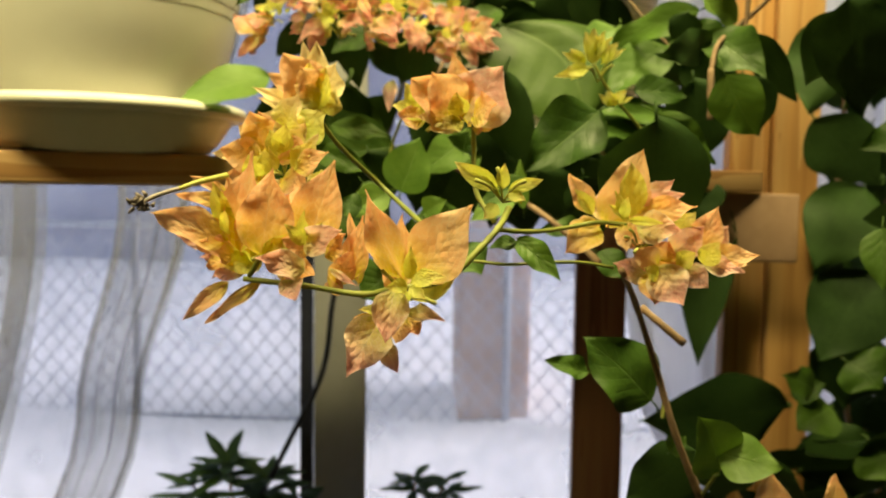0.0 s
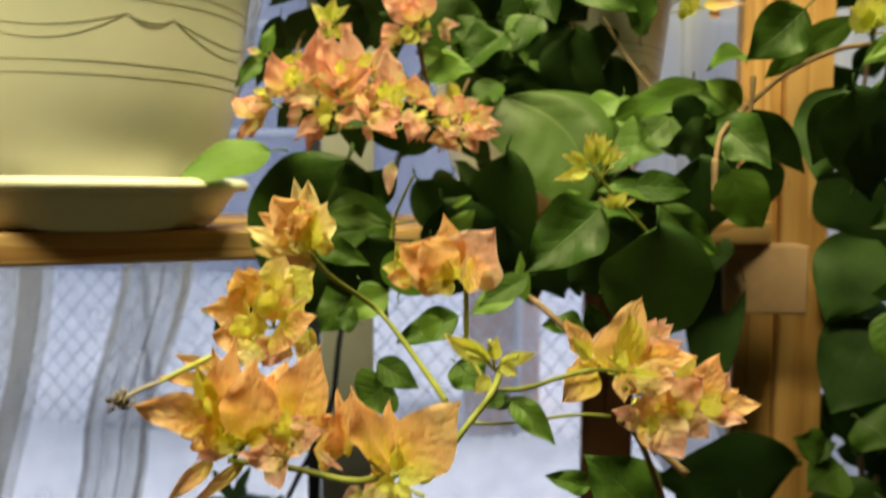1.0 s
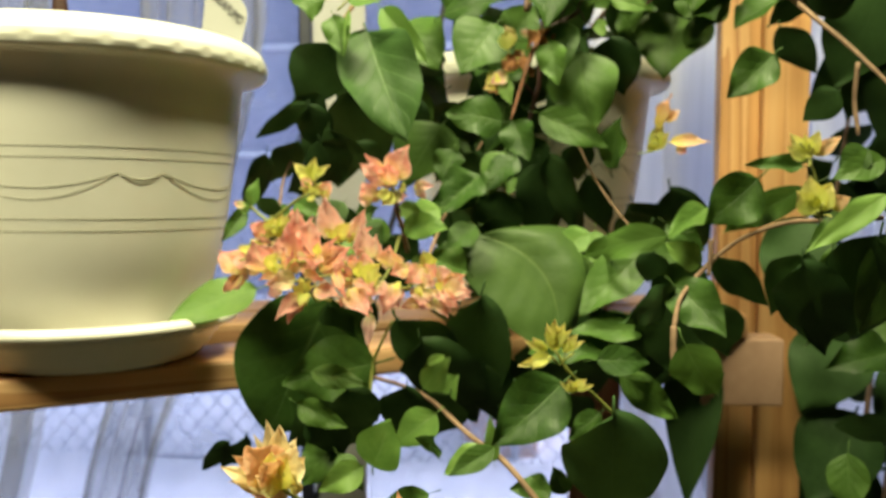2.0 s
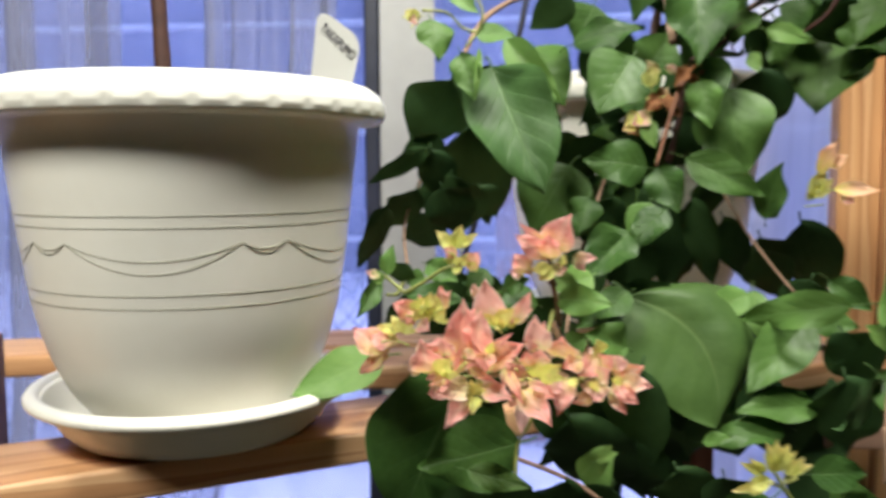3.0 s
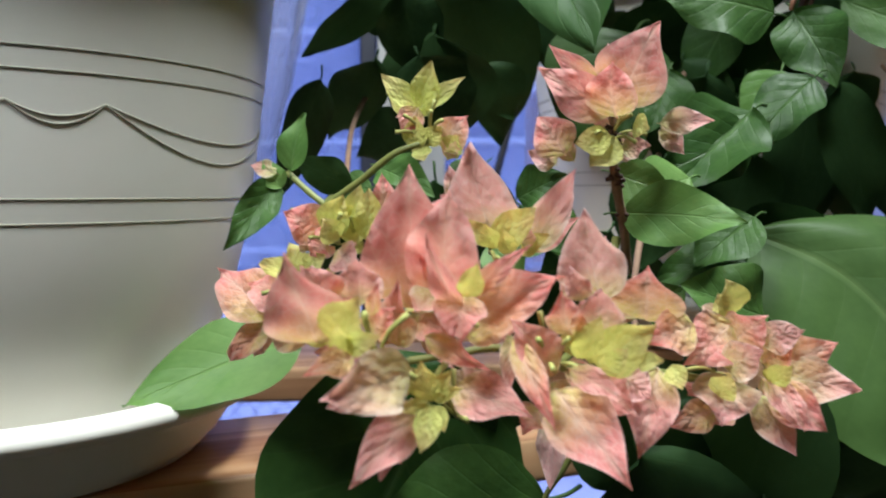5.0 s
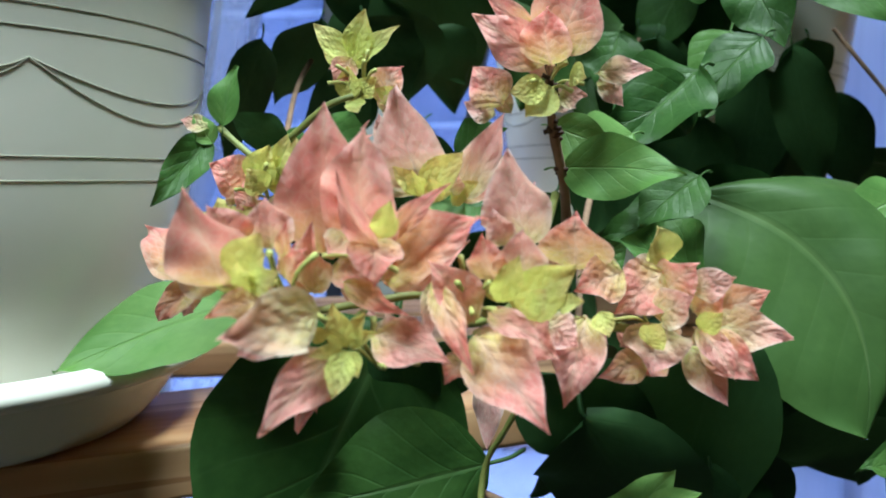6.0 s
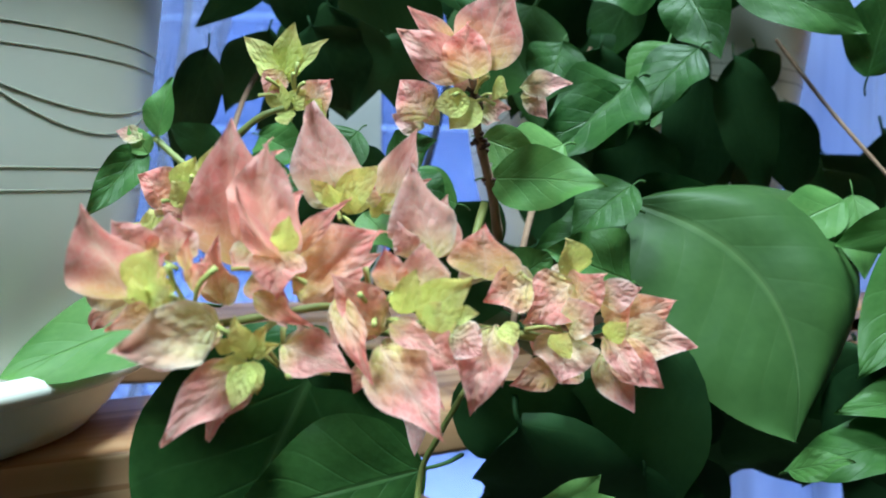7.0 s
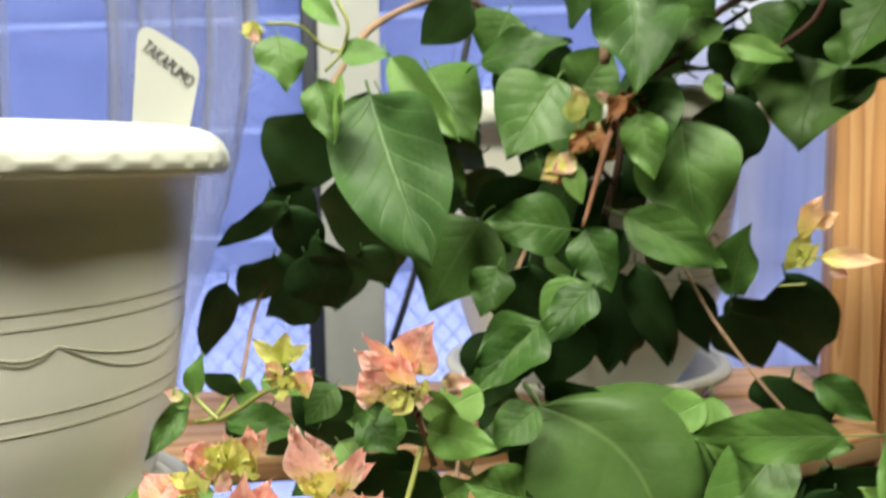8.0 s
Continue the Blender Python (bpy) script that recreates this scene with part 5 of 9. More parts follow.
blade("pink", c, (0.0168, 0.5160, 1.3150), (0.0054, 0.5100, 1.3118), 0.0087, (0.2, -0.87, 0.2))
blade("pink", c, (0.0299, 0.5200, 1.3234), (0.0446, 0.5160, 1.3321), 0.0124, (0.02, -0.88, 0.3))
blade("pale", c, (0.0306, 0.5160, 1.3239), (0.0491, 0.5120, 1.3218), 0.0112, (0.25, -0.84, 0.22))
blade("pink", c, (0.0290, 0.5140, 1.3218), (0.0413, 0.5100, 1.3120), 0.0105, (-0.06, -0.88, 0.16))
blade("pink", c, (0.0270, 0.5100, 1.3238), (0.0354, 0.5060, 1.3134), 0.0078, (0.26, -0.99, 0.3))
blade("pale", c, (0.0271, 0.5180, 1.3182), (0.0349, 0.5120, 1.3053), 0.0097, (-0.1, -0.89, 0.12))
blade("pink", c, (0.0279, 0.5180, 1.3265), (0.0339, 0.5140, 1.3328), 0.0107, (-0.13, -0.8, 0.42))
blade("lime", c, (0.0280, 0.5100, 1.3235), (0.0317, 0.5060, 1.3284), 0.0058, (-0.13, -0.91, 0.11))
blade("lime", c, (0.0166, 0.5100, 1.3196), (0.0186, 0.5060, 1.3256), 0.0073, (-0.18, -0.96, 0.49))
blade("pink", c, (0.0137, 0.5220, 1.3200), (0.0109, 0.5200, 1.3175), 0.0084, (-0.08, -0.95, 0.13))
blade("pink", c, (0.0223, 0.5240, 1.3141), (0.0137, 0.5200, 1.3119), 0.0101, (-0.19, -0.8, 0.4))
blade("pale", c, (0.0210, 0.5260, 1.3350), (0.0104, 0.5220, 1.3297), 0.0108, (0.17, -0.9, 0.1))
blade("lime", c, (0.0225, 0.5300, 1.3372), (0.0186, 0.5280, 1.3418), 0.0085, (-0.19, -0.9, 0.29))
blade("pink", c, (0.0227, 0.5280, 1.3303), (0.0251, 0.5260, 1.3345), 0.0090, (0.21, -0.9, 0.34))
blade("pale", c, (0.0283, 0.5260, 1.3309), (0.0367, 0.5260, 1.3305), 0.0063, (0.03, -0.9, 0.15))
blade("pink", c, (0.0191, 0.5220, 1.3250), (0.0233, 0.5200, 1.3306), 0.0076, (-0.14, -0.9, 0.18))
blade("pink", c, (0.0196, 0.5260, 1.3219), (0.0208, 0.5220, 1.3157), 0.0116, (-0.08, -0.9, 0.38))
blade("pale", c, (0.0179, 0.5260, 1.3128), (0.0084, 0.5240, 1.3114), 0.0064, (0.06, -0.9, 0.13))
blade("pale", c, (0.0316, 0.5300, 1.3218), (0.0421, 0.5300, 1.3255), 0.0091, (0.21, -0.9, 0.32))
blade("pink", c, (0.0324, 0.5260, 1.3222), (0.0443, 0.5260, 1.3268), 0.0083, (0.05, -0.9, 0.09))
blade("pink", c, (0.0307, 0.5240, 1.3199), (0.0407, 0.5240, 1.3156), 0.0077, (-0.18, -0.9, 0.27))
blade("pale", c, (0.0286, 0.5200, 1.3220), (0.0327, 0.5200, 1.3137), 0.0058, (-0.18, -0.9, 0.37))
blade("pale", c, (0.0287, 0.5280, 1.3163), (0.0329, 0.5260, 1.3052), 0.0072, (0.14, -0.9, 0.19))
blade("pale", c, (0.0296, 0.5280, 1.3249), (0.0351, 0.5280, 1.3283), 0.0078, (-0.25, -0.9, 0.07))
blade("lime", c, (0.0297, 0.5200, 1.3218), (0.0318, 0.5200, 1.3259), 0.0049, (0.15, -0.9, 0.14))
blade("lime", c, (0.0177, 0.5200, 1.3176), (0.0205, 0.5200, 1.3208), 0.0062, (-0.12, -0.9, 0.22))
blade("pink", c, (0.0146, 0.5320, 1.3181), (0.0132, 0.5340, 1.3153), 0.0061, (-0.13, -0.9, 0.19))
blade("pale", c, (0.0236, 0.5340, 1.3120), (0.0183, 0.5340, 1.3078), 0.0073, (-0.03, -0.9, 0.22))
blade("pale", c, (0.0217, 0.5320, 1.3344), (0.0129, 0.5280, 1.3321), 0.0112, (-0.29, -0.9, 0.2))
blade("lime", c, (0.0233, 0.5360, 1.3366), (0.0205, 0.5340, 1.3410), 0.0087, (-0.2, -0.9, 0.16))
blade("pale", c, (0.0235, 0.5340, 1.3295), (0.0263, 0.5320, 1.3338), 0.0093, (0.12, -0.9, 0.25))
blade("pink", c, (0.0292, 0.5320, 1.3301), (0.0350, 0.5320, 1.3335), 0.0065, (0.24, -0.9, 0.18))
blade("pale", c, (0.0198, 0.5280, 1.3240), (0.0259, 0.5260, 1.3274), 0.0079, (-0.21, -0.9, 0.27))
blade("pale", c, (0.0203, 0.5320, 1.3209), (0.0192, 0.5280, 1.3130), 0.0119, (0.16, -0.9, 0.38))
blade("pink", c, (0.0185, 0.5320, 1.3115), (0.0122, 0.5300, 1.3095), 0.0066, (0.1, -0.9, 0.13))
blade("pink", c, (0.0327, 0.5360, 1.3207), (0.0436, 0.5360, 1.3249), 0.0094, (0.07, -0.9, 0.27))
blade("pale", c, (0.0334, 0.5320, 1.3212), (0.0482, 0.5320, 1.3162), 0.0085, (0.12, -0.9, 0.09))
blade("pale", c, (0.0317, 0.5300, 1.3189), (0.0445, 0.5300, 1.3148), 0.0079, (0.15, -0.9, 0.09))
blade("pink", c, (0.0296, 0.5260, 1.3210), (0.0346, 0.5260, 1.3116), 0.0059, (0.16, -0.9, 0.19))
blade("pale", c, (0.0296, 0.5340, 1.3151), (0.0348, 0.5320, 1.3053), 0.0073, (0.29, -0.9, 0.13))
blade("pink", c, (0.0305, 0.5340, 1.3240), (0.0347, 0.5340, 1.3308), 0.0081, (0.17, -0.9, 0.26))
blade("lime", c, (0.0307, 0.5260, 1.3207), (0.0353, 0.5260, 1.3231), 0.0051, (-0.21, -0.9, 0.19))
blade("lime", c, (0.0183, 0.5260, 1.3164), (0.0218, 0.5260, 1.3198), 0.0064, (0.18, -0.9, 0.33))
blade("pale", c, (0.0152, 0.5380, 1.3170), (0.0128, 0.5400, 1.3154), 0.0062, (0.27, -0.9, 0.3))
blade("pink", c, (0.0244, 0.5400, 1.3107), (0.0179, 0.5400, 1.3085), 0.0076, (0.1, -0.9, 0.25))
c = flower_cluster((-0.0439, 0.4889, 1.3191))  # hooked cluster
blade("pink", c, (-0.0504, 0.4780, 1.3235), (-0.0615, 0.4640, 1.3101), 0.0104, (0.14, -0.81, 0.3))
blade("lime", c, (-0.0468, 0.4740, 1.3251), (-0.0485, 0.4700, 1.3345), 0.0054, (0.02, -0.87, 0.32))
blade("lime", c, (-0.0457, 0.4760, 1.3247), (-0.0428, 0.4720, 1.3321), 0.0047, (-0.22, -0.81, 0.23))
blade("lime", c, (-0.0475, 0.4740, 1.3251), (-0.0533, 0.4700, 1.3237), 0.0032, (0.02, -0.99, 0.18))
blade("lime", c, (-0.0463, 0.4740, 1.3242), (-0.0436, 0.4700, 1.3198), 0.0039, (0.26, -0.94, 0.22))
blade("lime", c, (-0.0464, 0.4720, 1.3246), (-0.0478, 0.4660, 1.3167), 0.0058, (0.2, -0.95, 0.37))
blade("lime", c, (-0.0526, 0.4800, 1.3249), (-0.0548, 0.4760, 1.3289), 0.0036, (0.06, -0.82, 0.29))
blade("lime", c, (-0.0468, 0.4760, 1.3249), (-0.0402, 0.4720, 1.3286), 0.0032, (-0.07, -0.95, 0.25))
blade("pink", c, (-0.0532, 0.4880, 1.3214), (-0.0545, 0.4780, 1.3111), 0.0107, (-0.21, -0.9, 0.13))
blade("lime", c, (-0.0494, 0.4840, 1.3230), (-0.0526, 0.4840, 1.3300), 0.0047, (-0.15, -0.9, 0.12))
blade("lime", c, (-0.0490, 0.4820, 1.3225), (-0.0483, 0.4800, 1.3158), 0.0050, (0.01, -0.9, 0.11))
blade("pink", c, (-0.0548, 0.4940, 1.3201), (-0.0602, 0.4840, 1.3048), 0.0110, (-0.04, -0.9, 0.31))
blade("lime", c, (-0.0510, 0.4900, 1.3218), (-0.0544, 0.4900, 1.3288), 0.0048, (0.27, -0.9, 0.02))
blade("lime", c, (-0.0506, 0.4880, 1.3212), (-0.0491, 0.4860, 1.3143), 0.0052, (-0.14, -0.9, 0.4))
blade("pale", c, (-0.0220, 0.5600, 1.3011), (-0.0230, 0.5560, 1.2788), 0.0097, (-0.11, -0.84, 0.53))
c = flower_cluster((-0.0076, 0.5557, 1.386))  # top cluster
blade("pink", c, (-0.0058, 0.556, 1.3928), (0.0043, 0.547, 1.4146), 0.0218, (-0.4, -0.89, -0.22))
blade("pink", c, (-0.0075, 0.553, 1.3898), (-0.0277, 0.548, 1.4029), 0.0138, (-0.16, -0.98, 0.07))
blade("pink", c, (-0.0108, 0.552, 1.3977), (-0.0251, 0.55, 1.4092), 0.0071, (-0.4, -0.92, 0.03))
blade("pink", c, (-0.0062, 0.548, 1.3888), (-0.0078, 0.543, 1.4032), 0.0166, (-0.42, -0.9, -0.1))
blade("pink", c, (-0.0201, 0.56, 1.3789), (-0.0285, 0.56, 1.3904), 0.0140, (-0.07, -0.98, 0.2))
blade("lime", c, (-0.0057, 0.555, 1.3835), (-0.013, 0.552, 1.375), 0.0105, (0.12, -0.98, 0.18))
blade("pale", c, (0.0072, 0.56, 1.3878), (0.0218, 0.556, 1.3881), 0.0079, (-0.07, -0.99, 0.1))
blade("lime", c, (-0.0009, 0.555, 1.3867), (0.0035, 0.552, 1.3858), 0.0074, (-0.39, -0.9, 0.2))
blade("pale", c, (-0.0039, 0.557, 1.3803), (0.0039, 0.555, 1.3815), 0.0079, (0.09, -0.94, 0.32))
blade("lime", c, (-0.0074, 0.552, 1.3833), (-0.0176, 0.55, 1.3816), 0.0087, (-0.29, -0.95, -0.13))
blade("pale", c, (-0.0229, 0.565, 1.376), (-0.0314, 0.563, 1.3802), 0.0079, (-0.3, -0.92, 0.25))
blade("pink", c, (-0.0087, 0.56, 1.3914), (0.0025, 0.5582, 1.4044), 0.0113, (-0.4, -0.89, -0.22))
blade("pink", c, (-0.0051, 0.557, 1.3876), (-0.0169, 0.5562, 1.3948), 0.0080, (-0.16, -0.98, 0.07))
blade("pale", c, (-0.01, 0.556, 1.3967), (-0.0138, 0.5679, 1.4024), 0.0076, (-0.4, -0.92, 0.03))
blade("pink", c, (-0.0038, 0.552, 1.3916), (-0.0019, 0.5503, 1.3991), 0.0045, (-0.42, -0.9, -0.1))
blade("pink", c, (-0.0175, 0.564, 1.3772), (-0.0246, 0.563, 1.386), 0.0061, (-0.07, -0.98, 0.2))
blade("lime", c, (-0.0082, 0.559, 1.3846), (-0.0133, 0.5592, 1.3818), 0.0034, (0.12, -0.98, 0.18))
blade("pale", c, (0.0074, 0.564, 1.3848), (0.014, 0.5597, 1.3854), 0.0050, (-0.07, -0.99, 0.1))
blade("pale", c, (-0.005, 0.561, 1.378), (0.0012, 0.5594, 1.378), 0.0034, (0.09, -0.94, 0.32))
blade("lime", c, (-0.0089, 0.556, 1.383), (-0.0151, 0.5541, 1.3852), 0.0048, (-0.29, -0.95, -0.13))
blade("pale", c, (-0.0247, 0.569, 1.3771), (-0.0282, 0.5681, 1.3823), 0.0042, (-0.3, -0.92, 0.25))
blade("pale", c, (-0.0052, 0.563, 1.3926), (-0.0076, 0.5558, 1.4109), 0.0123, (-0.4, -0.89, -0.22))
blade("pale", c, (-0.0073, 0.56, 1.3898), (-0.0106, 0.5623, 1.4068), 0.0099, (-0.16, -0.98, 0.07))
blade("pink", c, (-0.0137, 0.559, 1.3954), (-0.0216, 0.5557, 1.4038), 0.0080, (-0.4, -0.92, 0.03))
blade("pink", c, (-0.0084, 0.555, 1.3906), (-0.0034, 0.5551, 1.3973), 0.0047, (-0.42, -0.9, -0.1))
blade("pink", c, (-0.0195, 0.567, 1.3801), (-0.027, 0.569, 1.3826), 0.0049, (-0.07, -0.98, 0.2))
blade("lime", c, (-0.0035, 0.562, 1.3825), (-0.0109, 0.5594, 1.3787), 0.0060, (0.12, -0.98, 0.18))
blade("pale", c, (0.0085, 0.567, 1.387), (0.0151, 0.5676, 1.379), 0.0070, (-0.07, -0.99, 0.1))
blade("pale", c, (-0.0059, 0.564, 1.3828), (-0.0008, 0.5641, 1.3812), 0.0034, (0.09, -0.94, 0.32))
blade("lime", c, (-0.0074, 0.559, 1.3824), (-0.0148, 0.5596, 1.3836), 0.0041, (-0.29, -0.95, -0.13))
blade("pale", c, (-0.0224, 0.572, 1.3772), (-0.0275, 0.572, 1.3782), 0.0036, (-0.3, -0.92, 0.25))
c = flower_cluster((-0.0624, 0.5652, 1.3864))  # bud cluster
blade("lime", c, (-0.0655, 0.567, 1.3933), (-0.0768, 0.565, 1.404), 0.0077, (-0.14, -0.92, 0.36))
blade("lime", c, (-0.0646, 0.566, 1.3932), (-0.0606, 0.563, 1.4076), 0.0090, (-0.04, -1, -0.04))
blade("lime", c, (-0.0635, 0.566, 1.3932), (-0.0502, 0.563, 1.4026), 0.0058, (-0.14, -0.99, 0.08))
blade("pink", c, (-0.0651, 0.565, 1.3935), (-0.0701, 0.563, 1.3858), 0.0085, (0.38, -0.89, 0.25))
blade("lime", c, (-0.0651, 0.565, 1.381), (-0.066, 0.563, 1.3911), 0.0080, (-0.12, -0.97, 0.23))
blade("lime", c, (-0.0619, 0.565, 1.3822), (-0.0574, 0.563, 1.3877), 0.0072, (-0.02, -0.92, 0.38))
blade("lime", c, (-0.0642, 0.564, 1.381), (-0.0627, 0.561, 1.377), 0.0065, (0.03, -0.99, 0.16))
blade("pink", c, (-0.057, 0.565, 1.3805), (-0.0497, 0.562, 1.3908), 0.0132, (-0.22, -0.96, 0.15))
blade("lime", c, (-0.0547, 0.564, 1.3799), (-0.0523, 0.561, 1.3848), 0.0086, (-0.12, -0.91, 0.4))
blade("lime", c, (-0.0659, 0.571, 1.3915), (-0.0752, 0.5698, 1.3982), 0.0080, (-0.14, -0.92, 0.36))
blade("lime", c, (-0.0645, 0.57, 1.3952), (-0.0615, 0.5704, 1.4043), 0.0055, (-0.04, -1, -0.04))
blade("lime", c, (-0.065, 0.57, 1.3944), (-0.0574, 0.5702, 1.4002), 0.0063, (-0.14, -0.99, 0.08))
blade("pale", c, (-0.0674, 0.569, 1.394), (-0.0726, 0.5673, 1.3907), 0.0040, (0.38, -0.89, 0.25))
blade("lime", c, (-0.0637, 0.569, 1.3787), (-0.0671, 0.5691, 1.3861), 0.0057, (-0.12, -0.97, 0.23))
blade("lime", c, (-0.0606, 0.569, 1.3821), (-0.0575, 0.5691, 1.385), 0.0024, (-0.02, -0.92, 0.38))
blade("pink", c, (-0.0566, 0.569, 1.378), (-0.0525, 0.567, 1.3871), 0.0065, (-0.22, -0.96, 0.15))
blade("lime", c, (-0.0553, 0.568, 1.3818), (-0.0537, 0.5661, 1.3839), 0.0019, (-0.12, -0.91, 0.4))
blade("lime", c, (-0.0638, 0.574, 1.3921), (-0.0726, 0.5744, 1.3961), 0.0063, (-0.14, -0.92, 0.36))
blade("lime", c, (-0.0651, 0.573, 1.391), (-0.0677, 0.5715, 1.4005), 0.0061, (-0.04, -1, -0.04))
blade("lime", c, (-0.0661, 0.573, 1.3923), (-0.0584, 0.5728, 1.3991), 0.0053, (-0.14, -0.99, 0.08))
blade("pink", c, (-0.0676, 0.572, 1.3964), (-0.0726, 0.5724, 1.3954), 0.0030, (0.38, -0.89, 0.25))
blade("lime", c, (-0.0628, 0.572, 1.3824), (-0.0613, 0.5704, 1.3879), 0.0037, (-0.12, -0.97, 0.23))
blade("lime", c, (-0.0592, 0.572, 1.3844), (-0.0551, 0.5723, 1.3847), 0.0023, (-0.02, -0.92, 0.38))
blade("pink", c, (-0.0585, 0.572, 1.3804), (-0.0527, 0.5704, 1.3863), 0.0045, (-0.22, -0.96, 0.15))
blade("lime", c, (-0.0541, 0.571, 1.3781), (-0.0527, 0.5698, 1.3814), 0.0021, (-0.12, -0.91, 0.4))
# sprout
blade("young", vine, (-0.1102, 0.578, 1.3744), (-0.1058, 0.58, 1.3939), 0.0113, (-0.13, -0.98, 0.18))
blade("leaf", vine, (-0.1151, 0.578, 1.3714), (-0.127, 0.56, 1.349), 0.0126, (0.52, -0.82, 0.25))
blade("young", vine, (-0.1129, 0.576, 1.3688), (-0.119, 0.576, 1.3785), 0.0082, (0.04, -0.87, 0.48))
blade("pale", vine, (-0.1141, 0.575, 1.3738), (-0.1235, 0.576, 1.3766), 0.0065, (0.09, -0.94, 0.34))
blade("leaf", vine, (-0.0884, 0.603, 1.3693), (-0.1015, 0.605, 1.3662), 0.0149, (-0.14, -0.95, 0.28))
# near leaves
blade("young", vine, (-0.0022, 0.575, 1.3612), (0.0319, 0.557, 1.3592), 0.0203, (-0.15, -0.97, 0.2))
blade("young", vine, (-0.005, 0.58, 1.374), (0.0139, 0.575, 1.3672), 0.0137, (-0.12, -0.97, 0.22))
blade("leaf", vine, (0.0499, 0.64, 1.3905), (0.0091, 0.62, 1.3709), 0.0268, (-0.07, -1, 0.01))
blade("leaf", vine, (0.0469, 0.63, 1.3483), (0.0118, 0.62, 1.3335), 0.0213, (-0.29, -0.8, 0.52))
blade("leaf", vine, (0.0672, 0.67, 1.4171), (0.054, 0.655, 1.3816), 0.0285, (-0.06, -1, -0.05))
blade("leaf", vine, (0.0549, 0.665, 1.3489), (0.1093, 0.69, 1.3413), 0.0172, (-0.15, -0.91, 0.39))
blade("leaf", vine, (-0.035, 0.58, 1.3656), (-0.0187, 0.575, 1.3732), 0.0146, (0.09, -0.94, 0.32))
blade("leaf", vine, (0.0053, 0.58, 1.3286), (0.0179, 0.575, 1.3381), 0.0164, (0.07, -0.94, 0.34))
# big leaves
blade("shade", vine, (-0.0610, 0.612, 1.3050), (-0.106, 0.600, 1.203), 0.0980, (0.35, -0.93, -0.05))
blade("leaf", vine, (-0.0250, 0.600, 1.2590), (-0.0920, 0.585, 1.2450), 0.0520, (0.10, -0.95, 0.10))
blade("young", vine, (-0.1211, 0.622, 1.3105), (-0.1799, 0.592, 1.2888), 0.0351, (0.21, -0.79, 0.58))
blade("dark", vine, (0.0076, 0.6047, 1.2745), (0.0483, 0.6553, 1.2049), 0.0653, (-0.15, -0.85, -0.5))
blade("dark", vine, (0.0481, 0.6264, 1.2721), (0.0726, 0.6836, 1.1922), 0.0677, (-0.23, -0.85, -0.5))
blade("young", vine, (0.0186, 0.6, 1.2308), (0.0363, 0.595, 1.2532), 0.0248, (0.05, -0.92, 0.38))
# upper mass
blade("hero", vine, (-0.0485, 0.7, 1.5203), (-0.0086, 0.652, 1.4258), 0.0640, (-0.05, -0.86, 0.5))
blade("leaf", vine, (0.0982, 0.7, 1.5816), (0.0986, 0.67, 1.5138), 0.0523, (0.1, -0.99, -0.06))
blade("leaf", vine, (0.0593, 0.72, 1.5282), (0.0303, 0.69, 1.4822), 0.0558, (0.08, -0.94, 0.32))
blade("leaf", vine, (0.0661, 0.68, 1.4423), (0.0188, 0.67, 1.4476), 0.0354, (0.19, -0.95, 0.23))
blade("leaf", vine, (0.0738, 0.68, 1.4425), (0.0871, 0.665, 1.4094), 0.0293, (-0.37, -0.88, 0.31))
blade("leaf", vine, (0.0955, 0.69, 1.4492), (0.1504, 0.68, 1.4212), 0.0297, (-0.18, -0.96, 0.22))
blade("leaf", vine, (0.1293, 0.71, 1.5017), (0.1396, 0.7, 1.433), 0.0594, (-0.16, -0.98, 0.11))
blade("leaf", vine, (0.1021, 0.68, 1.5052), (0.1093, 0.67, 1.4689), 0.0251, (-0.24, -0.97, 0.06))
blade("leaf", vine, (0.1043, 0.7, 1.522), (0.1181, 0.69, 1.4858), 0.0385, (-0.19, -0.83, 0.53))
blade("leaf", vine, (0.0772, 0.66, 1.4129), (0.0516, 0.65, 1.3846), 0.0254, (-0.32, -0.88, 0.36))
blade("leaf", vine, (0.0495, 0.64, 1.3982), (0.0157, 0.62, 1.3665), 0.0349, (-0.01, -0.76, 0.65))
blade("leaf", vine, (0.2227, 0.765, 1.5478), (0.2023, 0.741, 1.4847), 0.0708, (-0.34, -0.89, 0.3))
blade("young", vine, (0.1529, 0.7, 1.5432), (0.1853, 0.695, 1.532), 0.0154, (-0.52, -0.82, 0.24))
blade("leaf", vine, (-0.0905, 0.66, 1.5487), (-0.0829, 0.65, 1.5181), 0.0281, (0.39, -0.87, 0.31))
blade("leaf", vine, (-0.0694, 0.662, 1.5245), (-0.0582, 0.65, 1.4894), 0.0219, (-0.03, -0.99, 0.16))
blade("young", vine, (-0.0552, 0.656, 1.5277), (-0.058, 0.648, 1.4896), 0.0056, (0.26, -0.96, 0.08))
blade("young", vine, (-0.0771, 0.67, 1.5714), (-0.0558, 0.66, 1.5518), 0.0145, (-0.04, -0.95, 0.31))
blade("young", vine, (-0.0591, 0.67, 1.5408), (-0.0297, 0.665, 1.5372), 0.0165, (-0.13, -0.92, 0.36))
blade("young", vine, (-0.0383, 0.715, 1.5421), (0.0044, 0.695, 1.4915), 0.0253, (-0.26, -0.96, 0.04))
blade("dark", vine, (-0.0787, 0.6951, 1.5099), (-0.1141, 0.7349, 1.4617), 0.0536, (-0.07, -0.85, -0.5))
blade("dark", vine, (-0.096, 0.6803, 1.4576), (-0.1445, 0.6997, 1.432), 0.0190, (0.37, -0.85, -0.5))
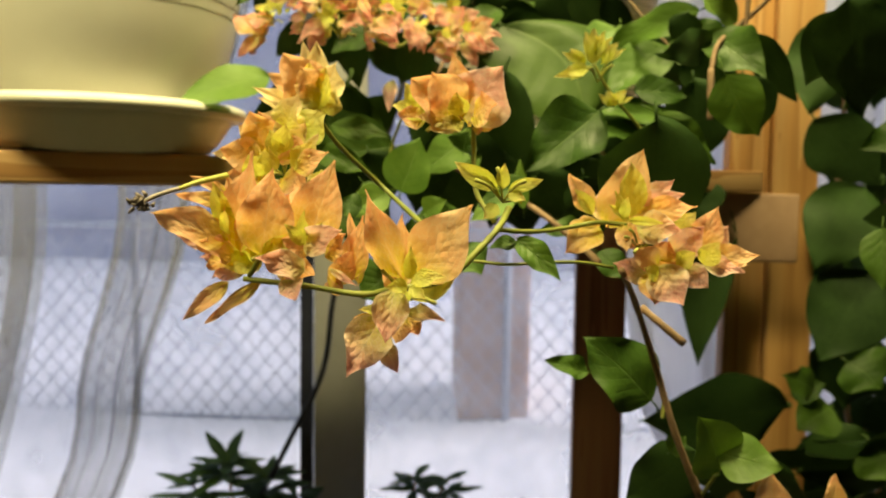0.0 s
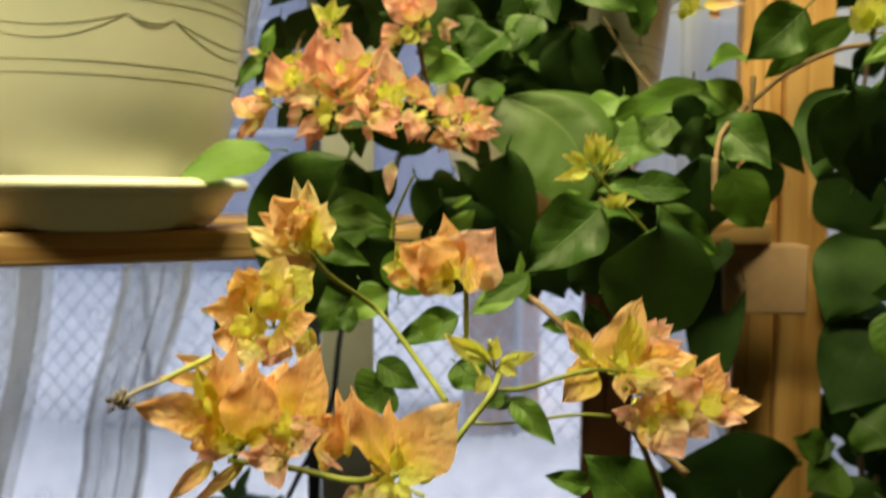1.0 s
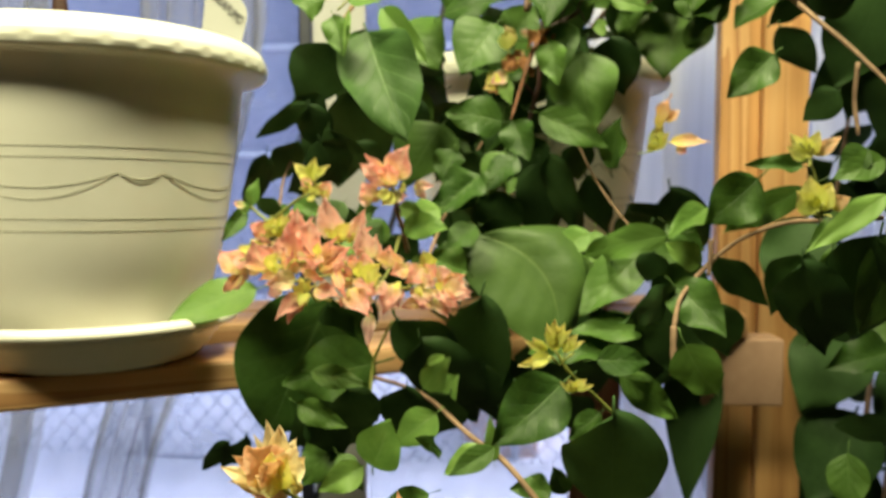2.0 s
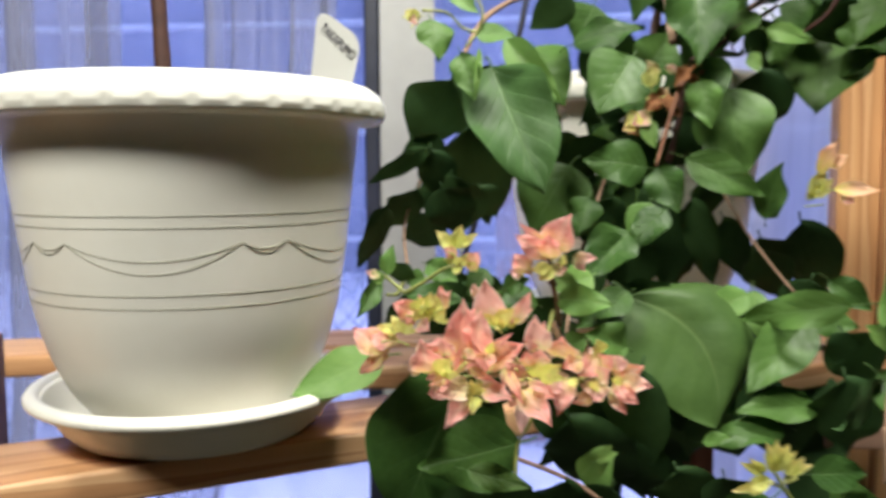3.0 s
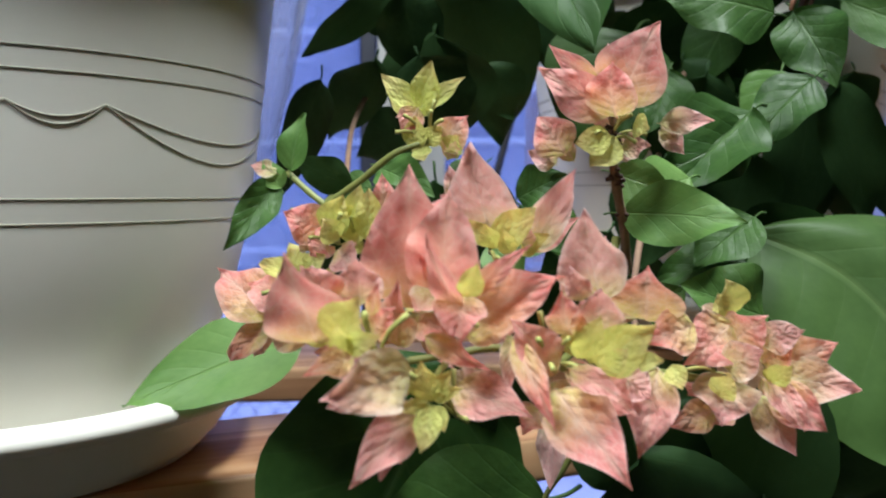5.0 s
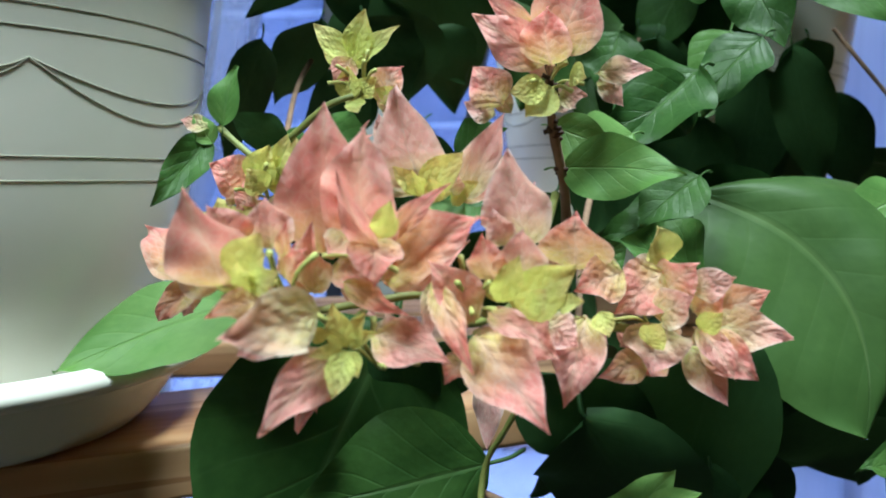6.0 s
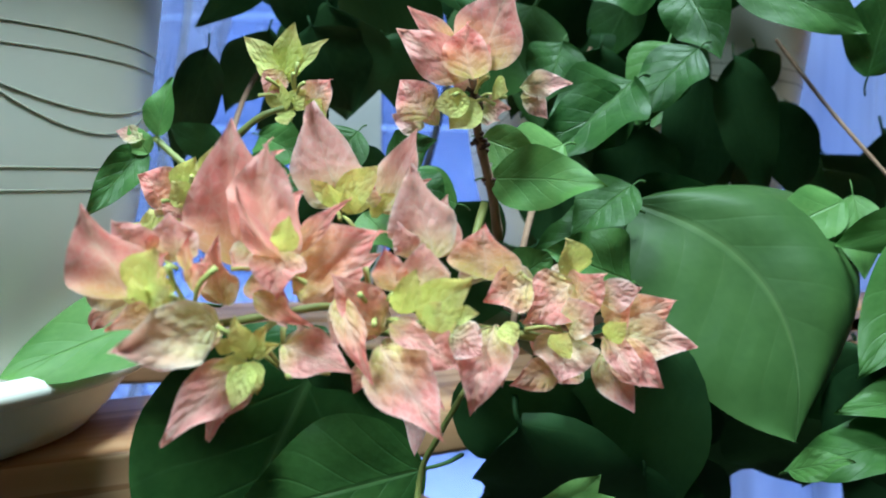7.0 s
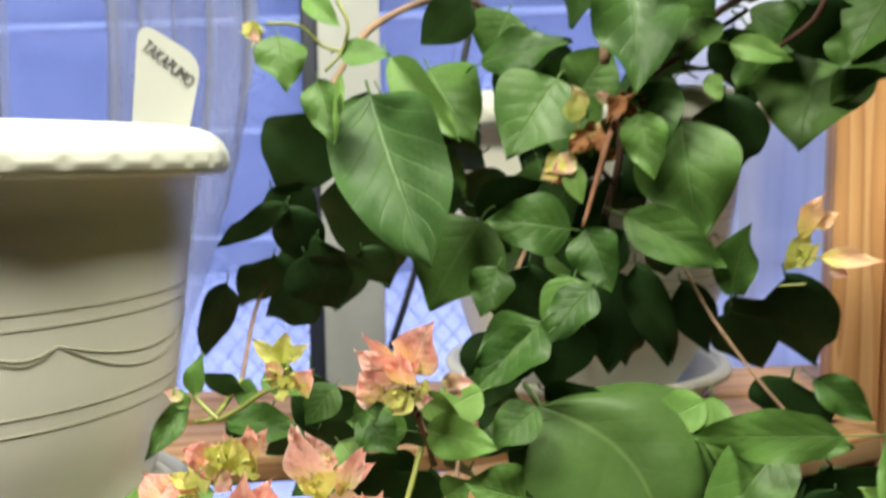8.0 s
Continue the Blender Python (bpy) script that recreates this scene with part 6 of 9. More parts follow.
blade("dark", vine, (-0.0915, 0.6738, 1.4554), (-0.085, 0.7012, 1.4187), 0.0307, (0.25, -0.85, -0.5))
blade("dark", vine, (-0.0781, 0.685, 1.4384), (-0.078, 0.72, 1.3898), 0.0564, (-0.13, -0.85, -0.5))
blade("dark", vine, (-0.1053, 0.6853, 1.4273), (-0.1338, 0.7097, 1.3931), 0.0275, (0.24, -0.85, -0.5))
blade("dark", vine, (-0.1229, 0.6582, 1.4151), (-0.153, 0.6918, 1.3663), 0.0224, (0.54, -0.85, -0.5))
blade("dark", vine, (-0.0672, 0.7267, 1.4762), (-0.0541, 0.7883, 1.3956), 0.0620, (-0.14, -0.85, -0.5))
blade("leaf", vine, (0.0129, 0.73, 1.4446), (-0.0183, 0.715, 1.3906), 0.0648, (-0.15, -0.89, 0.44))
blade("dark", vine, (0.0113, 0.6874, 1.5692), (-0.0198, 0.7076, 1.5487), 0.0300, (-0.08, -0.85, -0.5))
blade("leaf", vine, (0.0138, 0.73, 1.5391), (0.0681, 0.72, 1.5501), 0.0301, (0.1, -0.9, 0.42))
blade("leaf", vine, (0.1541, 0.69, 1.4049), (0.1606, 0.673, 1.4459), 0.0274, (-0.38, -0.78, 0.49))
blade("leaf", vine, (0.0474, 0.62, 1.359), (0.025, 0.61, 1.3413), 0.0242, (-0.03, -0.75, 0.66))
blade("young", vine, (0.1355, 0.66, 1.3527), (0.1031, 0.655, 1.3382), 0.0236, (-0.25, -0.93, 0.27))
blade("young", vine, (0.1387, 0.66, 1.3552), (0.1407, 0.65, 1.3225), 0.0185, (-0.3, -0.77, 0.56))
blade("dark", vine, (0.0509, 0.6573, 1.3575), (0.1028, 0.6677, 1.3424), 0.0273, (-0.19, -0.85, -0.5))
blade("dark", vine, (0.1858, 0.6829, 1.3597), (0.1937, 0.7071, 1.3222), 0.0464, (-0.49, -0.85, -0.5))
blade("leaf", vine, (0.1784, 0.665, 1.3361), (0.21, 0.655, 1.3304), 0.0234, (-0.4, -0.84, 0.36))
blade("leaf", vine, (0.1968, 0.68, 1.3607), (0.2263, 0.675, 1.3386), 0.0209, (-0.45, -0.81, 0.38))
blade("dark", vine, (0.0974, 0.7535, 1.4022), (0.1094, 0.7965, 1.3399), 0.0391, (-0.27, -0.85, -0.5))
blade("dark", vine, (0.1113, 0.7521, 1.406), (0.1403, 0.7979, 1.3399), 0.0327, (-0.55, -0.85, -0.5))
blade("dark", vine, (0.14, 0.7667, 1.4003), (0.1658, 0.8033, 1.3477), 0.0315, (-0.02, -0.85, -0.5))
blade("dark", vine, (0.1951, 0.8606, 1.3777), (0.2418, 0.8894, 1.3366), 0.0452, (-0.4, -0.85, -0.5))
blade("dark", vine, (0.2337, 0.8682, 1.3905), (0.2753, 0.9218, 1.3131), 0.0602, (-0.25, -0.85, -0.5))
blade("dark", vine, (0.1898, 0.8453, 1.3683), (0.2198, 0.8797, 1.3178), 0.0490, (-0.15, -0.85, -0.5))
blade("dark", vine, (-0.0863, 0.7093, 1.4011), (-0.1226, 0.7207, 1.3847), 0.0328, (-0.11, -0.85, -0.5))
blade("dark", vine, (-0.111, 0.7052, 1.4668), (-0.0891, 0.7248, 1.4414), 0.0360, (0.12, -0.85, -0.5))
blade("dark", vine, (-0.0591, 0.7165, 1.428), (-0.045, 0.7335, 1.4047), 0.0329, (-0.04, -0.85, -0.5))
blade("dark", vine, (-0.085, 0.6822, 1.4282), (-0.072, 0.7078, 1.3926), 0.0417, (0.27, -0.85, -0.5))
blade("leaf", vine, (0.1412, 0.72, 1.5607), (0.132, 0.71, 1.5342), 0.0335, (-0.4, -0.8, 0.46))
blade("leaf", vine, (0.1759, 0.73, 1.5224), (0.1616, 0.725, 1.5384), 0.0308, (-0.2, -0.86, 0.47))
blade("dark", vine, (0.1546, 0.7199, 1.5156), (0.173, 0.7551, 1.4729), 0.0458, (-0.44, -0.85, -0.5))
blade("leaf", vine, (0.2219, 0.72, 1.5549), (0.2364, 0.7, 1.5243), 0.0422, (-0.37, -0.91, 0.21))
blade("leaf", vine, (0.0306, 0.74, 1.571), (0.0169, 0.735, 1.5403), 0.0395, (0.23, -0.97, 0.13))
blade("leaf", vine, (-0.0211, 0.76, 1.5406), (0.0091, 0.74, 1.4926), 0.0521, (-0.19, -0.9, 0.39))
blade("dark", vine, (0.0221, 0.7658, 1.5185), (0.0583, 0.7542, 1.5309), 0.0488, (-0.1, -0.85, -0.5))
blade("young", vine, (0.0664, 0.69, 1.4779), (0.0725, 0.685, 1.456), 0.0137, (-0.23, -0.94, 0.24))
blade("young", vine, (0.1426, 0.7, 1.5266), (0.148, 0.695, 1.5113), 0.0117, (-0.44, -0.88, 0.18))
blade("leaf", vine, (0.025, 0.69, 1.4207), (0.0158, 0.68, 1.3931), 0.0267, (-0.14, -0.98, 0.17))
blade("leaf", vine, (0.0717, 0.74, 1.519), (0.0919, 0.74, 1.5489), 0.0393, (0.09, -0.97, 0.22))
# right branch
blade("dark", vine, (0.2461, 0.5072, 1.3416), (0.2792, 0.5568, 1.2802), 0.0474, (-0.43, -0.85, -0.5))
blade("dark", vine, (0.2834, 0.4927, 1.3577), (0.2904, 0.5473, 1.2904), 0.0503, (-0.43, -0.85, -0.5))
blade("leaf", vine, (0.2857, 0.5, 1.3788), (0.2441, 0.495, 1.3516), 0.0196, (-0.36, -0.76, 0.54))
blade("leaf", vine, (0.2488, 0.52, 1.3994), (0.213, 0.515, 1.3999), 0.0113, (-0.42, -0.82, 0.38))
blade("leaf", vine, (0.2879, 0.5, 1.4027), (0.2569, 0.495, 1.3906), 0.0182, (-0.48, -0.87, 0.11))
blade("young", vine, (0.1959, 0.55, 1.3365), (0.1717, 0.545, 1.3515), 0.0197, (-0.3, -0.82, 0.49))
blade("dark", vine, (0.1275, 0.4323, 1.2667), (0.1336, 0.4827, 1.1929), 0.0576, (-0.1, -0.85, -0.5))
# the leafy shoot beside the post
blade("leaf", vine, (0.174, 0.4857, 1.2957), (0.1964, 0.4992, 1.2626), 0.0316, (-0.5, -0.8, 0.15))
blade("leaf", vine, (0.1762, 0.536, 1.326), (0.2031, 0.5079, 1.2963), 0.0313, (0.1, -0.97, -0.05))
blade("dark", vine, (0.2163, 0.5995, 1.3399), (0.2698, 0.6555, 1.2978), 0.0249, (-0.1, -0.9, -0.3))
blade("leaf", vine, (0.1231, 0.4796, 1.2864), (0.1548, 0.4896, 1.2839), 0.0196, (-0.1, -0.8, 0.35))
blade("leaf", vine, (0.1389, 0.4981, 1.275), (0.1753, 0.5049, 1.2464), 0.0203, (0, -0.95, 0.12))
blade("leaf", vine, (0.1039, 0.4759, 1.2741), (0.0629, 0.4611, 1.24), 0.0384, (0.05, -0.85, 0.35))
blade("leaf", vine, (0.1711, 0.6430, 1.3372), (0.1220, 0.6043, 1.2946), 0.0380, (-0.1, -0.80, 0.45))
blade("leaf", vine, (0.1842, 0.5998, 1.3544), (0.1276, 0.6525, 1.3353), 0.0259, (-0.2, -0.9, 0.25))
blade("dark", vine, (0.1757, 0.5331, 1.32), (0.1375, 0.4865, 1.3074), 0.0225, (-0.1, -0.9, -0.2))
blade("leaf", vine, (0.228, 0.5384, 1.3925), (0.1969, 0.5451, 1.3637), 0.0343, (-0.1, -0.97, -0.02))
blade("leaf", vine, (0.2093, 0.5926, 1.3738), (0.1675, 0.5139, 1.3547), 0.0190, (-0.2, -0.9, 0.2))
blade("leaf", vine, (0.2566, 0.536, 1.3866), (0.2184, 0.5858, 1.3571), 0.0199, (-0.2, -0.95, 0.08))
blade("dark", vine, (0.1682, 0.56, 1.3445), (0.1648, 0.57, 1.3237), 0.0226, (0, -0.9, -0.3))
blade("dark", vine, (0.1818, 0.6, 1.3071), (0.1969, 0.63, 1.2487), 0.0493, (-0.1, -0.85, -0.45))
blade("dark", vine, (0.1386, 0.62, 1.2994), (0.1661, 0.66, 1.2305), 0.0559, (-0.1, -0.85, -0.45))
blade("dark", vine, (0.2104, 0.58, 1.3065), (0.2278, 0.6, 1.2696), 0.0353, (-0.1, -0.85, -0.45))
blade("dark", vine, (0.1869, 0.62, 1.333), (0.2145, 0.64, 1.2948), 0.0419, (0.1, -0.85, -0.45))
blade("dark", vine, (0.2624, 0.55, 1.3449), (0.2511, 0.58, 1.3012), 0.0354, (-0.3, -0.9, -0.1))
blade("leaf", vine, (0.2716, 0.53, 1.3489), (0.2662, 0.56, 1.2823), 0.0377, (0.25, -0.95, -0.12))
blade("leaf", vine, (0.2938, 0.5, 1.3591), (0.2852, 0.52, 1.2976), 0.0334, (0.1, -0.95, -0.05))
blade("young", vine, (0.2811, 0.48, 1.3822), (0.2353, 0.47, 1.35), 0.0155, (-0.1, -0.85, 0.3))
blade("leaf", vine, (0.2577, 0.54, 1.4038), (0.22, 0.54, 1.4011), 0.0092, (-0.1, -0.85, 0.1))
blade("dark", vine, (0.2798, 0.55, 1.448), (0.2613, 0.56, 1.4304), 0.0223, (-0.1, -0.9, -0.2))
blade("leaf", vine, (0.2422, 0.56, 1.4736), (0.2128, 0.56, 1.4452), 0.0292, (-0.1, -0.9, 0.25))
blade("leaf", vine, (0.2778, 0.5, 1.4091), (0.2626, 0.5, 1.3947), 0.0179, (-0.1, -0.9, 0.25))
blade("leaf", vine, (0.1478, 0.6100, 1.2703), (0.0934, 0.5900, 1.2649), 0.0240, (-0.1, -0.7, 0.7))
blade("leaf", vine, (0.1563, 0.6300, 1.2843), (0.1267, 0.6200, 1.2830), 0.0160, (-0.1, -0.7, 0.6))
blade("leaf", vine, (0.1713, 0.6200, 1.2833), (0.1137, 0.6000, 1.2837), 0.0260, (-0.1, -0.7, 0.6))
# leaves between the low sprays and the shelf
blade("leaf", vine, (-0.0242, 0.4600, 1.2330), (-0.0086, 0.4550, 1.2141), 0.0146, (0.0, -0.85, 0.4))
blade("leaf", vine, (0.0298, 0.4400, 1.2187), (-0.0021, 0.4350, 1.2048), 0.0179, (0.0, -0.85, 0.4))
blade("leaf", vine, (0.0646, 0.4700, 1.2360), (0.0386, 0.4650, 1.2207), 0.0147, (0.0, -0.85, 0.4))
blade("leaf", vine, (-0.0542, 0.5200, 1.2683), (-0.0162, 0.5150, 1.2607), 0.0157, (0.0, -0.85, 0.4))
blade("leaf", vine, (-0.0583, 0.5000, 1.2522), (-0.0255, 0.4950, 1.2391), 0.0165, (0, -0.95, 0.1))
blade("leaf", vine, (-0.0090, 0.4200, 1.1983), (0.0124, 0.4150, 1.1865), 0.0150, (0, -0.9, 0.2))
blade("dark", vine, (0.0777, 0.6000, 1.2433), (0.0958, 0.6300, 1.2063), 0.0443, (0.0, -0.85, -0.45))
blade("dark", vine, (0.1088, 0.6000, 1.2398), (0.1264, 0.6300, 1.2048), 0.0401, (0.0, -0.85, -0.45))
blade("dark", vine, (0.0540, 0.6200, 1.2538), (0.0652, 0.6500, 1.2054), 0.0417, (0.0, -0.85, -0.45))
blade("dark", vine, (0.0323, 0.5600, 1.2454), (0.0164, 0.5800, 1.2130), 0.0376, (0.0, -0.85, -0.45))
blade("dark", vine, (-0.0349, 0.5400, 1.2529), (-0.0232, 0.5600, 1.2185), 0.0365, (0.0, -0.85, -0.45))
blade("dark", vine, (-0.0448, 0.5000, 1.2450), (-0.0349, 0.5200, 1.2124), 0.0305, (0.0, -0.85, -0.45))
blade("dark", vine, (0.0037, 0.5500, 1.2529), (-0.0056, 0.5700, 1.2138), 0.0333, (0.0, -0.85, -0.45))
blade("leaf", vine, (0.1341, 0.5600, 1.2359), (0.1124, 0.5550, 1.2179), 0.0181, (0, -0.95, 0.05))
# dark leaves hanging before the rear pot, shade put into their colour
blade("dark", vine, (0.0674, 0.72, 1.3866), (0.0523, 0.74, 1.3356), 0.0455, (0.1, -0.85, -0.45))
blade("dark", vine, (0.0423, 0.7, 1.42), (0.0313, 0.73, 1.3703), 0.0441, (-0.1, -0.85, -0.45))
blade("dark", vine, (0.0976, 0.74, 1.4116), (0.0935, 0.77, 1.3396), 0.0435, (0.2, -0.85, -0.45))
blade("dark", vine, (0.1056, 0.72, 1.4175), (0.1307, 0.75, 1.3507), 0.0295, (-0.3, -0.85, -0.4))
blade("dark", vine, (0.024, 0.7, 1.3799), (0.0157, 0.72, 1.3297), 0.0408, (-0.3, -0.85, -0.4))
blade("young", vine, (0.0131, 0.57, 1.2473), (0.0325, 0.565, 1.2714), 0.0178, (0.14, -0.96, 0.24))
blade("young", vine, (-0.0032, 0.455, 1.2281), (0.0076, 0.45, 1.2575), 0.0300, (-0.19, -0.93, 0.32))
blade("young", vine, (0.0313, 0.465, 1.257), (0.0082, 0.46, 1.2381), 0.0219, (0.08, -0.97, 0.24))
blade("young", vine, (-0.009, 0.455, 1.2286), (-0.0336, 0.45, 1.2151), 0.0177, (0.23, -0.92, 0.3))
blade("young", vine, (0.0589, 0.5, 1.2274), (0.0329, 0.495, 1.211), 0.0178, (-0.26, -0.89, 0.37))
blade("leaf", vine, (0.0986, 0.49, 1.2054), (0.0734, 0.485, 1.2074), 0.0181, (0.08, -0.72, 0.69))
blade("leaf", vine, (0.1069, 0.49, 1.2039), (0.0992, 0.488, 1.2208), 0.0139, (-0.29, -0.86, 0.43))
blade("young", vine, (0.0641, 0.5, 1.2192), (0.0614, 0.498, 1.2486), 0.0093, (-0.14, -0.89, 0.42))
blade("leaf", vine, (0.1057, 0.48, 1.1956), (0.1249, 0.475, 1.1811), 0.0170, (0, -0.9, 0.43))
blade("dark", vine, (-0.0287, 0.5697, 1.2383), (-0.0921, 0.6003, 1.1922), 0.0507, (0.09, -0.85, -0.5))
blade("dark", vine, (-0.0108, 0.607, 1.291), (0.0385, 0.643, 1.2432), 0.0489, (-0.08, -0.85, -0.5))
blade("dark", vine, (0.0518, 0.5906, 1.309), (0.0448, 0.6694, 1.2012), 0.0536, (-0.27, -0.85, -0.5))
blade("dark", vine, (-0.1187, 0.549, 1.2128), (-0.1446, 0.566, 1.1867), 0.0155, (0.17, -0.85, -0.5))
blade("dark", vine, (-0.1072, 0.5478, 1.2165), (-0.1308, 0.5672, 1.1868), 0.0183, (0.45, -0.85, -0.5))
blade("leaf", vine, (0.031, 0.4, 1.2027), (0.0426, 0.395, 1.1901), 0.0202, (0.24, -0.87, 0.43))
blade("leaf", vine, (-0.0035, 0.42, 1.189), (-0.0174, 0.415, 1.1754), 0.0275, (0.23, -0.9, 0.38))
blade("leaf", vine, (-0.0355, 0.52, 1.2239), (-0.0601, 0.515, 1.1952), 0.0300, (0.09, -0.81, 0.58))
c = flower_cluster((0.1006, 0.4506, 1.2905))  # bud sprig
blade("lime", c, (0.0977, 0.452, 1.2964), (0.0972, 0.448, 1.3147), 0.0079, (-0.11, -0.92, 0.38))
blade("lime", c, (0.0977, 0.452, 1.2964), (0.0929, 0.448, 1.3128), 0.0057, (-0.28, -0.95, 0.14))
blade("lime", c, (0.0977, 0.452, 1.2964), (0.1011, 0.448, 1.3111), 0.0057, (0.11, -0.84, 0.53))
blade("lime", c, (0.0949, 0.45, 1.2941), (0.0815, 0.446, 1.2906), 0.0079, (-0.08, -0.99, 0.12))
blade("lime", c, (0.0949, 0.45, 1.2941), (0.0771, 0.446, 1.2887), 0.0057, (0.04, -1, 0.07))
blade("lime", c, (0.0949, 0.45, 1.2941), (0.0854, 0.446, 1.287), 0.0057, (-0.25, -0.91, 0.34))
blade("lime", c, (0.1021, 0.45, 1.2966), (0.1098, 0.446, 1.3067), 0.0063, (0.03, -0.92, 0.38))
blade("lime", c, (0.1021, 0.45, 1.2966), (0.1055, 0.446, 1.3049), 0.0044, (-0.27, -0.83, 0.49))
blade("lime", c, (0.1021, 0.45, 1.2966), (0.1136, 0.446, 1.3032), 0.0044, (-0.14, -0.95, 0.28))
blade("lime", c, (0.0931, 0.452, 1.2963), (0.0853, 0.449, 1.3038), 0.0067, (-0.38, -0.87, 0.32))
blade("lime", c, (0.0931, 0.452, 1.2963), (0.081, 0.449, 1.3019), 0.0048, (-0.29, -0.94, 0.19))
blade("lime", c, (0.0931, 0.452, 1.2963), (0.0892, 0.449, 1.3002), 0.0048, (-0.35, -0.91, 0.21))
blade("lime", c, (0.099, 0.45, 1.3002), (0.1026, 0.447, 1.3126), 0.0060, (-0.2, -0.94, 0.26))
blade("lime", c, (0.099, 0.45, 1.3002), (0.0983, 0.447, 1.3108), 0.0041, (0.1, -0.83, 0.55))
blade("lime", c, (0.099, 0.45, 1.3002), (0.1065, 0.447, 1.3091), 0.0041, (-0.07, -0.94, 0.34))
blade("lime", c, (0.1085, 0.45, 1.2758), (0.1147, 0.447, 1.2824), 0.0060, (-0.02, -0.93, 0.36))
blade("lime", c, (0.1085, 0.45, 1.2758), (0.1105, 0.447, 1.2806), 0.0041, (-0.09, -0.97, 0.23))
blade("lime", c, (0.1085, 0.45, 1.2758), (0.1186, 0.447, 1.2789), 0.0041, (-0.33, -0.92, 0.21))
blade("lime", c, (0.1085, 0.45, 1.2743), (0.1045, 0.447, 1.2823), 0.0060, (-0.15, -0.86, 0.49))
blade("lime", c, (0.1085, 0.45, 1.2743), (0.1002, 0.447, 1.2804), 0.0041, (-0.35, -0.89, 0.28))
blade("lime", c, (0.1085, 0.45, 1.2743), (0.1084, 0.447, 1.2787), 0.0041, (-0.05, -0.92, 0.38))
c = flower_cluster((0.1938, 0.6906, 1.4263))  # side cluster
blade("orange", c, (0.1903, 0.69, 1.4362), (0.199, 0.674, 1.4628), 0.0126, (-0.33, -0.76, 0.57))
blade("orange", c, (0.1994, 0.685, 1.4259), (0.2294, 0.674, 1.4249), 0.0119, (-0.34, -0.79, 0.5))
blade("orange", c, (0.1959, 0.685, 1.4427), (0.2071, 0.68, 1.4506), 0.0094, (-0.29, -0.92, 0.26))
blade("lime", c, (0.1882, 0.697, 1.4198), (0.1936, 0.685, 1.4427), 0.0116, (-0.12, -0.87, 0.47))
blade("lime", c, (0.1892, 0.695, 1.42), (0.1991, 0.685, 1.4335), 0.0103, (-0.34, -0.94, 0.05))
blade("lime", c, (0.1883, 0.697, 1.4182), (0.1831, 0.69, 1.4253), 0.0072, (-0.34, -0.88, 0.33))
blade("pale", c, (0.2053, 0.685, 1.4212), (0.2126, 0.68, 1.4152), 0.0085, (-0.23, -0.84, 0.49))
c = flower_cluster((0.2462, 0.5, 1.4041))  # spiky cluster
blade("lime", c, (0.2463, 0.5, 1.4041), (0.2331, 0.497, 1.4176), 0.0088, (-0.37, -0.91, 0.17))
blade("lime", c, (0.2463, 0.5, 1.4041), (0.2501, 0.497, 1.4191), 0.0088, (-0.44, -0.9, 0.04))
blade("orange", c, (0.2478, 0.5, 1.4054), (0.2627, 0.497, 1.4158), 0.0088, (-0.19, -0.98, -0))
blade("lime", c, (0.2438, 0.5, 1.4028), (0.2318, 0.497, 1.4099), 0.0081, (-0.5, -0.81, 0.32))
blade("lime", c, (0.2469, 0.5, 1.4041), (0.2417, 0.497, 1.4172), 0.0074, (-0.56, -0.79, 0.24))
c = flower_cluster((0.252, 0.4975, 1.3729))  # lime cluster
blade("lime", c, (0.2498, 0.498, 1.3715), (0.2446, 0.494, 1.3931), 0.0155, (-0.44, -0.89, 0.15))
blade("lime", c, (0.251, 0.497, 1.3728), (0.2562, 0.493, 1.3891), 0.0148, (-0.31, -0.88, 0.36))
blade("lime", c, (0.2495, 0.497, 1.3721), (0.2367, 0.493, 1.3843), 0.0135, (-0.42, -0.89, 0.16))
blade("orange", c, (0.2576, 0.498, 1.3751), (0.2675, 0.494, 1.3809), 0.0101, (-0.21, -0.98, 0.04))
c = flower_cluster((-0.0159, 0.2467, 1.2113))  # front left cluster
blade("orange", c, (-0.0317, 0.2500, 1.2142), (-0.0473, 0.2320, 1.2233), 0.0126, (0.09, -0.85, 0.42))
blade("orange", c, (-0.0304, 0.2520, 1.2101), (-0.0373, 0.2400, 1.2145), 0.0093, (0.27, -0.85, 0.47))
blade("orange", c, (-0.0278, 0.2520, 1.2109), (-0.0219, 0.2460, 1.2414), 0.0144, (-0.23, -0.91, 0.48))
blade("orange", c, (-0.0186, 0.2440, 1.2103), (-0.0137, 0.2380, 1.2365), 0.0170, (0.11, -0.82, 0.15))
blade("orange", c, (-0.0070, 0.2520, 1.2145), (0.0025, 0.2460, 1.2390), 0.0161, (0.01, -0.95, 0.32))
blade("orange", c, (-0.0149, 0.2600, 1.2112), (-0.0102, 0.2580, 1.2319), 0.0159, (0.07, -1.0, 0.19))
blade("lime", c, (-0.0037, 0.2340, 1.2151), (-0.0081, 0.2280, 1.2210), 0.0039, (-0.1, -0.82, 0.41))
blade("lime", c, (-0.0045, 0.2360, 1.2152), (-0.0035, 0.2320, 1.2246), 0.0041, (-0.16, -0.84, 0.16))
blade("lime", c, (-0.0034, 0.2360, 1.2149), (0.0019, 0.2320, 1.2215), 0.0039, (0.09, -0.97, 0.1))
blade("pale", c, (-0.0045, 0.2360, 1.2140), (0.0081, 0.2280, 1.2198), 0.0086, (0.23, -0.96, 0.19))
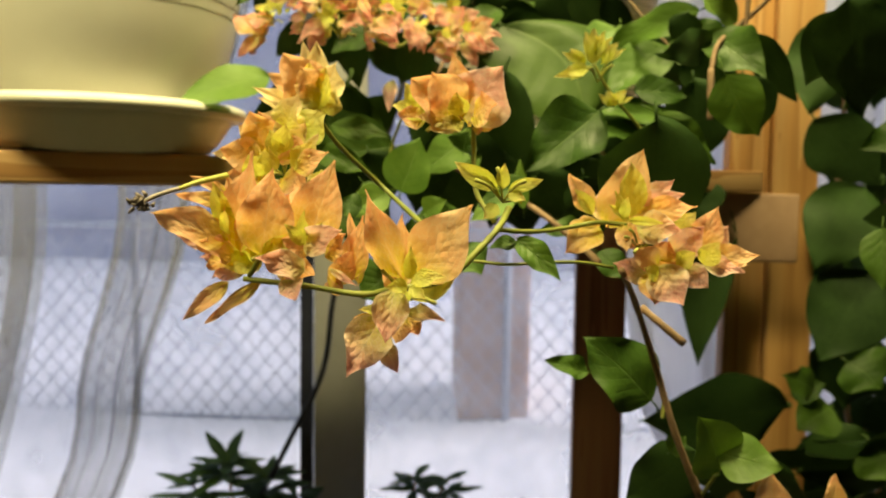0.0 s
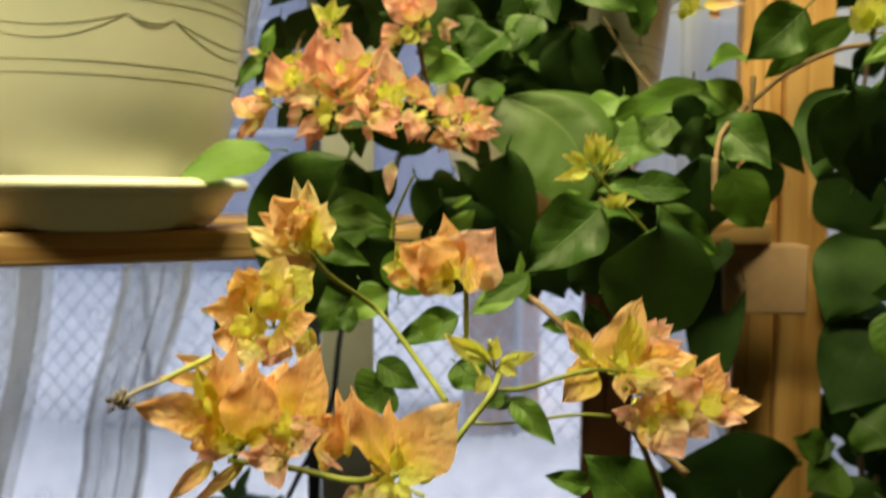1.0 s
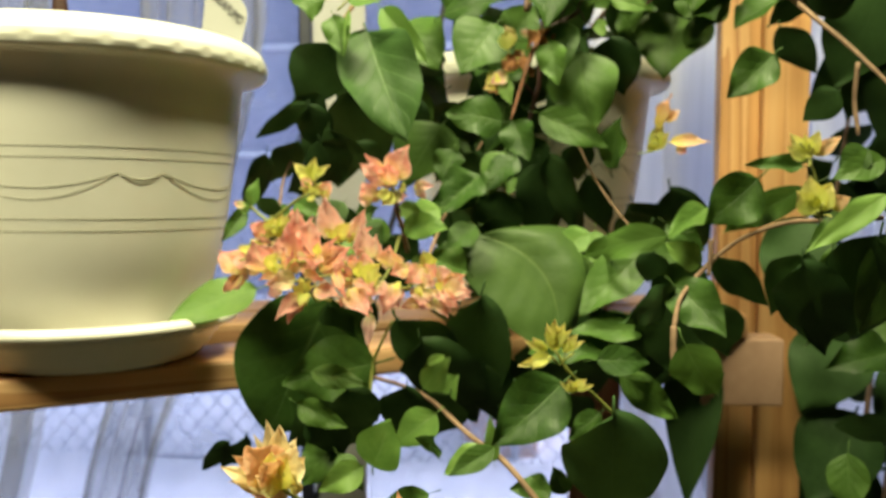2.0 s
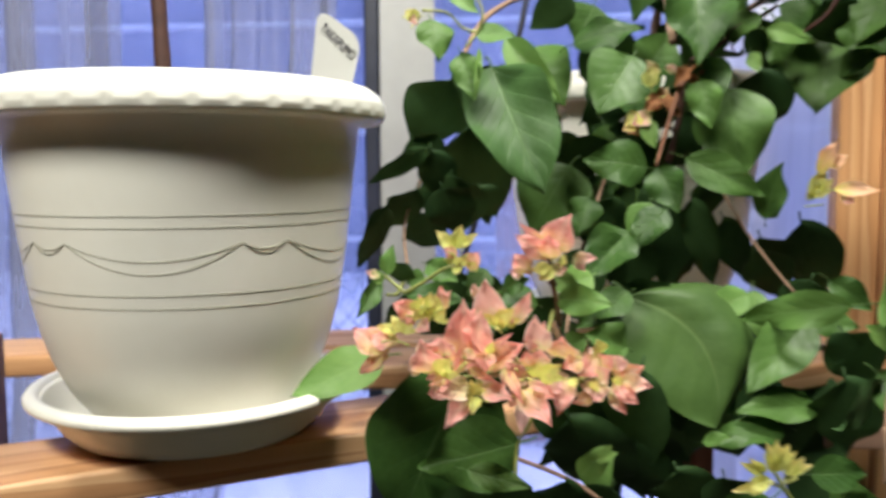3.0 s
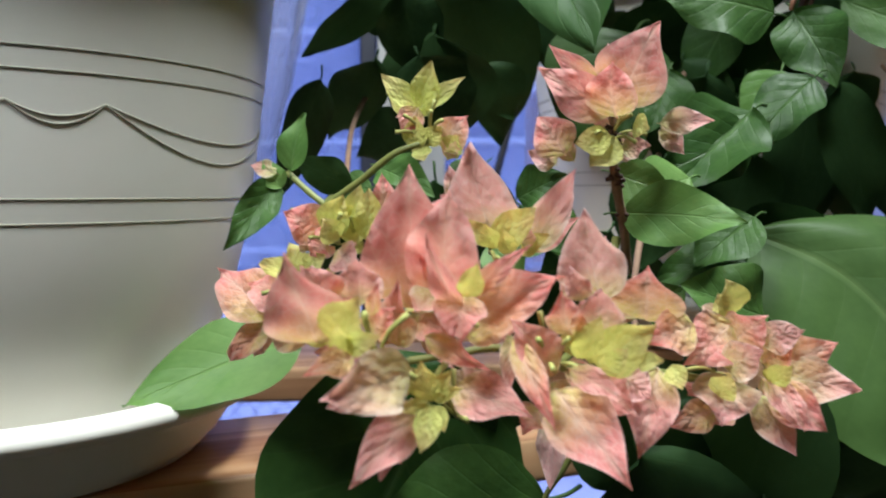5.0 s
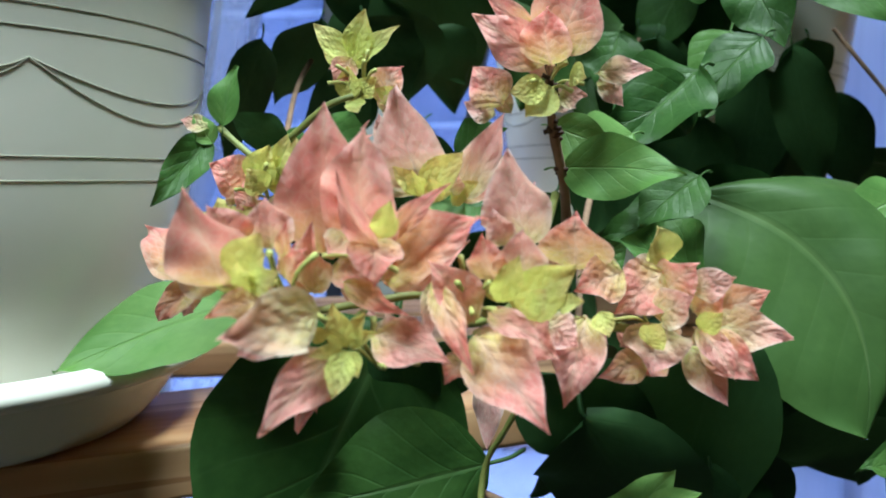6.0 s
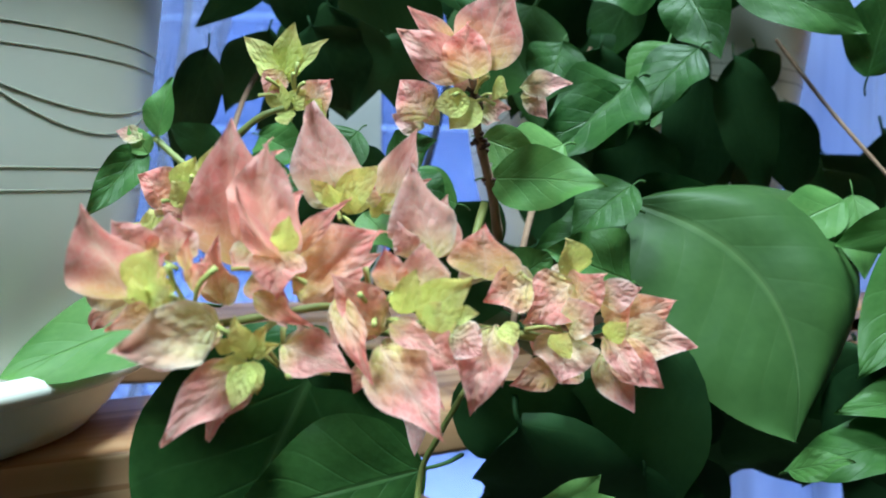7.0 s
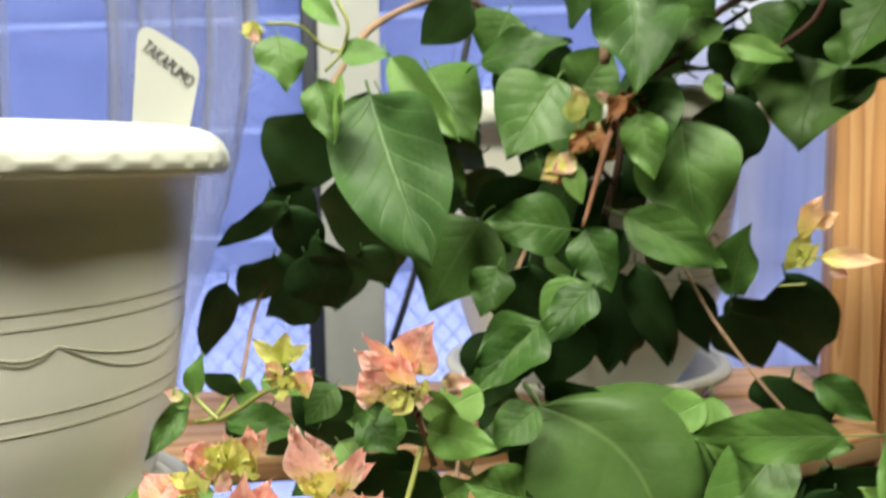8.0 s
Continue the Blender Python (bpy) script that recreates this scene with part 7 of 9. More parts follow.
blade("orange", c, (-0.0031, 0.2380, 1.2132), (-0.0094, 0.2300, 1.2168), 0.0074, (0.29, -0.83, 0.22))
blade("pale", c, (-0.0059, 0.2420, 1.2067), (-0.0166, 0.2300, 1.2114), 0.0092, (0.28, -0.89, 0.37))
blade("pale", c, (-0.0110, 0.2480, 1.2033), (-0.0084, 0.2420, 1.1974), 0.0082, (-0.14, -0.81, 0.38))
blade("lime", c, (-0.0320, 0.2520, 1.2189), (-0.0336, 0.2440, 1.2322), 0.0060, (0.28, -0.82, 0.22))
blade("lime", c, (-0.0310, 0.2540, 1.2164), (-0.0322, 0.2480, 1.2293), 0.0061, (-0.05, -0.97, 0.16))
blade("lime", c, (-0.0303, 0.2480, 1.2168), (-0.0289, 0.2420, 1.2242), 0.0045, (-0.21, -0.94, 0.34))
blade("orange", c, (-0.0326, 0.2540, 1.2257), (-0.0456, 0.2460, 1.2283), 0.0048, (-0.25, -0.86, 0.24))
blade("orange", c, (-0.0333, 0.2560, 1.2289), (-0.0433, 0.2520, 1.2339), 0.0040, (-0.08, -0.84, 0.29))
blade("orange", c, (-0.0318, 0.2560, 1.2080), (-0.0372, 0.2480, 1.2068), 0.0081, (-0.08, -0.9, 0.38))
blade("pale", c, (-0.0288, 0.2560, 1.2064), (-0.0353, 0.2480, 1.2031), 0.0084, (-0.22, -0.8, 0.11))
blade("orange", c, (-0.0330, 0.2560, 1.2011), (-0.0447, 0.2480, 1.1900), 0.0059, (0.16, -0.83, 0.11))
blade("orange", c, (-0.0222, 0.2540, 1.2016), (-0.0370, 0.2460, 1.1896), 0.0044, (0.18, -0.93, 0.33))
blade("orange", c, (0.0051, 0.2620, 1.2028), (0.0090, 0.2580, 1.2226), 0.0093, (-0.25, -0.99, 0.17))
blade("orange", c, (0.0065, 0.2640, 1.2009), (0.0041, 0.2600, 1.2234), 0.0056, (0.28, -0.96, 0.4))
blade("orange", c, (-0.0002, 0.2600, 1.2013), (0.0061, 0.2560, 1.2120), 0.0085, (0.26, -0.81, 0.24))
blade("orange", c, (-0.0019, 0.2620, 1.1988), (0.0030, 0.2580, 1.2044), 0.0083, (-0.05, -0.9, 0.41))
blade("pale", c, (-0.0002, 0.2520, 1.2062), (0.0091, 0.2480, 1.2015), 0.0024, (-0.19, -0.85, 0.42))
blade("lime", c, (-0.0221, 0.2560, 1.2095), (-0.0321, 0.2500, 1.2062), 0.0101, (0.22, -0.99, 0.48))
blade("lime", c, (-0.0263, 0.2560, 1.2057), (-0.0278, 0.2520, 1.2190), 0.0094, (-0.2, -0.93, 0.34))
blade("orange", c, (-0.0270, 0.2640, 1.2086), (-0.0323, 0.2620, 1.2233), 0.0134, (0.25, -0.93, 0.47))
blade("orange", c, (-0.0177, 0.2580, 1.2081), (-0.0052, 0.2540, 1.2039), 0.0112, (0.05, -0.94, 0.23))
blade("orange", c, (-0.0171, 0.2560, 1.2165), (-0.0128, 0.2520, 1.2287), 0.0128, (-0.15, -0.98, 0.16))
blade("lime", c, (-0.0176, 0.2460, 1.2078), (-0.0097, 0.2400, 1.2178), 0.0076, (0.13, -0.8, 0.16))
blade("orange", c, (-0.0019, 0.2540, 1.2104), (0.0052, 0.2500, 1.2173), 0.0091, (-0.22, -0.8, 0.31))
blade("pale", c, (-0.0351, 0.2600, 1.2133), (-0.0461, 0.2460, 1.2159), 0.0094, (0.06, -0.9, 0.33))
blade("pale", c, (-0.0337, 0.2620, 1.2090), (-0.0393, 0.2540, 1.2089), 0.0069, (0.25, -0.9, 0.01))
blade("orange", c, (-0.0310, 0.2620, 1.2099), (-0.0343, 0.2600, 1.2348), 0.0106, (0.14, -0.9, 0.38))
blade("orange", c, (-0.0215, 0.2540, 1.2092), (-0.0250, 0.2520, 1.2301), 0.0125, (-0.04, -0.9, 0.06))
blade("orange", c, (-0.0093, 0.2620, 1.2137), (-0.0045, 0.2600, 1.2291), 0.0118, (0.3, -0.9, 0.34))
blade("pale", c, (-0.0174, 0.2700, 1.2103), (-0.0153, 0.2720, 1.2239), 0.0115, (0.14, -0.9, 0.19))
blade("pale", c, (-0.0069, 0.2460, 1.2130), (0.0000, 0.2420, 1.2191), 0.0064, (-0.07, -0.9, 0.4))
blade("pale", c, (-0.0054, 0.2480, 1.2122), (-0.0104, 0.2440, 1.2146), 0.0055, (-0.1, -0.9, 0.04))
blade("pale", c, (-0.0083, 0.2520, 1.2054), (-0.0161, 0.2440, 1.2121), 0.0068, (-0.08, -0.9, 0.31))
blade("pale", c, (-0.0135, 0.2580, 1.2019), (-0.0129, 0.2560, 1.1970), 0.0060, (0.16, -0.9, 0.15))
blade("pale", c, (-0.0351, 0.2660, 1.2069), (-0.0388, 0.2620, 1.2060), 0.0059, (0.16, -0.9, 0.28))
blade("pale", c, (-0.0320, 0.2660, 1.2052), (-0.0386, 0.2620, 1.2030), 0.0062, (0.05, -0.9, 0.0))
blade("orange", c, (0.0034, 0.2720, 1.2015), (0.0075, 0.2720, 1.2129), 0.0069, (-0.02, -0.9, 0.33))
blade("orange", c, (-0.0021, 0.2700, 1.1999), (0.0012, 0.2700, 1.2084), 0.0062, (0.09, -0.9, 0.3))
blade("orange", c, (-0.0039, 0.2720, 1.1973), (-0.0002, 0.2720, 1.1997), 0.0060, (0.22, -0.9, 0.28))
blade("lime", c, (-0.0250, 0.2660, 1.2084), (-0.0342, 0.2640, 1.2055), 0.0085, (0.02, -0.9, 0.07))
blade("lime", c, (-0.0294, 0.2660, 1.2044), (-0.0318, 0.2660, 1.2150), 0.0079, (0.11, -0.9, 0.29))
blade("pale", c, (-0.0300, 0.2740, 1.2075), (-0.0314, 0.2760, 1.2168), 0.0097, (0.05, -0.9, 0.27))
blade("pale", c, (-0.0204, 0.2680, 1.2070), (-0.0129, 0.2680, 1.2016), 0.0081, (0.08, -0.9, 0.29))
blade("orange", c, (-0.0198, 0.2660, 1.2157), (-0.0184, 0.2660, 1.2228), 0.0093, (0.09, -0.9, 0.09))
blade("lime", c, (-0.0205, 0.2560, 1.2066), (-0.0181, 0.2540, 1.2154), 0.0064, (-0.02, -0.9, 0.09))
blade("pale", c, (-0.0040, 0.2640, 1.2094), (-0.0011, 0.2640, 1.2138), 0.0066, (-0.19, -0.9, 0.08))
blade("pale", c, (-0.0371, 0.2660, 1.2128), (-0.0482, 0.2520, 1.2176), 0.0097, (0.07, -0.9, 0.24))
blade("pale", c, (-0.0357, 0.2680, 1.2084), (-0.0434, 0.2600, 1.2083), 0.0070, (-0.06, -0.9, 0.11))
blade("orange", c, (-0.0329, 0.2680, 1.2093), (-0.0234, 0.2660, 1.2262), 0.0108, (-0.08, -0.9, 0.01))
blade("orange", c, (-0.0233, 0.2600, 1.2086), (-0.0201, 0.2580, 1.2235), 0.0128, (-0.1, -0.9, 0.23))
blade("pale", c, (-0.0107, 0.2680, 1.2131), (-0.0050, 0.2660, 1.2332), 0.0121, (0.19, -0.9, 0.26))
blade("orange", c, (-0.0190, 0.2760, 1.2097), (-0.0158, 0.2780, 1.2213), 0.0118, (0.04, -0.9, 0.38))
blade("pink", c, (-0.0083, 0.2520, 1.2124), (0.0002, 0.2480, 1.2176), 0.0065, (0.24, -0.9, 0.0))
blade("orange", c, (-0.0068, 0.2540, 1.2116), (-0.0116, 0.2500, 1.2147), 0.0056, (-0.22, -0.9, 0.25))
blade("pale", c, (-0.0097, 0.2580, 1.2046), (-0.0170, 0.2500, 1.2072), 0.0070, (-0.16, -0.9, 0.12))
blade("pink", c, (-0.0151, 0.2640, 1.2011), (-0.0159, 0.2620, 1.1965), 0.0062, (0.25, -0.9, 0.24))
blade("orange", c, (-0.0371, 0.2720, 1.2062), (-0.0427, 0.2680, 1.2048), 0.0061, (-0.05, -0.9, 0.13))
blade("pale", c, (-0.0339, 0.2720, 1.2045), (-0.0384, 0.2680, 1.2007), 0.0063, (-0.01, -0.9, 0.05))
blade("pale", c, (0.0024, 0.2780, 1.2007), (0.0020, 0.2780, 1.2143), 0.0070, (0.17, -0.9, 0.33))
blade("pale", c, (-0.0033, 0.2760, 1.1990), (-0.0008, 0.2760, 1.2071), 0.0064, (0.26, -0.9, 0.31))
blade("orange", c, (-0.0051, 0.2780, 1.1964), (-0.0036, 0.2780, 1.2005), 0.0062, (0.29, -0.9, 0.12))
blade("lime", c, (-0.0268, 0.2720, 1.2078), (-0.0347, 0.2700, 1.2064), 0.0087, (0.06, -0.9, 0.3))
blade("lime", c, (-0.0312, 0.2720, 1.2037), (-0.0351, 0.2720, 1.2134), 0.0081, (0.02, -0.9, 0.13))
blade("orange", c, (-0.0319, 0.2800, 1.2069), (-0.0370, 0.2820, 1.2168), 0.0099, (-0.08, -0.9, 0.3))
blade("orange", c, (-0.0220, 0.2740, 1.2063), (-0.0149, 0.2740, 1.2056), 0.0083, (-0.03, -0.9, 0.37))
blade("orange", c, (-0.0215, 0.2720, 1.2152), (-0.0229, 0.2720, 1.2248), 0.0096, (0.17, -0.9, 0.17))
blade("lime", c, (-0.0222, 0.2620, 1.2059), (-0.0160, 0.2600, 1.2128), 0.0066, (-0.01, -0.9, 0.36))
blade("orange", c, (-0.0053, 0.2700, 1.2088), (0.0005, 0.2700, 1.2117), 0.0068, (-0.18, -0.9, 0.12))
c = flower_cluster((0.0238, 0.2426, 1.201))  # front middle cluster
blade("orange", c, (0.0226, 0.2440, 1.2046), (0.0138, 0.2320, 1.2309), 0.0109, (-0.21, -0.83, 0.38))
blade("orange", c, (0.0278, 0.2420, 1.2062), (0.0433, 0.2340, 1.2269), 0.0191, (-0.01, -0.94, 0.41))
blade("lime", c, (0.0247, 0.2540, 1.1978), (0.0395, 0.2520, 1.2102), 0.0110, (0.25, -0.97, 0.29))
blade("lime", c, (0.0251, 0.2360, 1.2036), (0.0199, 0.2300, 1.2038), 0.0046, (0.05, -0.9, 0.23))
blade("lime", c, (0.0263, 0.2360, 1.2051), (0.0360, 0.2300, 1.2070), 0.0055, (-0.17, -0.88, 0.42))
blade("lime", c, (0.0259, 0.2340, 1.2035), (0.0309, 0.2300, 1.2009), 0.0039, (-0.21, -0.95, 0.43))
blade("lime", c, (0.0255, 0.2380, 1.2054), (0.0261, 0.2340, 1.2151), 0.0039, (0.19, -0.87, 0.11))
blade("pale", c, (0.0213, 0.2380, 1.2024), (0.0195, 0.2320, 1.1876), 0.0108, (0.15, -0.8, 0.5))
blade("pale", c, (0.0244, 0.2420, 1.1957), (0.0362, 0.2340, 1.1942), 0.0050, (0.14, -0.99, 0.44))
blade("orange", c, (0.0240, 0.2460, 1.1947), (0.0277, 0.2420, 1.1884), 0.0079, (-0.13, -0.87, 0.48))
blade("orange", c, (0.0231, 0.2440, 1.1935), (0.0215, 0.2400, 1.1862), 0.0075, (0.14, -0.97, 0.22))
blade("pale", c, (0.0161, 0.2460, 1.1926), (0.0083, 0.2360, 1.1775), 0.0143, (0.25, -0.97, 0.34))
blade("orange", c, (0.0136, 0.2500, 1.1925), (0.0064, 0.2460, 1.1854), 0.0077, (-0.02, -0.97, 0.35))
blade("pale", c, (0.0175, 0.2480, 1.1847), (0.0218, 0.2440, 1.1769), 0.0066, (-0.23, -0.98, 0.25))
blade("lime", c, (0.0173, 0.2460, 1.1952), (0.0102, 0.2420, 1.1957), 0.0031, (-0.21, -0.99, 0.33))
blade("orange", c, (0.0220, 0.2500, 1.2011), (0.0166, 0.2480, 1.2083), 0.0087, (0.16, -0.82, 0.15))
blade("lime", c, (0.0241, 0.2400, 1.2021), (0.0220, 0.2360, 1.1964), 0.0057, (-0.01, -0.94, 0.34))
blade("orange", c, (0.0215, 0.2540, 1.2032), (0.0224, 0.2460, 1.2242), 0.0082, (-0.08, -0.9, 0.02))
blade("orange", c, (0.0269, 0.2520, 1.2049), (0.0375, 0.2480, 1.2157), 0.0142, (0.0, -0.9, 0.36))
blade("lime", c, (0.0238, 0.2640, 1.1963), (0.0324, 0.2660, 1.2069), 0.0093, (0.03, -0.9, 0.1))
blade("pale", c, (0.0201, 0.2480, 1.2009), (0.0223, 0.2460, 1.1898), 0.0079, (-0.16, -0.9, 0.15))
blade("orange", c, (0.0230, 0.2560, 1.1929), (0.0240, 0.2560, 1.1884), 0.0058, (0.09, -0.9, 0.03))
blade("orange", c, (0.0221, 0.2540, 1.1916), (0.0228, 0.2540, 1.1867), 0.0054, (0.06, -0.9, 0.1))
blade("pale", c, (0.0147, 0.2560, 1.1908), (0.0111, 0.2500, 1.1793), 0.0105, (0.18, -0.9, 0.01))
blade("pale", c, (0.0122, 0.2600, 1.1906), (0.0096, 0.2600, 1.1847), 0.0056, (0.27, -0.9, 0.27))
blade("pale", c, (0.0209, 0.2600, 1.1996), (0.0196, 0.2620, 1.2049), 0.0064, (0.1, -0.9, 0.33))
blade("orange", c, (0.0208, 0.2600, 1.2024), (0.0117, 0.2520, 1.2211), 0.0083, (-0.16, -0.9, 0.13))
blade("orange", c, (0.0264, 0.2580, 1.2041), (0.0351, 0.2540, 1.2188), 0.0145, (-0.22, -0.9, 0.33))
blade("lime", c, (0.0232, 0.2700, 1.1953), (0.0342, 0.2720, 1.2053), 0.0095, (0.21, -0.9, 0.21))
blade("pink", c, (0.0194, 0.2540, 1.2000), (0.0154, 0.2520, 1.1892), 0.0082, (-0.06, -0.9, 0.04))
blade("orange", c, (0.0224, 0.2620, 1.1919), (0.0265, 0.2620, 1.1886), 0.0058, (0.23, -0.9, 0.19))
blade("pale", c, (0.0214, 0.2600, 1.1905), (0.0205, 0.2600, 1.1861), 0.0056, (0.23, -0.9, 0.25))
blade("pink", c, (0.0139, 0.2620, 1.1896), (0.0127, 0.2560, 1.1766), 0.0108, (-0.21, -0.9, 0.06))
blade("pale", c, (0.0113, 0.2660, 1.1895), (0.0042, 0.2660, 1.1862), 0.0058, (-0.21, -0.9, 0.1))
blade("pale", c, (0.0202, 0.2660, 1.1987), (0.0157, 0.2680, 1.2018), 0.0065, (-0.16, -0.9, 0.19))
c = flower_cluster((0.1026, 0.3124, 1.2119))  # front right cluster
blade("orange", c, (0.0911, 0.3200, 1.2181), (0.1020, 0.3120, 1.2464), 0.0192, (0.26, -0.93, 0.48))
blade("lime", c, (0.0990, 0.3140, 1.2217), (0.0973, 0.3100, 1.2417), 0.0108, (0.13, -0.87, 0.29))
blade("lime", c, (0.0953, 0.3100, 1.2218), (0.0914, 0.3060, 1.2310), 0.0047, (0.27, -0.98, 0.37))
blade("lime", c, (0.0972, 0.3100, 1.2203), (0.0893, 0.3060, 1.2261), 0.0038, (-0.09, -0.87, 0.39))
blade("lime", c, (0.0950, 0.3080, 1.2213), (0.0959, 0.3040, 1.2291), 0.0042, (-0.16, -0.96, 0.11))
blade("orange", c, (0.0850, 0.3220, 1.2231), (0.0757, 0.3160, 1.2373), 0.0088, (-0.12, -0.98, 0.26))
blade("lime", c, (0.0853, 0.3180, 1.2225), (0.0774, 0.3120, 1.2315), 0.0061, (0.29, -0.93, 0.22))
blade("orange", c, (0.0873, 0.3180, 1.2181), (0.0747, 0.3100, 1.2079), 0.0138, (0.01, -0.94, 0.39))
blade("pale", c, (0.1004, 0.3180, 1.2239), (0.1177, 0.3140, 1.2303), 0.0101, (0.14, -0.97, 0.2))
blade("orange", c, (0.1001, 0.3160, 1.2216), (0.1218, 0.3100, 1.2257), 0.0113, (0.12, -0.81, 0.36))
blade("pale", c, (0.1005, 0.3120, 1.2183), (0.1152, 0.3060, 1.2174), 0.0125, (-0.01, -0.8, 0.1))
blade("pale", c, (0.1034, 0.3240, 1.2253), (0.1156, 0.3220, 1.2351), 0.0094, (-0.22, -0.84, 0.26))
blade("orange", c, (0.0960, 0.3140, 1.2185), (0.0965, 0.3080, 1.2089), 0.0067, (-0.23, -0.89, 0.5))
blade("lime", c, (0.0969, 0.3080, 1.2204), (0.1084, 0.3040, 1.2197), 0.0034, (0.04, -0.93, 0.14))
blade("lime", c, (0.1170, 0.3220, 1.2156), (0.1230, 0.3180, 1.2234), 0.0075, (-0.21, -0.82, 0.3))
blade("orange", c, (0.0948, 0.3180, 1.2159), (0.1039, 0.3140, 1.2114), 0.0105, (0.26, -0.99, 0.2))
blade("orange", c, (0.1088, 0.3160, 1.2041), (0.0990, 0.3100, 1.2103), 0.0100, (-0.22, -0.92, 0.12))
blade("pale", c, (0.1058, 0.3200, 1.1996), (0.0929, 0.3160, 1.2041), 0.0102, (-0.11, -0.92, 0.22))
blade("pale", c, (0.1088, 0.3140, 1.2031), (0.1172, 0.3080, 1.1895), 0.0163, (-0.22, -0.99, 0.49))
blade("orange", c, (0.1075, 0.3160, 1.2009), (0.1075, 0.3100, 1.1896), 0.0114, (-0.15, -0.9, 0.26))
blade("orange", c, (0.1101, 0.3200, 1.2057), (0.1131, 0.3160, 1.2128), 0.0115, (0.04, -0.98, 0.23))
blade("orange", c, (0.1246, 0.3200, 1.2079), (0.1307, 0.3160, 1.2260), 0.0129, (-0.19, -0.89, 0.47))
blade("pale", c, (0.1271, 0.3220, 1.2078), (0.1352, 0.3200, 1.2188), 0.0116, (0.08, -0.83, 0.19))
blade("orange", c, (0.1261, 0.3180, 1.2062), (0.1453, 0.3140, 1.2083), 0.0104, (-0.24, -0.89, 0.29))
blade("pale", c, (0.1256, 0.3160, 1.2044), (0.1397, 0.3120, 1.2024), 0.0077, (0.06, -0.92, 0.35))
blade("pale", c, (0.1145, 0.3180, 1.2079), (0.1250, 0.3140, 1.2186), 0.0128, (0.15, -0.82, 0.22))
blade("lime", c, (0.1156, 0.3140, 1.2044), (0.1215, 0.3100, 1.2092), 0.0073, (-0.0, -0.83, 0.19))
blade("pale", c, (0.1200, 0.3160, 1.2023), (0.1270, 0.3120, 1.1963), 0.0100, (-0.19, -0.94, 0.14))
blade("pale", c, (0.1165, 0.3160, 1.2027), (0.1162, 0.3120, 1.1969), 0.0100, (0.17, -0.84, 0.23))
blade("lime", c, (0.1251, 0.3140, 1.2046), (0.1297, 0.3100, 1.2132), 0.0086, (-0.18, -0.98, 0.2))
blade("orange", c, (0.1146, 0.3240, 1.1972), (0.1195, 0.3220, 1.2121), 0.0150, (-0.2, -0.91, 0.33))
blade("lime", c, (0.1087, 0.3120, 1.2000), (0.1030, 0.3080, 1.2033), 0.0065, (-0.12, -0.99, 0.38))
blade("pale", c, (0.0926, 0.3300, 1.2175), (0.0933, 0.3260, 1.2352), 0.0140, (-0.13, -0.9, 0.15))
blade("lime", c, (0.1008, 0.3240, 1.2212), (0.0978, 0.3240, 1.2342), 0.0090, (0.15, -0.9, 0.22))
blade("orange", c, (0.0887, 0.3280, 1.2176), (0.0780, 0.3240, 1.2120), 0.0099, (0.04, -0.9, 0.18))
blade("pink", c, (0.1022, 0.3280, 1.2235), (0.1172, 0.3280, 1.2228), 0.0073, (0.14, -0.9, 0.28))
blade("pale", c, (0.1019, 0.3260, 1.2212), (0.1190, 0.3240, 1.2259), 0.0082, (-0.22, -0.9, 0.03))
blade("pale", c, (0.1023, 0.3220, 1.2177), (0.1114, 0.3200, 1.2153), 0.0091, (-0.13, -0.9, 0.03))
blade("pink", c, (0.1052, 0.3340, 1.2250), (0.1115, 0.3360, 1.2355), 0.0067, (-0.27, -0.9, 0.05))
blade("pale", c, (0.0964, 0.3280, 1.2152), (0.1029, 0.3280, 1.2087), 0.0077, (0.07, -0.9, 0.09))
blade("orange", c, (0.1108, 0.3260, 1.2030), (0.1044, 0.3240, 1.2059), 0.0072, (-0.29, -0.9, 0.23))
blade("pale", c, (0.1078, 0.3300, 1.1984), (0.0977, 0.3300, 1.1983), 0.0074, (0.02, -0.9, 0.07))
blade("pink", c, (0.1109, 0.3240, 1.2020), (0.1131, 0.3220, 1.1901), 0.0118, (0.18, -0.9, 0.05))
blade("orange", c, (0.1096, 0.3260, 1.1997), (0.1104, 0.3240, 1.1902), 0.0082, (-0.04, -0.9, 0.18))
blade("pale", c, (0.1122, 0.3300, 1.2047), (0.1155, 0.3300, 1.2101), 0.0083, (0.28, -0.9, 0.24))
blade("pale", c, (0.1272, 0.3300, 1.2070), (0.1319, 0.3300, 1.2212), 0.0093, (-0.27, -0.9, 0.39))
blade("pink", c, (0.1297, 0.3320, 1.2069), (0.1362, 0.3340, 1.2145), 0.0084, (0.23, -0.9, 0.16))
blade("orange", c, (0.1287, 0.3280, 1.2052), (0.1407, 0.3280, 1.2102), 0.0076, (0.04, -0.9, 0.14))
blade("pale", c, (0.1167, 0.3280, 1.2070), (0.1226, 0.3280, 1.2143), 0.0093, (-0.15, -0.9, 0.39))
blade("pale", c, (0.1224, 0.3260, 1.2012), (0.1283, 0.3260, 1.1955), 0.0072, (-0.06, -0.9, 0.06))
blade("pale", c, (0.1188, 0.3260, 1.2016), (0.1210, 0.3260, 1.1975), 0.0072, (-0.2, -0.9, 0.04))
blade("lime", c, (0.1277, 0.3240, 1.2036), (0.1308, 0.3240, 1.2113), 0.0072, (0.18, -0.9, 0.13))
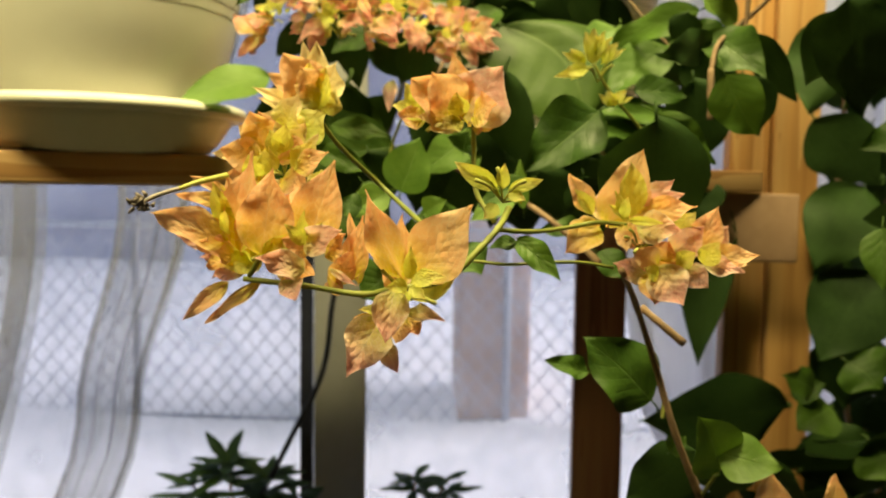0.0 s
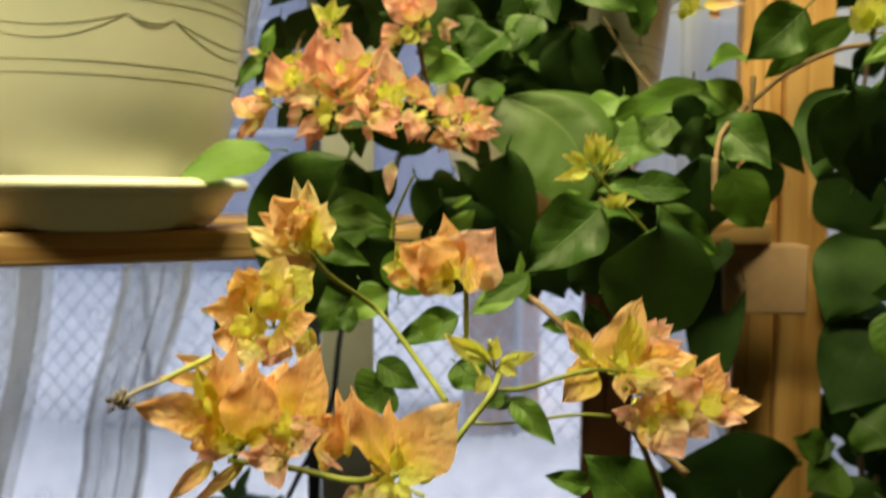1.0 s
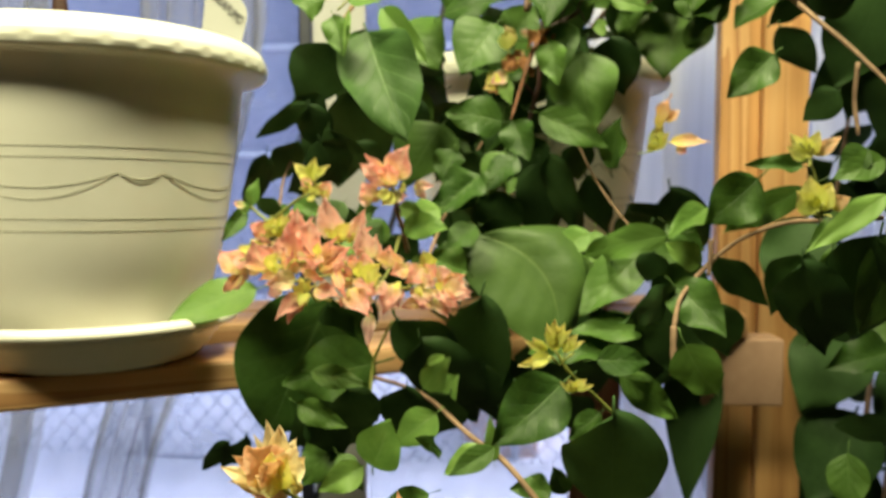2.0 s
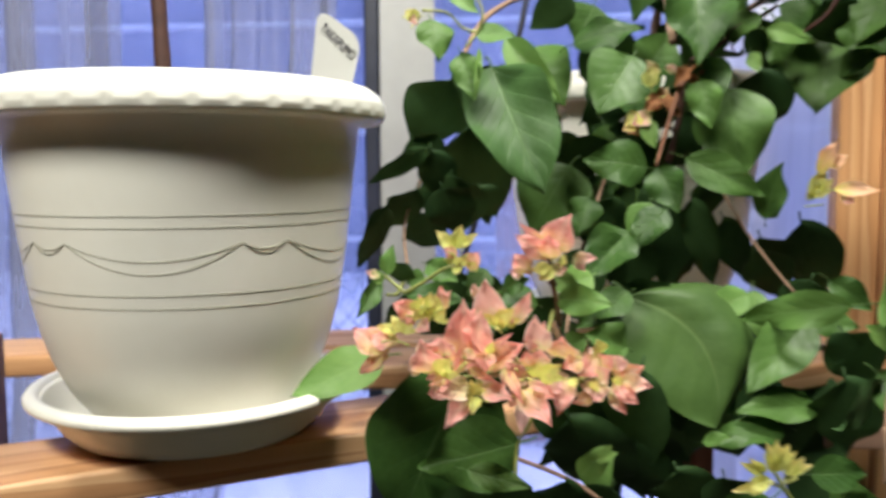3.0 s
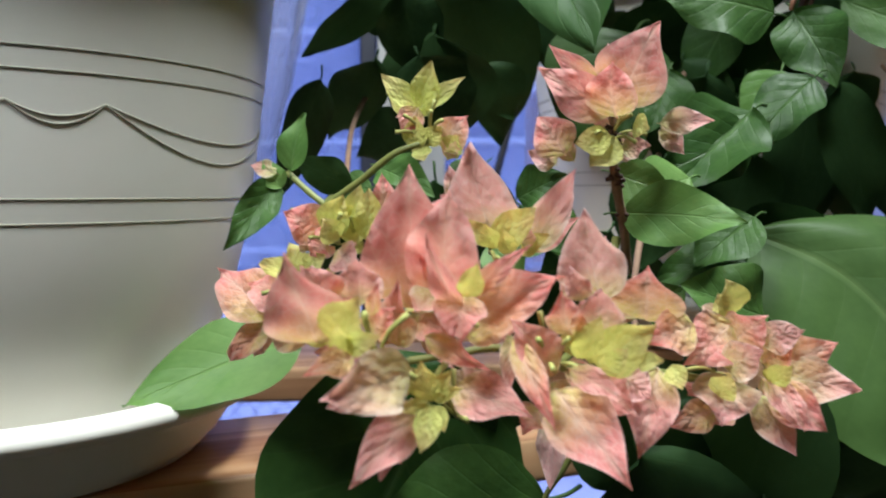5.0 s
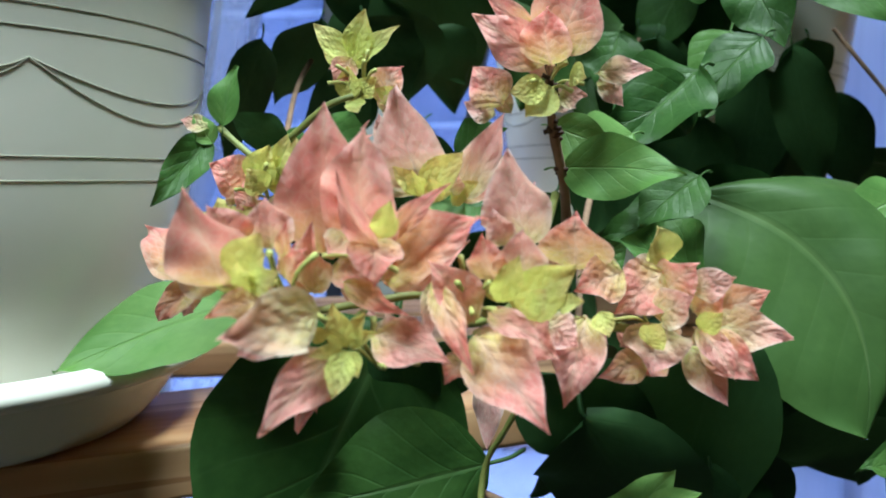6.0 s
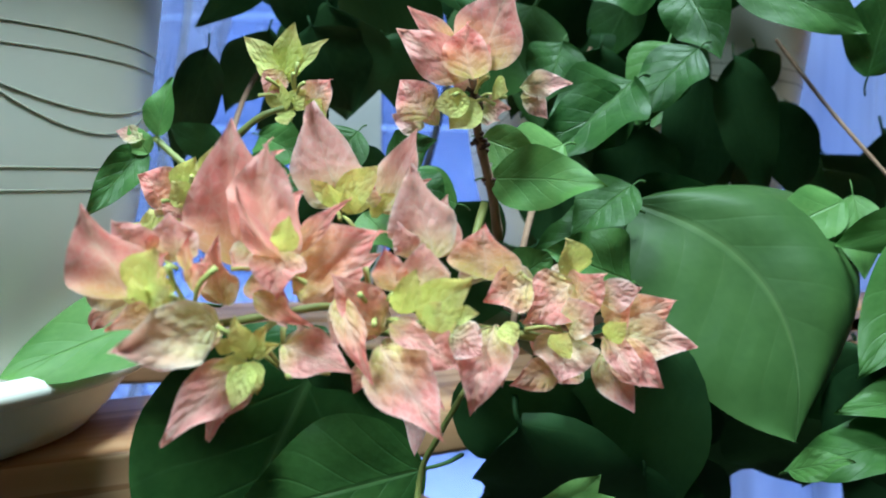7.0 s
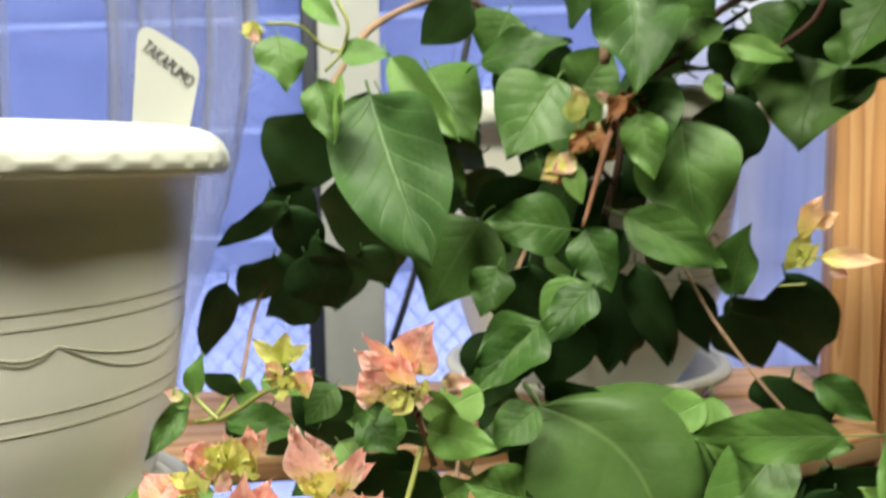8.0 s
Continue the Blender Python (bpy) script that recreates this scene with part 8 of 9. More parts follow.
blade("pale", c, (0.1168, 0.3340, 1.1960), (0.1226, 0.3360, 1.2069), 0.0108, (0.18, -0.9, 0.15))
blade("pale", c, (0.0935, 0.3360, 1.2172), (0.1029, 0.3320, 1.2362), 0.0142, (-0.19, -0.9, 0.16))
blade("lime", c, (0.1018, 0.3300, 1.2210), (0.0989, 0.3300, 1.2317), 0.0092, (-0.07, -0.9, 0.19))
blade("orange", c, (0.0895, 0.3340, 1.2172), (0.0780, 0.3300, 1.2141), 0.0102, (0.19, -0.9, 0.37))
blade("pale", c, (0.1033, 0.3340, 1.2233), (0.1169, 0.3340, 1.2275), 0.0074, (0.18, -0.9, 0.15))
blade("pale", c, (0.1030, 0.3320, 1.2209), (0.1198, 0.3300, 1.2235), 0.0084, (-0.13, -0.9, 0.03))
blade("pink", c, (0.1034, 0.3280, 1.2174), (0.1132, 0.3260, 1.2159), 0.0093, (0.16, -0.9, 0.29))
blade("pale", c, (0.1064, 0.3400, 1.2248), (0.1158, 0.3420, 1.2346), 0.0068, (0.13, -0.9, 0.03))
blade("orange", c, (0.0974, 0.3340, 1.2149), (0.1034, 0.3340, 1.2084), 0.0077, (0.24, -0.9, 0.28))
blade("orange", c, (0.1121, 0.3320, 1.2024), (0.1055, 0.3300, 1.2076), 0.0074, (-0.17, -0.9, 0.21))
blade("pink", c, (0.1090, 0.3360, 1.1977), (0.1027, 0.3360, 1.2039), 0.0075, (0.03, -0.9, 0.16))
blade("pale", c, (0.1121, 0.3300, 1.2014), (0.1209, 0.3280, 1.1942), 0.0120, (0.09, -0.9, 0.36))
blade("orange", c, (0.1108, 0.3320, 1.1990), (0.1121, 0.3300, 1.1906), 0.0084, (-0.23, -0.9, 0.28))
blade("pale", c, (0.1135, 0.3360, 1.2041), (0.1158, 0.3360, 1.2096), 0.0085, (0.23, -0.9, 0.09))
blade("orange", c, (0.1287, 0.3360, 1.2065), (0.1345, 0.3360, 1.2169), 0.0095, (0.24, -0.9, 0.07))
blade("pale", c, (0.1313, 0.3380, 1.2064), (0.1367, 0.3400, 1.2162), 0.0085, (-0.26, -0.9, 0.23))
blade("orange", c, (0.1303, 0.3340, 1.2046), (0.1472, 0.3340, 1.2030), 0.0077, (-0.05, -0.9, 0.17))
blade("pale", c, (0.1181, 0.3340, 1.2065), (0.1262, 0.3340, 1.2165), 0.0095, (-0.13, -0.9, 0.24))
blade("pale", c, (0.1239, 0.3320, 1.2006), (0.1305, 0.3320, 1.1992), 0.0074, (-0.23, -0.9, 0.23))
blade("pale", c, (0.1203, 0.3320, 1.2009), (0.1218, 0.3320, 1.1973), 0.0074, (0.06, -0.9, 0.26))
blade("lime", c, (0.1293, 0.3300, 1.2030), (0.1314, 0.3300, 1.2109), 0.0074, (-0.01, -0.9, 0.33))
blade("pale", c, (0.1181, 0.3400, 1.1953), (0.1252, 0.3420, 1.2030), 0.0110, (0.09, -0.9, 0.37))
c = flower_cluster((0.0516, 0.267, 1.2299))  # front sprig
blade("lime", c, (0.0498, 0.268, 1.2314), (0.0362, 0.264, 1.2394), 0.0066, (0.01, -1, 0.03))
blade("lime", c, (0.0516, 0.267, 1.2314), (0.052, 0.264, 1.2392), 0.0044, (-0.11, -0.99, 0.13))
blade("lime", c, (0.0534, 0.267, 1.2309), (0.0641, 0.264, 1.2343), 0.0044, (0.11, -0.99, 0.08))
blade("lime", c, (0.0534, 0.266, 1.2297), (0.0586, 0.263, 1.2278), 0.0040, (-0.39, -0.78, 0.49))
blade("lime", c, (0.0499, 0.267, 1.2262), (0.0457, 0.264, 1.2217), 0.0051, (-0.04, -0.99, 0.1))
c = flower_cluster((-0.0244, 0.3296, 1.2652))  # upper front cluster
blade("cream", c, (-0.0218, 0.3300, 1.2592), (-0.0453, 0.3240, 1.2689), 0.0088, (0.00, -0.93, 0.16))
blade("orange", c, (-0.0213, 0.3280, 1.2621), (-0.0392, 0.3220, 1.2741), 0.0103, (0.23, -1.00, 0.30))
blade("orange", c, (-0.0219, 0.3260, 1.2640), (-0.0314, 0.3160, 1.2806), 0.0197, (0.24, -0.98, 0.32))
blade("cream", c, (-0.0218, 0.3300, 1.2629), (-0.0207, 0.3260, 1.2866), 0.0129, (0.09, -0.99, 0.25))
blade("cream", c, (-0.0229, 0.3320, 1.2623), (-0.0272, 0.3300, 1.2877), 0.0089, (0.14, -0.91, 0.39))
blade("cream", c, (-0.0193, 0.3260, 1.2623), (-0.0127, 0.3220, 1.2782), 0.0168, (-0.16, -0.95, 0.14))
blade("cream", c, (-0.0187, 0.3280, 1.2600), (-0.0114, 0.3240, 1.2697), 0.0139, (0.03, -0.82, 0.34))
blade("cream", c, (-0.0234, 0.3320, 1.2588), (-0.0444, 0.3280, 1.2653), 0.0115, (0.18, -0.92, 0.40))
blade("pale", c, (-0.0203, 0.3340, 1.2578), (-0.0360, 0.3280, 1.2589), 0.0173, (-0.19, -0.94, 0.37))
blade("pale", c, (-0.0199, 0.3360, 1.2559), (-0.0323, 0.3320, 1.2529), 0.0132, (0.15, -0.92, 0.14))
blade("lime", c, (-0.0209, 0.3220, 1.2640), (-0.0220, 0.3180, 1.2773), 0.0101, (-0.10, -0.96, 0.21))
blade("orange", c, (-0.0204, 0.3200, 1.2656), (-0.0238, 0.3120, 1.2750), 0.0134, (0.20, -0.96, 0.45))
blade("cream", c, (-0.0187, 0.3200, 1.2610), (-0.0273, 0.3140, 1.2685), 0.0100, (0.23, -0.99, 0.25))
blade("lime", c, (-0.0187, 0.3220, 1.2608), (-0.0156, 0.3180, 1.2757), 0.0086, (0.02, -1.00, 0.27))
blade("cream", c, (-0.0232, 0.3360, 1.2587), (-0.0454, 0.3340, 1.2593), 0.0064, (0.06, -0.9, 0.05))
blade("orange", c, (-0.0227, 0.3340, 1.2617), (-0.0322, 0.3320, 1.2754), 0.0075, (-0.18, -0.9, 0.00))
blade("orange", c, (-0.0234, 0.3320, 1.2636), (-0.0279, 0.3260, 1.2730), 0.0145, (-0.29, -0.9, 0.03))
blade("cream", c, (-0.0232, 0.3360, 1.2625), (-0.0160, 0.3360, 1.2783), 0.0094, (-0.05, -0.9, 0.16))
blade("cream", c, (-0.0244, 0.3380, 1.2619), (-0.0359, 0.3400, 1.2783), 0.0064, (0.05, -0.9, 0.07))
blade("cream", c, (-0.0207, 0.3320, 1.2619), (-0.0115, 0.3320, 1.2712), 0.0122, (-0.27, -0.9, 0.22))
blade("cream", c, (-0.0201, 0.3340, 1.2596), (-0.0181, 0.3340, 1.2677), 0.0101, (-0.14, -0.9, 0.40))
blade("cream", c, (-0.0249, 0.3380, 1.2583), (-0.0449, 0.3380, 1.2575), 0.0083, (0.12, -0.9, 0.38))
blade("orange", c, (-0.0217, 0.3400, 1.2573), (-0.0313, 0.3380, 1.2592), 0.0126, (-0.27, -0.9, 0.15))
blade("orange", c, (-0.0213, 0.3420, 1.2554), (-0.0312, 0.3420, 1.2539), 0.0096, (0.16, -0.9, 0.03))
blade("lime", c, (-0.0224, 0.3280, 1.2636), (-0.0202, 0.3280, 1.2724), 0.0073, (0.05, -0.9, 0.18))
blade("orange", c, (-0.0219, 0.3260, 1.2652), (-0.0211, 0.3220, 1.2731), 0.0098, (0.04, -0.9, 0.01))
blade("cream", c, (-0.0201, 0.3260, 1.2605), (-0.0282, 0.3240, 1.2649), 0.0073, (-0.04, -0.9, 0.09))
blade("lime", c, (-0.0202, 0.3280, 1.2604), (-0.0207, 0.3280, 1.2702), 0.0062, (-0.25, -0.9, 0.25))
c = flower_cluster((-0.0257, 0.2905, 1.2378))  # left front cluster
blade("orange", c, (-0.0325, 0.2900, 1.2397), (-0.0450, 0.2840, 1.2436), 0.0128, (-0.19, -0.84, 0.11))
blade("cream", c, (-0.0351, 0.2920, 1.2409), (-0.0487, 0.2860, 1.2419), 0.0064, (0.18, -0.84, 0.30))
blade("orange", c, (-0.0308, 0.2920, 1.2430), (-0.0357, 0.2880, 1.2566), 0.0147, (0.14, -0.95, 0.40))
blade("orange", c, (-0.0278, 0.2940, 1.2447), (-0.0338, 0.2920, 1.2569), 0.0102, (-0.02, -0.95, 0.49))
blade("cream", c, (-0.0218, 0.2840, 1.2506), (-0.0168, 0.2800, 1.2613), 0.0116, (-0.03, -0.93, 0.44))
blade("lime", c, (-0.0188, 0.2900, 1.2473), (-0.0092, 0.2880, 1.2561), 0.0146, (-0.05, -0.87, 0.17))
blade("cream", c, (-0.0202, 0.2880, 1.2475), (-0.0248, 0.2840, 1.2562), 0.0122, (0.21, -0.95, 0.12))
blade("lime", c, (-0.0237, 0.2800, 1.2410), (-0.0254, 0.2760, 1.2497), 0.0066, (0.29, -0.97, 0.48))
blade("lime", c, (-0.0225, 0.2800, 1.2422), (-0.0202, 0.2760, 1.2516), 0.0075, (0.29, -0.88, 0.10))
blade("lime", c, (-0.0303, 0.2840, 1.2346), (-0.0337, 0.2800, 1.2416), 0.0099, (-0.22, -0.96, 0.26))
blade("lime", c, (-0.0264, 0.2800, 1.2354), (-0.0262, 0.2760, 1.2442), 0.0075, (0.09, -0.81, 0.24))
blade("orange", c, (-0.0188, 0.2840, 1.2405), (-0.0236, 0.2800, 1.2492), 0.0120, (-0.17, -0.89, 0.15))
blade("orange", c, (-0.0177, 0.2820, 1.2367), (-0.0055, 0.2760, 1.2424), 0.0092, (-0.20, -0.89, 0.38))
blade("cream", c, (-0.0148, 0.2820, 1.2409), (-0.0089, 0.2780, 1.2488), 0.0053, (-0.21, -0.91, 0.38))
blade("cream", c, (-0.0105, 0.2860, 1.2366), (-0.0117, 0.2800, 1.2236), 0.0072, (0.17, -0.92, 0.45))
blade("orange", c, (-0.0326, 0.2900, 1.2316), (-0.0432, 0.2840, 1.2343), 0.0146, (-0.16, -0.86, 0.41))
blade("cream", c, (-0.0300, 0.2880, 1.2312), (-0.0324, 0.2820, 1.2236), 0.0123, (0.23, -0.90, 0.14))
blade("pale", c, (-0.0208, 0.2900, 1.2323), (-0.0256, 0.2860, 1.2229), 0.0146, (-0.22, -0.89, 0.17))
blade("orange", c, (-0.0236, 0.2860, 1.2337), (-0.0141, 0.2820, 1.2316), 0.0112, (0.10, -0.98, 0.41))
blade("lime", c, (-0.0192, 0.2840, 1.2368), (-0.0120, 0.2800, 1.2457), 0.0080, (-0.13, -1.00, 0.17))
blade("cream", c, (-0.0331, 0.2920, 1.2468), (-0.0396, 0.2880, 1.2518), 0.0106, (0.00, -0.89, 0.26))
blade("orange", c, (-0.0299, 0.2940, 1.2353), (-0.0352, 0.2920, 1.2296), 0.0140, (-0.15, -0.90, 0.48))
blade("cream", c, (-0.0216, 0.2860, 1.2434), (-0.0148, 0.2820, 1.2525), 0.0103, (0.04, -0.81, 0.11))
blade("orange", c, (-0.0344, 0.2960, 1.2388), (-0.0448, 0.2940, 1.2456), 0.0093, (0.03, -0.9, 0.21))
blade("orange", c, (-0.0326, 0.2980, 1.2421), (-0.0328, 0.2980, 1.2530), 0.0107, (-0.26, -0.9, 0.26))
blade("orange", c, (-0.0296, 0.3000, 1.2439), (-0.0365, 0.3020, 1.2508), 0.0074, (0.13, -0.9, 0.29))
blade("cream", c, (-0.0235, 0.2900, 1.2499), (-0.0199, 0.2900, 1.2551), 0.0084, (-0.03, -0.9, 0.20))
blade("lime", c, (-0.0204, 0.2960, 1.2466), (-0.0172, 0.2980, 1.2553), 0.0106, (0.06, -0.9, 0.15))
blade("cream", c, (-0.0219, 0.2940, 1.2468), (-0.0280, 0.2940, 1.2521), 0.0089, (0.19, -0.9, 0.29))
blade("lime", c, (-0.0243, 0.2860, 1.2413), (-0.0210, 0.2860, 1.2473), 0.0055, (-0.28, -0.9, 0.24))
blade("lime", c, (-0.0322, 0.2900, 1.2335), (-0.0347, 0.2900, 1.2386), 0.0072, (-0.06, -0.9, 0.03))
blade("lime", c, (-0.0282, 0.2860, 1.2343), (-0.0282, 0.2860, 1.2391), 0.0055, (-0.19, -0.9, 0.03))
blade("orange", c, (-0.0204, 0.2900, 1.2396), (-0.0243, 0.2900, 1.2445), 0.0088, (0.02, -0.9, 0.01))
blade("orange", c, (-0.0193, 0.2880, 1.2357), (-0.0113, 0.2860, 1.2408), 0.0068, (0.17, -0.9, 0.00))
blade("orange", c, (-0.0345, 0.2960, 1.2305), (-0.0439, 0.2940, 1.2330), 0.0107, (0.29, -0.9, 0.39))
blade("cream", c, (-0.0319, 0.2940, 1.2301), (-0.0321, 0.2920, 1.2225), 0.0089, (-0.09, -0.9, 0.09))
blade("orange", c, (-0.0225, 0.2960, 1.2312), (-0.0247, 0.2960, 1.2223), 0.0106, (-0.17, -0.9, 0.04))
blade("orange", c, (-0.0253, 0.2920, 1.2326), (-0.0217, 0.2920, 1.2284), 0.0082, (0.29, -0.9, 0.15))
blade("lime", c, (-0.0208, 0.2900, 1.2357), (-0.0165, 0.2900, 1.2421), 0.0059, (0.01, -0.9, 0.15))
blade("cream", c, (-0.0350, 0.2980, 1.2460), (-0.0415, 0.2980, 1.2477), 0.0077, (-0.15, -0.9, 0.21))
blade("orange", c, (-0.0317, 0.3000, 1.2343), (-0.0355, 0.3020, 1.2302), 0.0101, (0.27, -0.9, 0.01))
blade("cream", c, (-0.0233, 0.2920, 1.2425), (-0.0183, 0.2920, 1.2460), 0.0075, (-0.27, -0.9, 0.10))
c = flower_cluster((0.0313, 0.2861, 1.256))  # paired cluster
blade("orange", c, (0.0375, 0.2820, 1.2545), (0.0215, 0.2720, 1.2660), 0.0198, (0.22, -0.88, 0.19))
blade("orange", c, (0.0383, 0.2860, 1.2578), (0.0342, 0.2820, 1.2758), 0.0101, (-0.22, -0.94, 0.22))
blade("pale", c, (0.0397, 0.2860, 1.2534), (0.0508, 0.2800, 1.2712), 0.0231, (0.19, -0.80, 0.41))
blade("orange", c, (0.0412, 0.2820, 1.2549), (0.0493, 0.2760, 1.2582), 0.0138, (0.25, -0.81, 0.45))
blade("cream", c, (0.0373, 0.2800, 1.2533), (0.0231, 0.2740, 1.2540), 0.0077, (0.26, -0.81, 0.14))
blade("lime", c, (0.0256, 0.2840, 1.2559), (0.0187, 0.2800, 1.2655), 0.0083, (-0.08, -0.95, 0.34))
blade("lime", c, (0.0256, 0.2840, 1.2552), (0.0143, 0.2800, 1.2580), 0.0083, (0.02, -0.93, 0.43))
blade("orange", c, (0.0247, 0.2820, 1.2539), (0.0164, 0.2780, 1.2553), 0.0074, (-0.03, -0.96, 0.21))
blade("lime", c, (0.0238, 0.2800, 1.2578), (0.0221, 0.2760, 1.2645), 0.0060, (0.00, -0.88, 0.33))
blade("cream", c, (0.0377, 0.2800, 1.2533), (0.0310, 0.2760, 1.2509), 0.0073, (-0.01, -0.96, 0.26))
blade("orange", c, (0.0304, 0.2840, 1.2560), (0.0321, 0.2800, 1.2662), 0.0184, (-0.07, -0.97, 0.32))
blade("orange", c, (0.0356, 0.2780, 1.2556), (0.0283, 0.2700, 1.2677), 0.0148, (-0.15, -0.86, 0.36))
blade("lime", c, (0.0376, 0.2760, 1.2548), (0.0360, 0.2720, 1.2615), 0.0072, (-0.17, -0.87, 0.24))
blade("orange", c, (0.0371, 0.2880, 1.2539), (0.0274, 0.2820, 1.2627), 0.0146, (0.16, -0.9, 0.35))
blade("orange", c, (0.0379, 0.2920, 1.2573), (0.0310, 0.2920, 1.2695), 0.0074, (0.03, -0.9, 0.13))
blade("orange", c, (0.0393, 0.2920, 1.2527), (0.0457, 0.2900, 1.2616), 0.0170, (-0.02, -0.9, 0.35))
blade("orange", c, (0.0408, 0.2880, 1.2543), (0.0464, 0.2860, 1.2543), 0.0101, (0.01, -0.9, 0.04))
blade("cream", c, (0.0369, 0.2860, 1.2526), (0.0262, 0.2840, 1.2506), 0.0057, (0.02, -0.9, 0.03))
blade("lime", c, (0.0249, 0.2900, 1.2553), (0.0239, 0.2900, 1.2624), 0.0061, (-0.27, -0.9, 0.06))
blade("lime", c, (0.0249, 0.2900, 1.2546), (0.0175, 0.2900, 1.2525), 0.0061, (0.19, -0.9, 0.40))
blade("orange", c, (0.0240, 0.2880, 1.2533), (0.0176, 0.2880, 1.2533), 0.0054, (0.23, -0.9, 0.20))
blade("cream", c, (0.0373, 0.2860, 1.2526), (0.0330, 0.2860, 1.2520), 0.0053, (-0.08, -0.9, 0.11))
blade("orange", c, (0.0298, 0.2900, 1.2554), (0.0298, 0.2900, 1.2616), 0.0134, (-0.19, -0.9, 0.25))
blade("orange", c, (0.0352, 0.2840, 1.2550), (0.0298, 0.2800, 1.2647), 0.0109, (-0.29, -0.9, 0.27))
blade("lime", c, (0.0372, 0.2820, 1.2541), (0.0361, 0.2820, 1.2574), 0.0053, (0.22, -0.9, 0.27))
# front leaves
blade("leaf", vine, (0.0568, 0.29, 1.2141), (0.0713, 0.282, 1.2009), 0.0095, (-0.28, -0.78, 0.56))
blade("leaf", vine, (0.0569, 0.292, 1.213), (0.0474, 0.288, 1.2111), 0.0064, (-0.27, -0.81, 0.52))
blade("leaf", vine, (0.124, 0.402, 1.1314), (0.0905, 0.395, 1.1622), 0.0343, (-0.15, -0.8, 0.55))
blade("leaf", vine, (0.0947, 0.41, 1.1424), (0.0732, 0.405, 1.149), 0.0119, (-0.34, -0.77, 0.54))
blade("young", vine, (0.1511, 0.3800, 1.1061), (0.1388, 0.3680, 1.1334), 0.0290, (-0.1, -0.75, 0.65))
blade("young", vine, (0.1492, 0.3780, 1.1150), (0.1763, 0.3720, 1.1103), 0.0250, (0.1, -0.75, 0.65))
blade("dark", vine, (0.1538, 0.4351, 1.0972), (0.1219, 0.4549, 1.064), 0.0342, (-0.44, -0.85, -0.5))
blade("leaf", vine, (0.1372, 0.42, 1.1014), (0.1441, 0.415, 1.1104), 0.0116, (-0.36, -0.84, 0.41))
blade("leaf", vine, (-0.0151, 0.4, 1.2206), (-0.026, 0.4, 1.2232), 0.0126, (0.08, -0.92, 0.39))
blade("young", vine, (0.0156, 0.39, 1.2188), (0.0263, 0.385, 1.2255), 0.0121, (0.03, -0.97, 0.23))
blade("orange", vine, (0.1738, 0.38, 1.0831), (0.1725, 0.375, 1.1079), 0.0183, (-0.1, -0.94, 0.33))
blade("orange", vine, (0.2022, 0.38, 1.083), (0.2003, 0.375, 1.1084), 0.0117, (-0.27, -0.91, 0.32))
blade("leaf", vine, (0.0321, 0.42, 1.2487), (0.0349, 0.415, 1.2581), 0.0173, (-0.09, -0.85, 0.52))
# back plant
blade("dark", back_plant, (0.3388, 0.85, 1.016), (0.1876, 0.82, 1.0063), 0.0811, (-0.17, -0.98, -0.09))
blade("leaf", back_plant, (0.3392, 0.84, 1.0311), (0.3683, 0.83, 1.0457), 0.0287, (-0.16, -0.84, 0.52))
blade("dark", back_plant, (0.2821, 0.95, 1.2355), (0.2693, 0.93, 1.0379), 0.0645, (-0.36, -0.81, -0.47))
blade("dark", back_plant, (0.2346, 0.9, 1.2524), (0.2292, 0.89, 1.1821), 0.0978, (-0.15, -0.97, -0.17))
blade("dark", back_plant, (0.4752, 1.1, 1.029), (0.5322, 1.08, 0.977), 0.0894, (-0.38, -0.87, -0.32))
blade("dark", back_plant, (0.3129, 0.7, 1.3651), (0.2909, 0.69, 1.2932), 0.0603, (-0.51, -0.58, -0.64))
blade("dark", back_plant, (0.3522, 0.85, 1.302), (0.4148, 0.84, 1.2373), 0.0737, (-0.5, -0.71, -0.5))
blade("dark", back_plant, (0.4447, 0.95, 1.2377), (0.3915, 0.94, 1.145), 0.0894, (-0.48, -0.83, -0.29))
blade("dark", back_plant, (0.4553, 0.95, 1.1453), (0.402, 0.94, 1.0458), 0.0965, (-0.49, -0.84, -0.23))
blade("dark", back_plant, (0.4032, 0.95, 0.9672), (0.4511, 0.94, 0.9018), 0.0912, (-0.34, -0.93, -0.12))
blade("leaf", back_plant, (0.3460, 0.8000, 1.0465), (0.3104, 0.7800, 1.0634), 0.0317, (-0.1, -0.8, 0.35))
blade("leaf", back_plant, (0.3998, 0.8600, 1.0622), (0.4251, 0.8400, 1.0392), 0.0622, (-0.1, -0.8, 0.35))
blade("leaf", back_plant, (0.3777, 0.8400, 1.0208), (0.3392, 0.8200, 1.0027), 0.0499, (-0.1, -0.8, 0.35))
blade("leaf", back_plant, (0.4170, 0.8400, 0.9882), (0.4416, 0.8200, 0.9565), 0.0666, (-0.1, -0.8, 0.35))
c = flower_cluster((-0.1009, 0.66, 1.5494))  # tiny cluster
blade("lime", c, (-0.1014, 0.66, 1.549), (-0.1086, 0.657, 1.5553), 0.0094, (0.35, -0.94, -0.03))
blade("lime", c, (-0.1014, 0.66, 1.5496), (-0.1032, 0.657, 1.5566), 0.0075, (0.18, -0.93, 0.32))
blade("pale", c, (-0.0998, 0.66, 1.5496), (-0.1052, 0.657, 1.5469), 0.0084, (0.25, -0.97, 0.06))
c = flower_cluster((0.0724, 0.6914, 1.4934))  # faded flowers
blade("cream", c, (0.0744, 0.7000, 1.5083), (0.0657, 0.6950, 1.5222), 0.0109, (0.1, -0.9, 0.3))
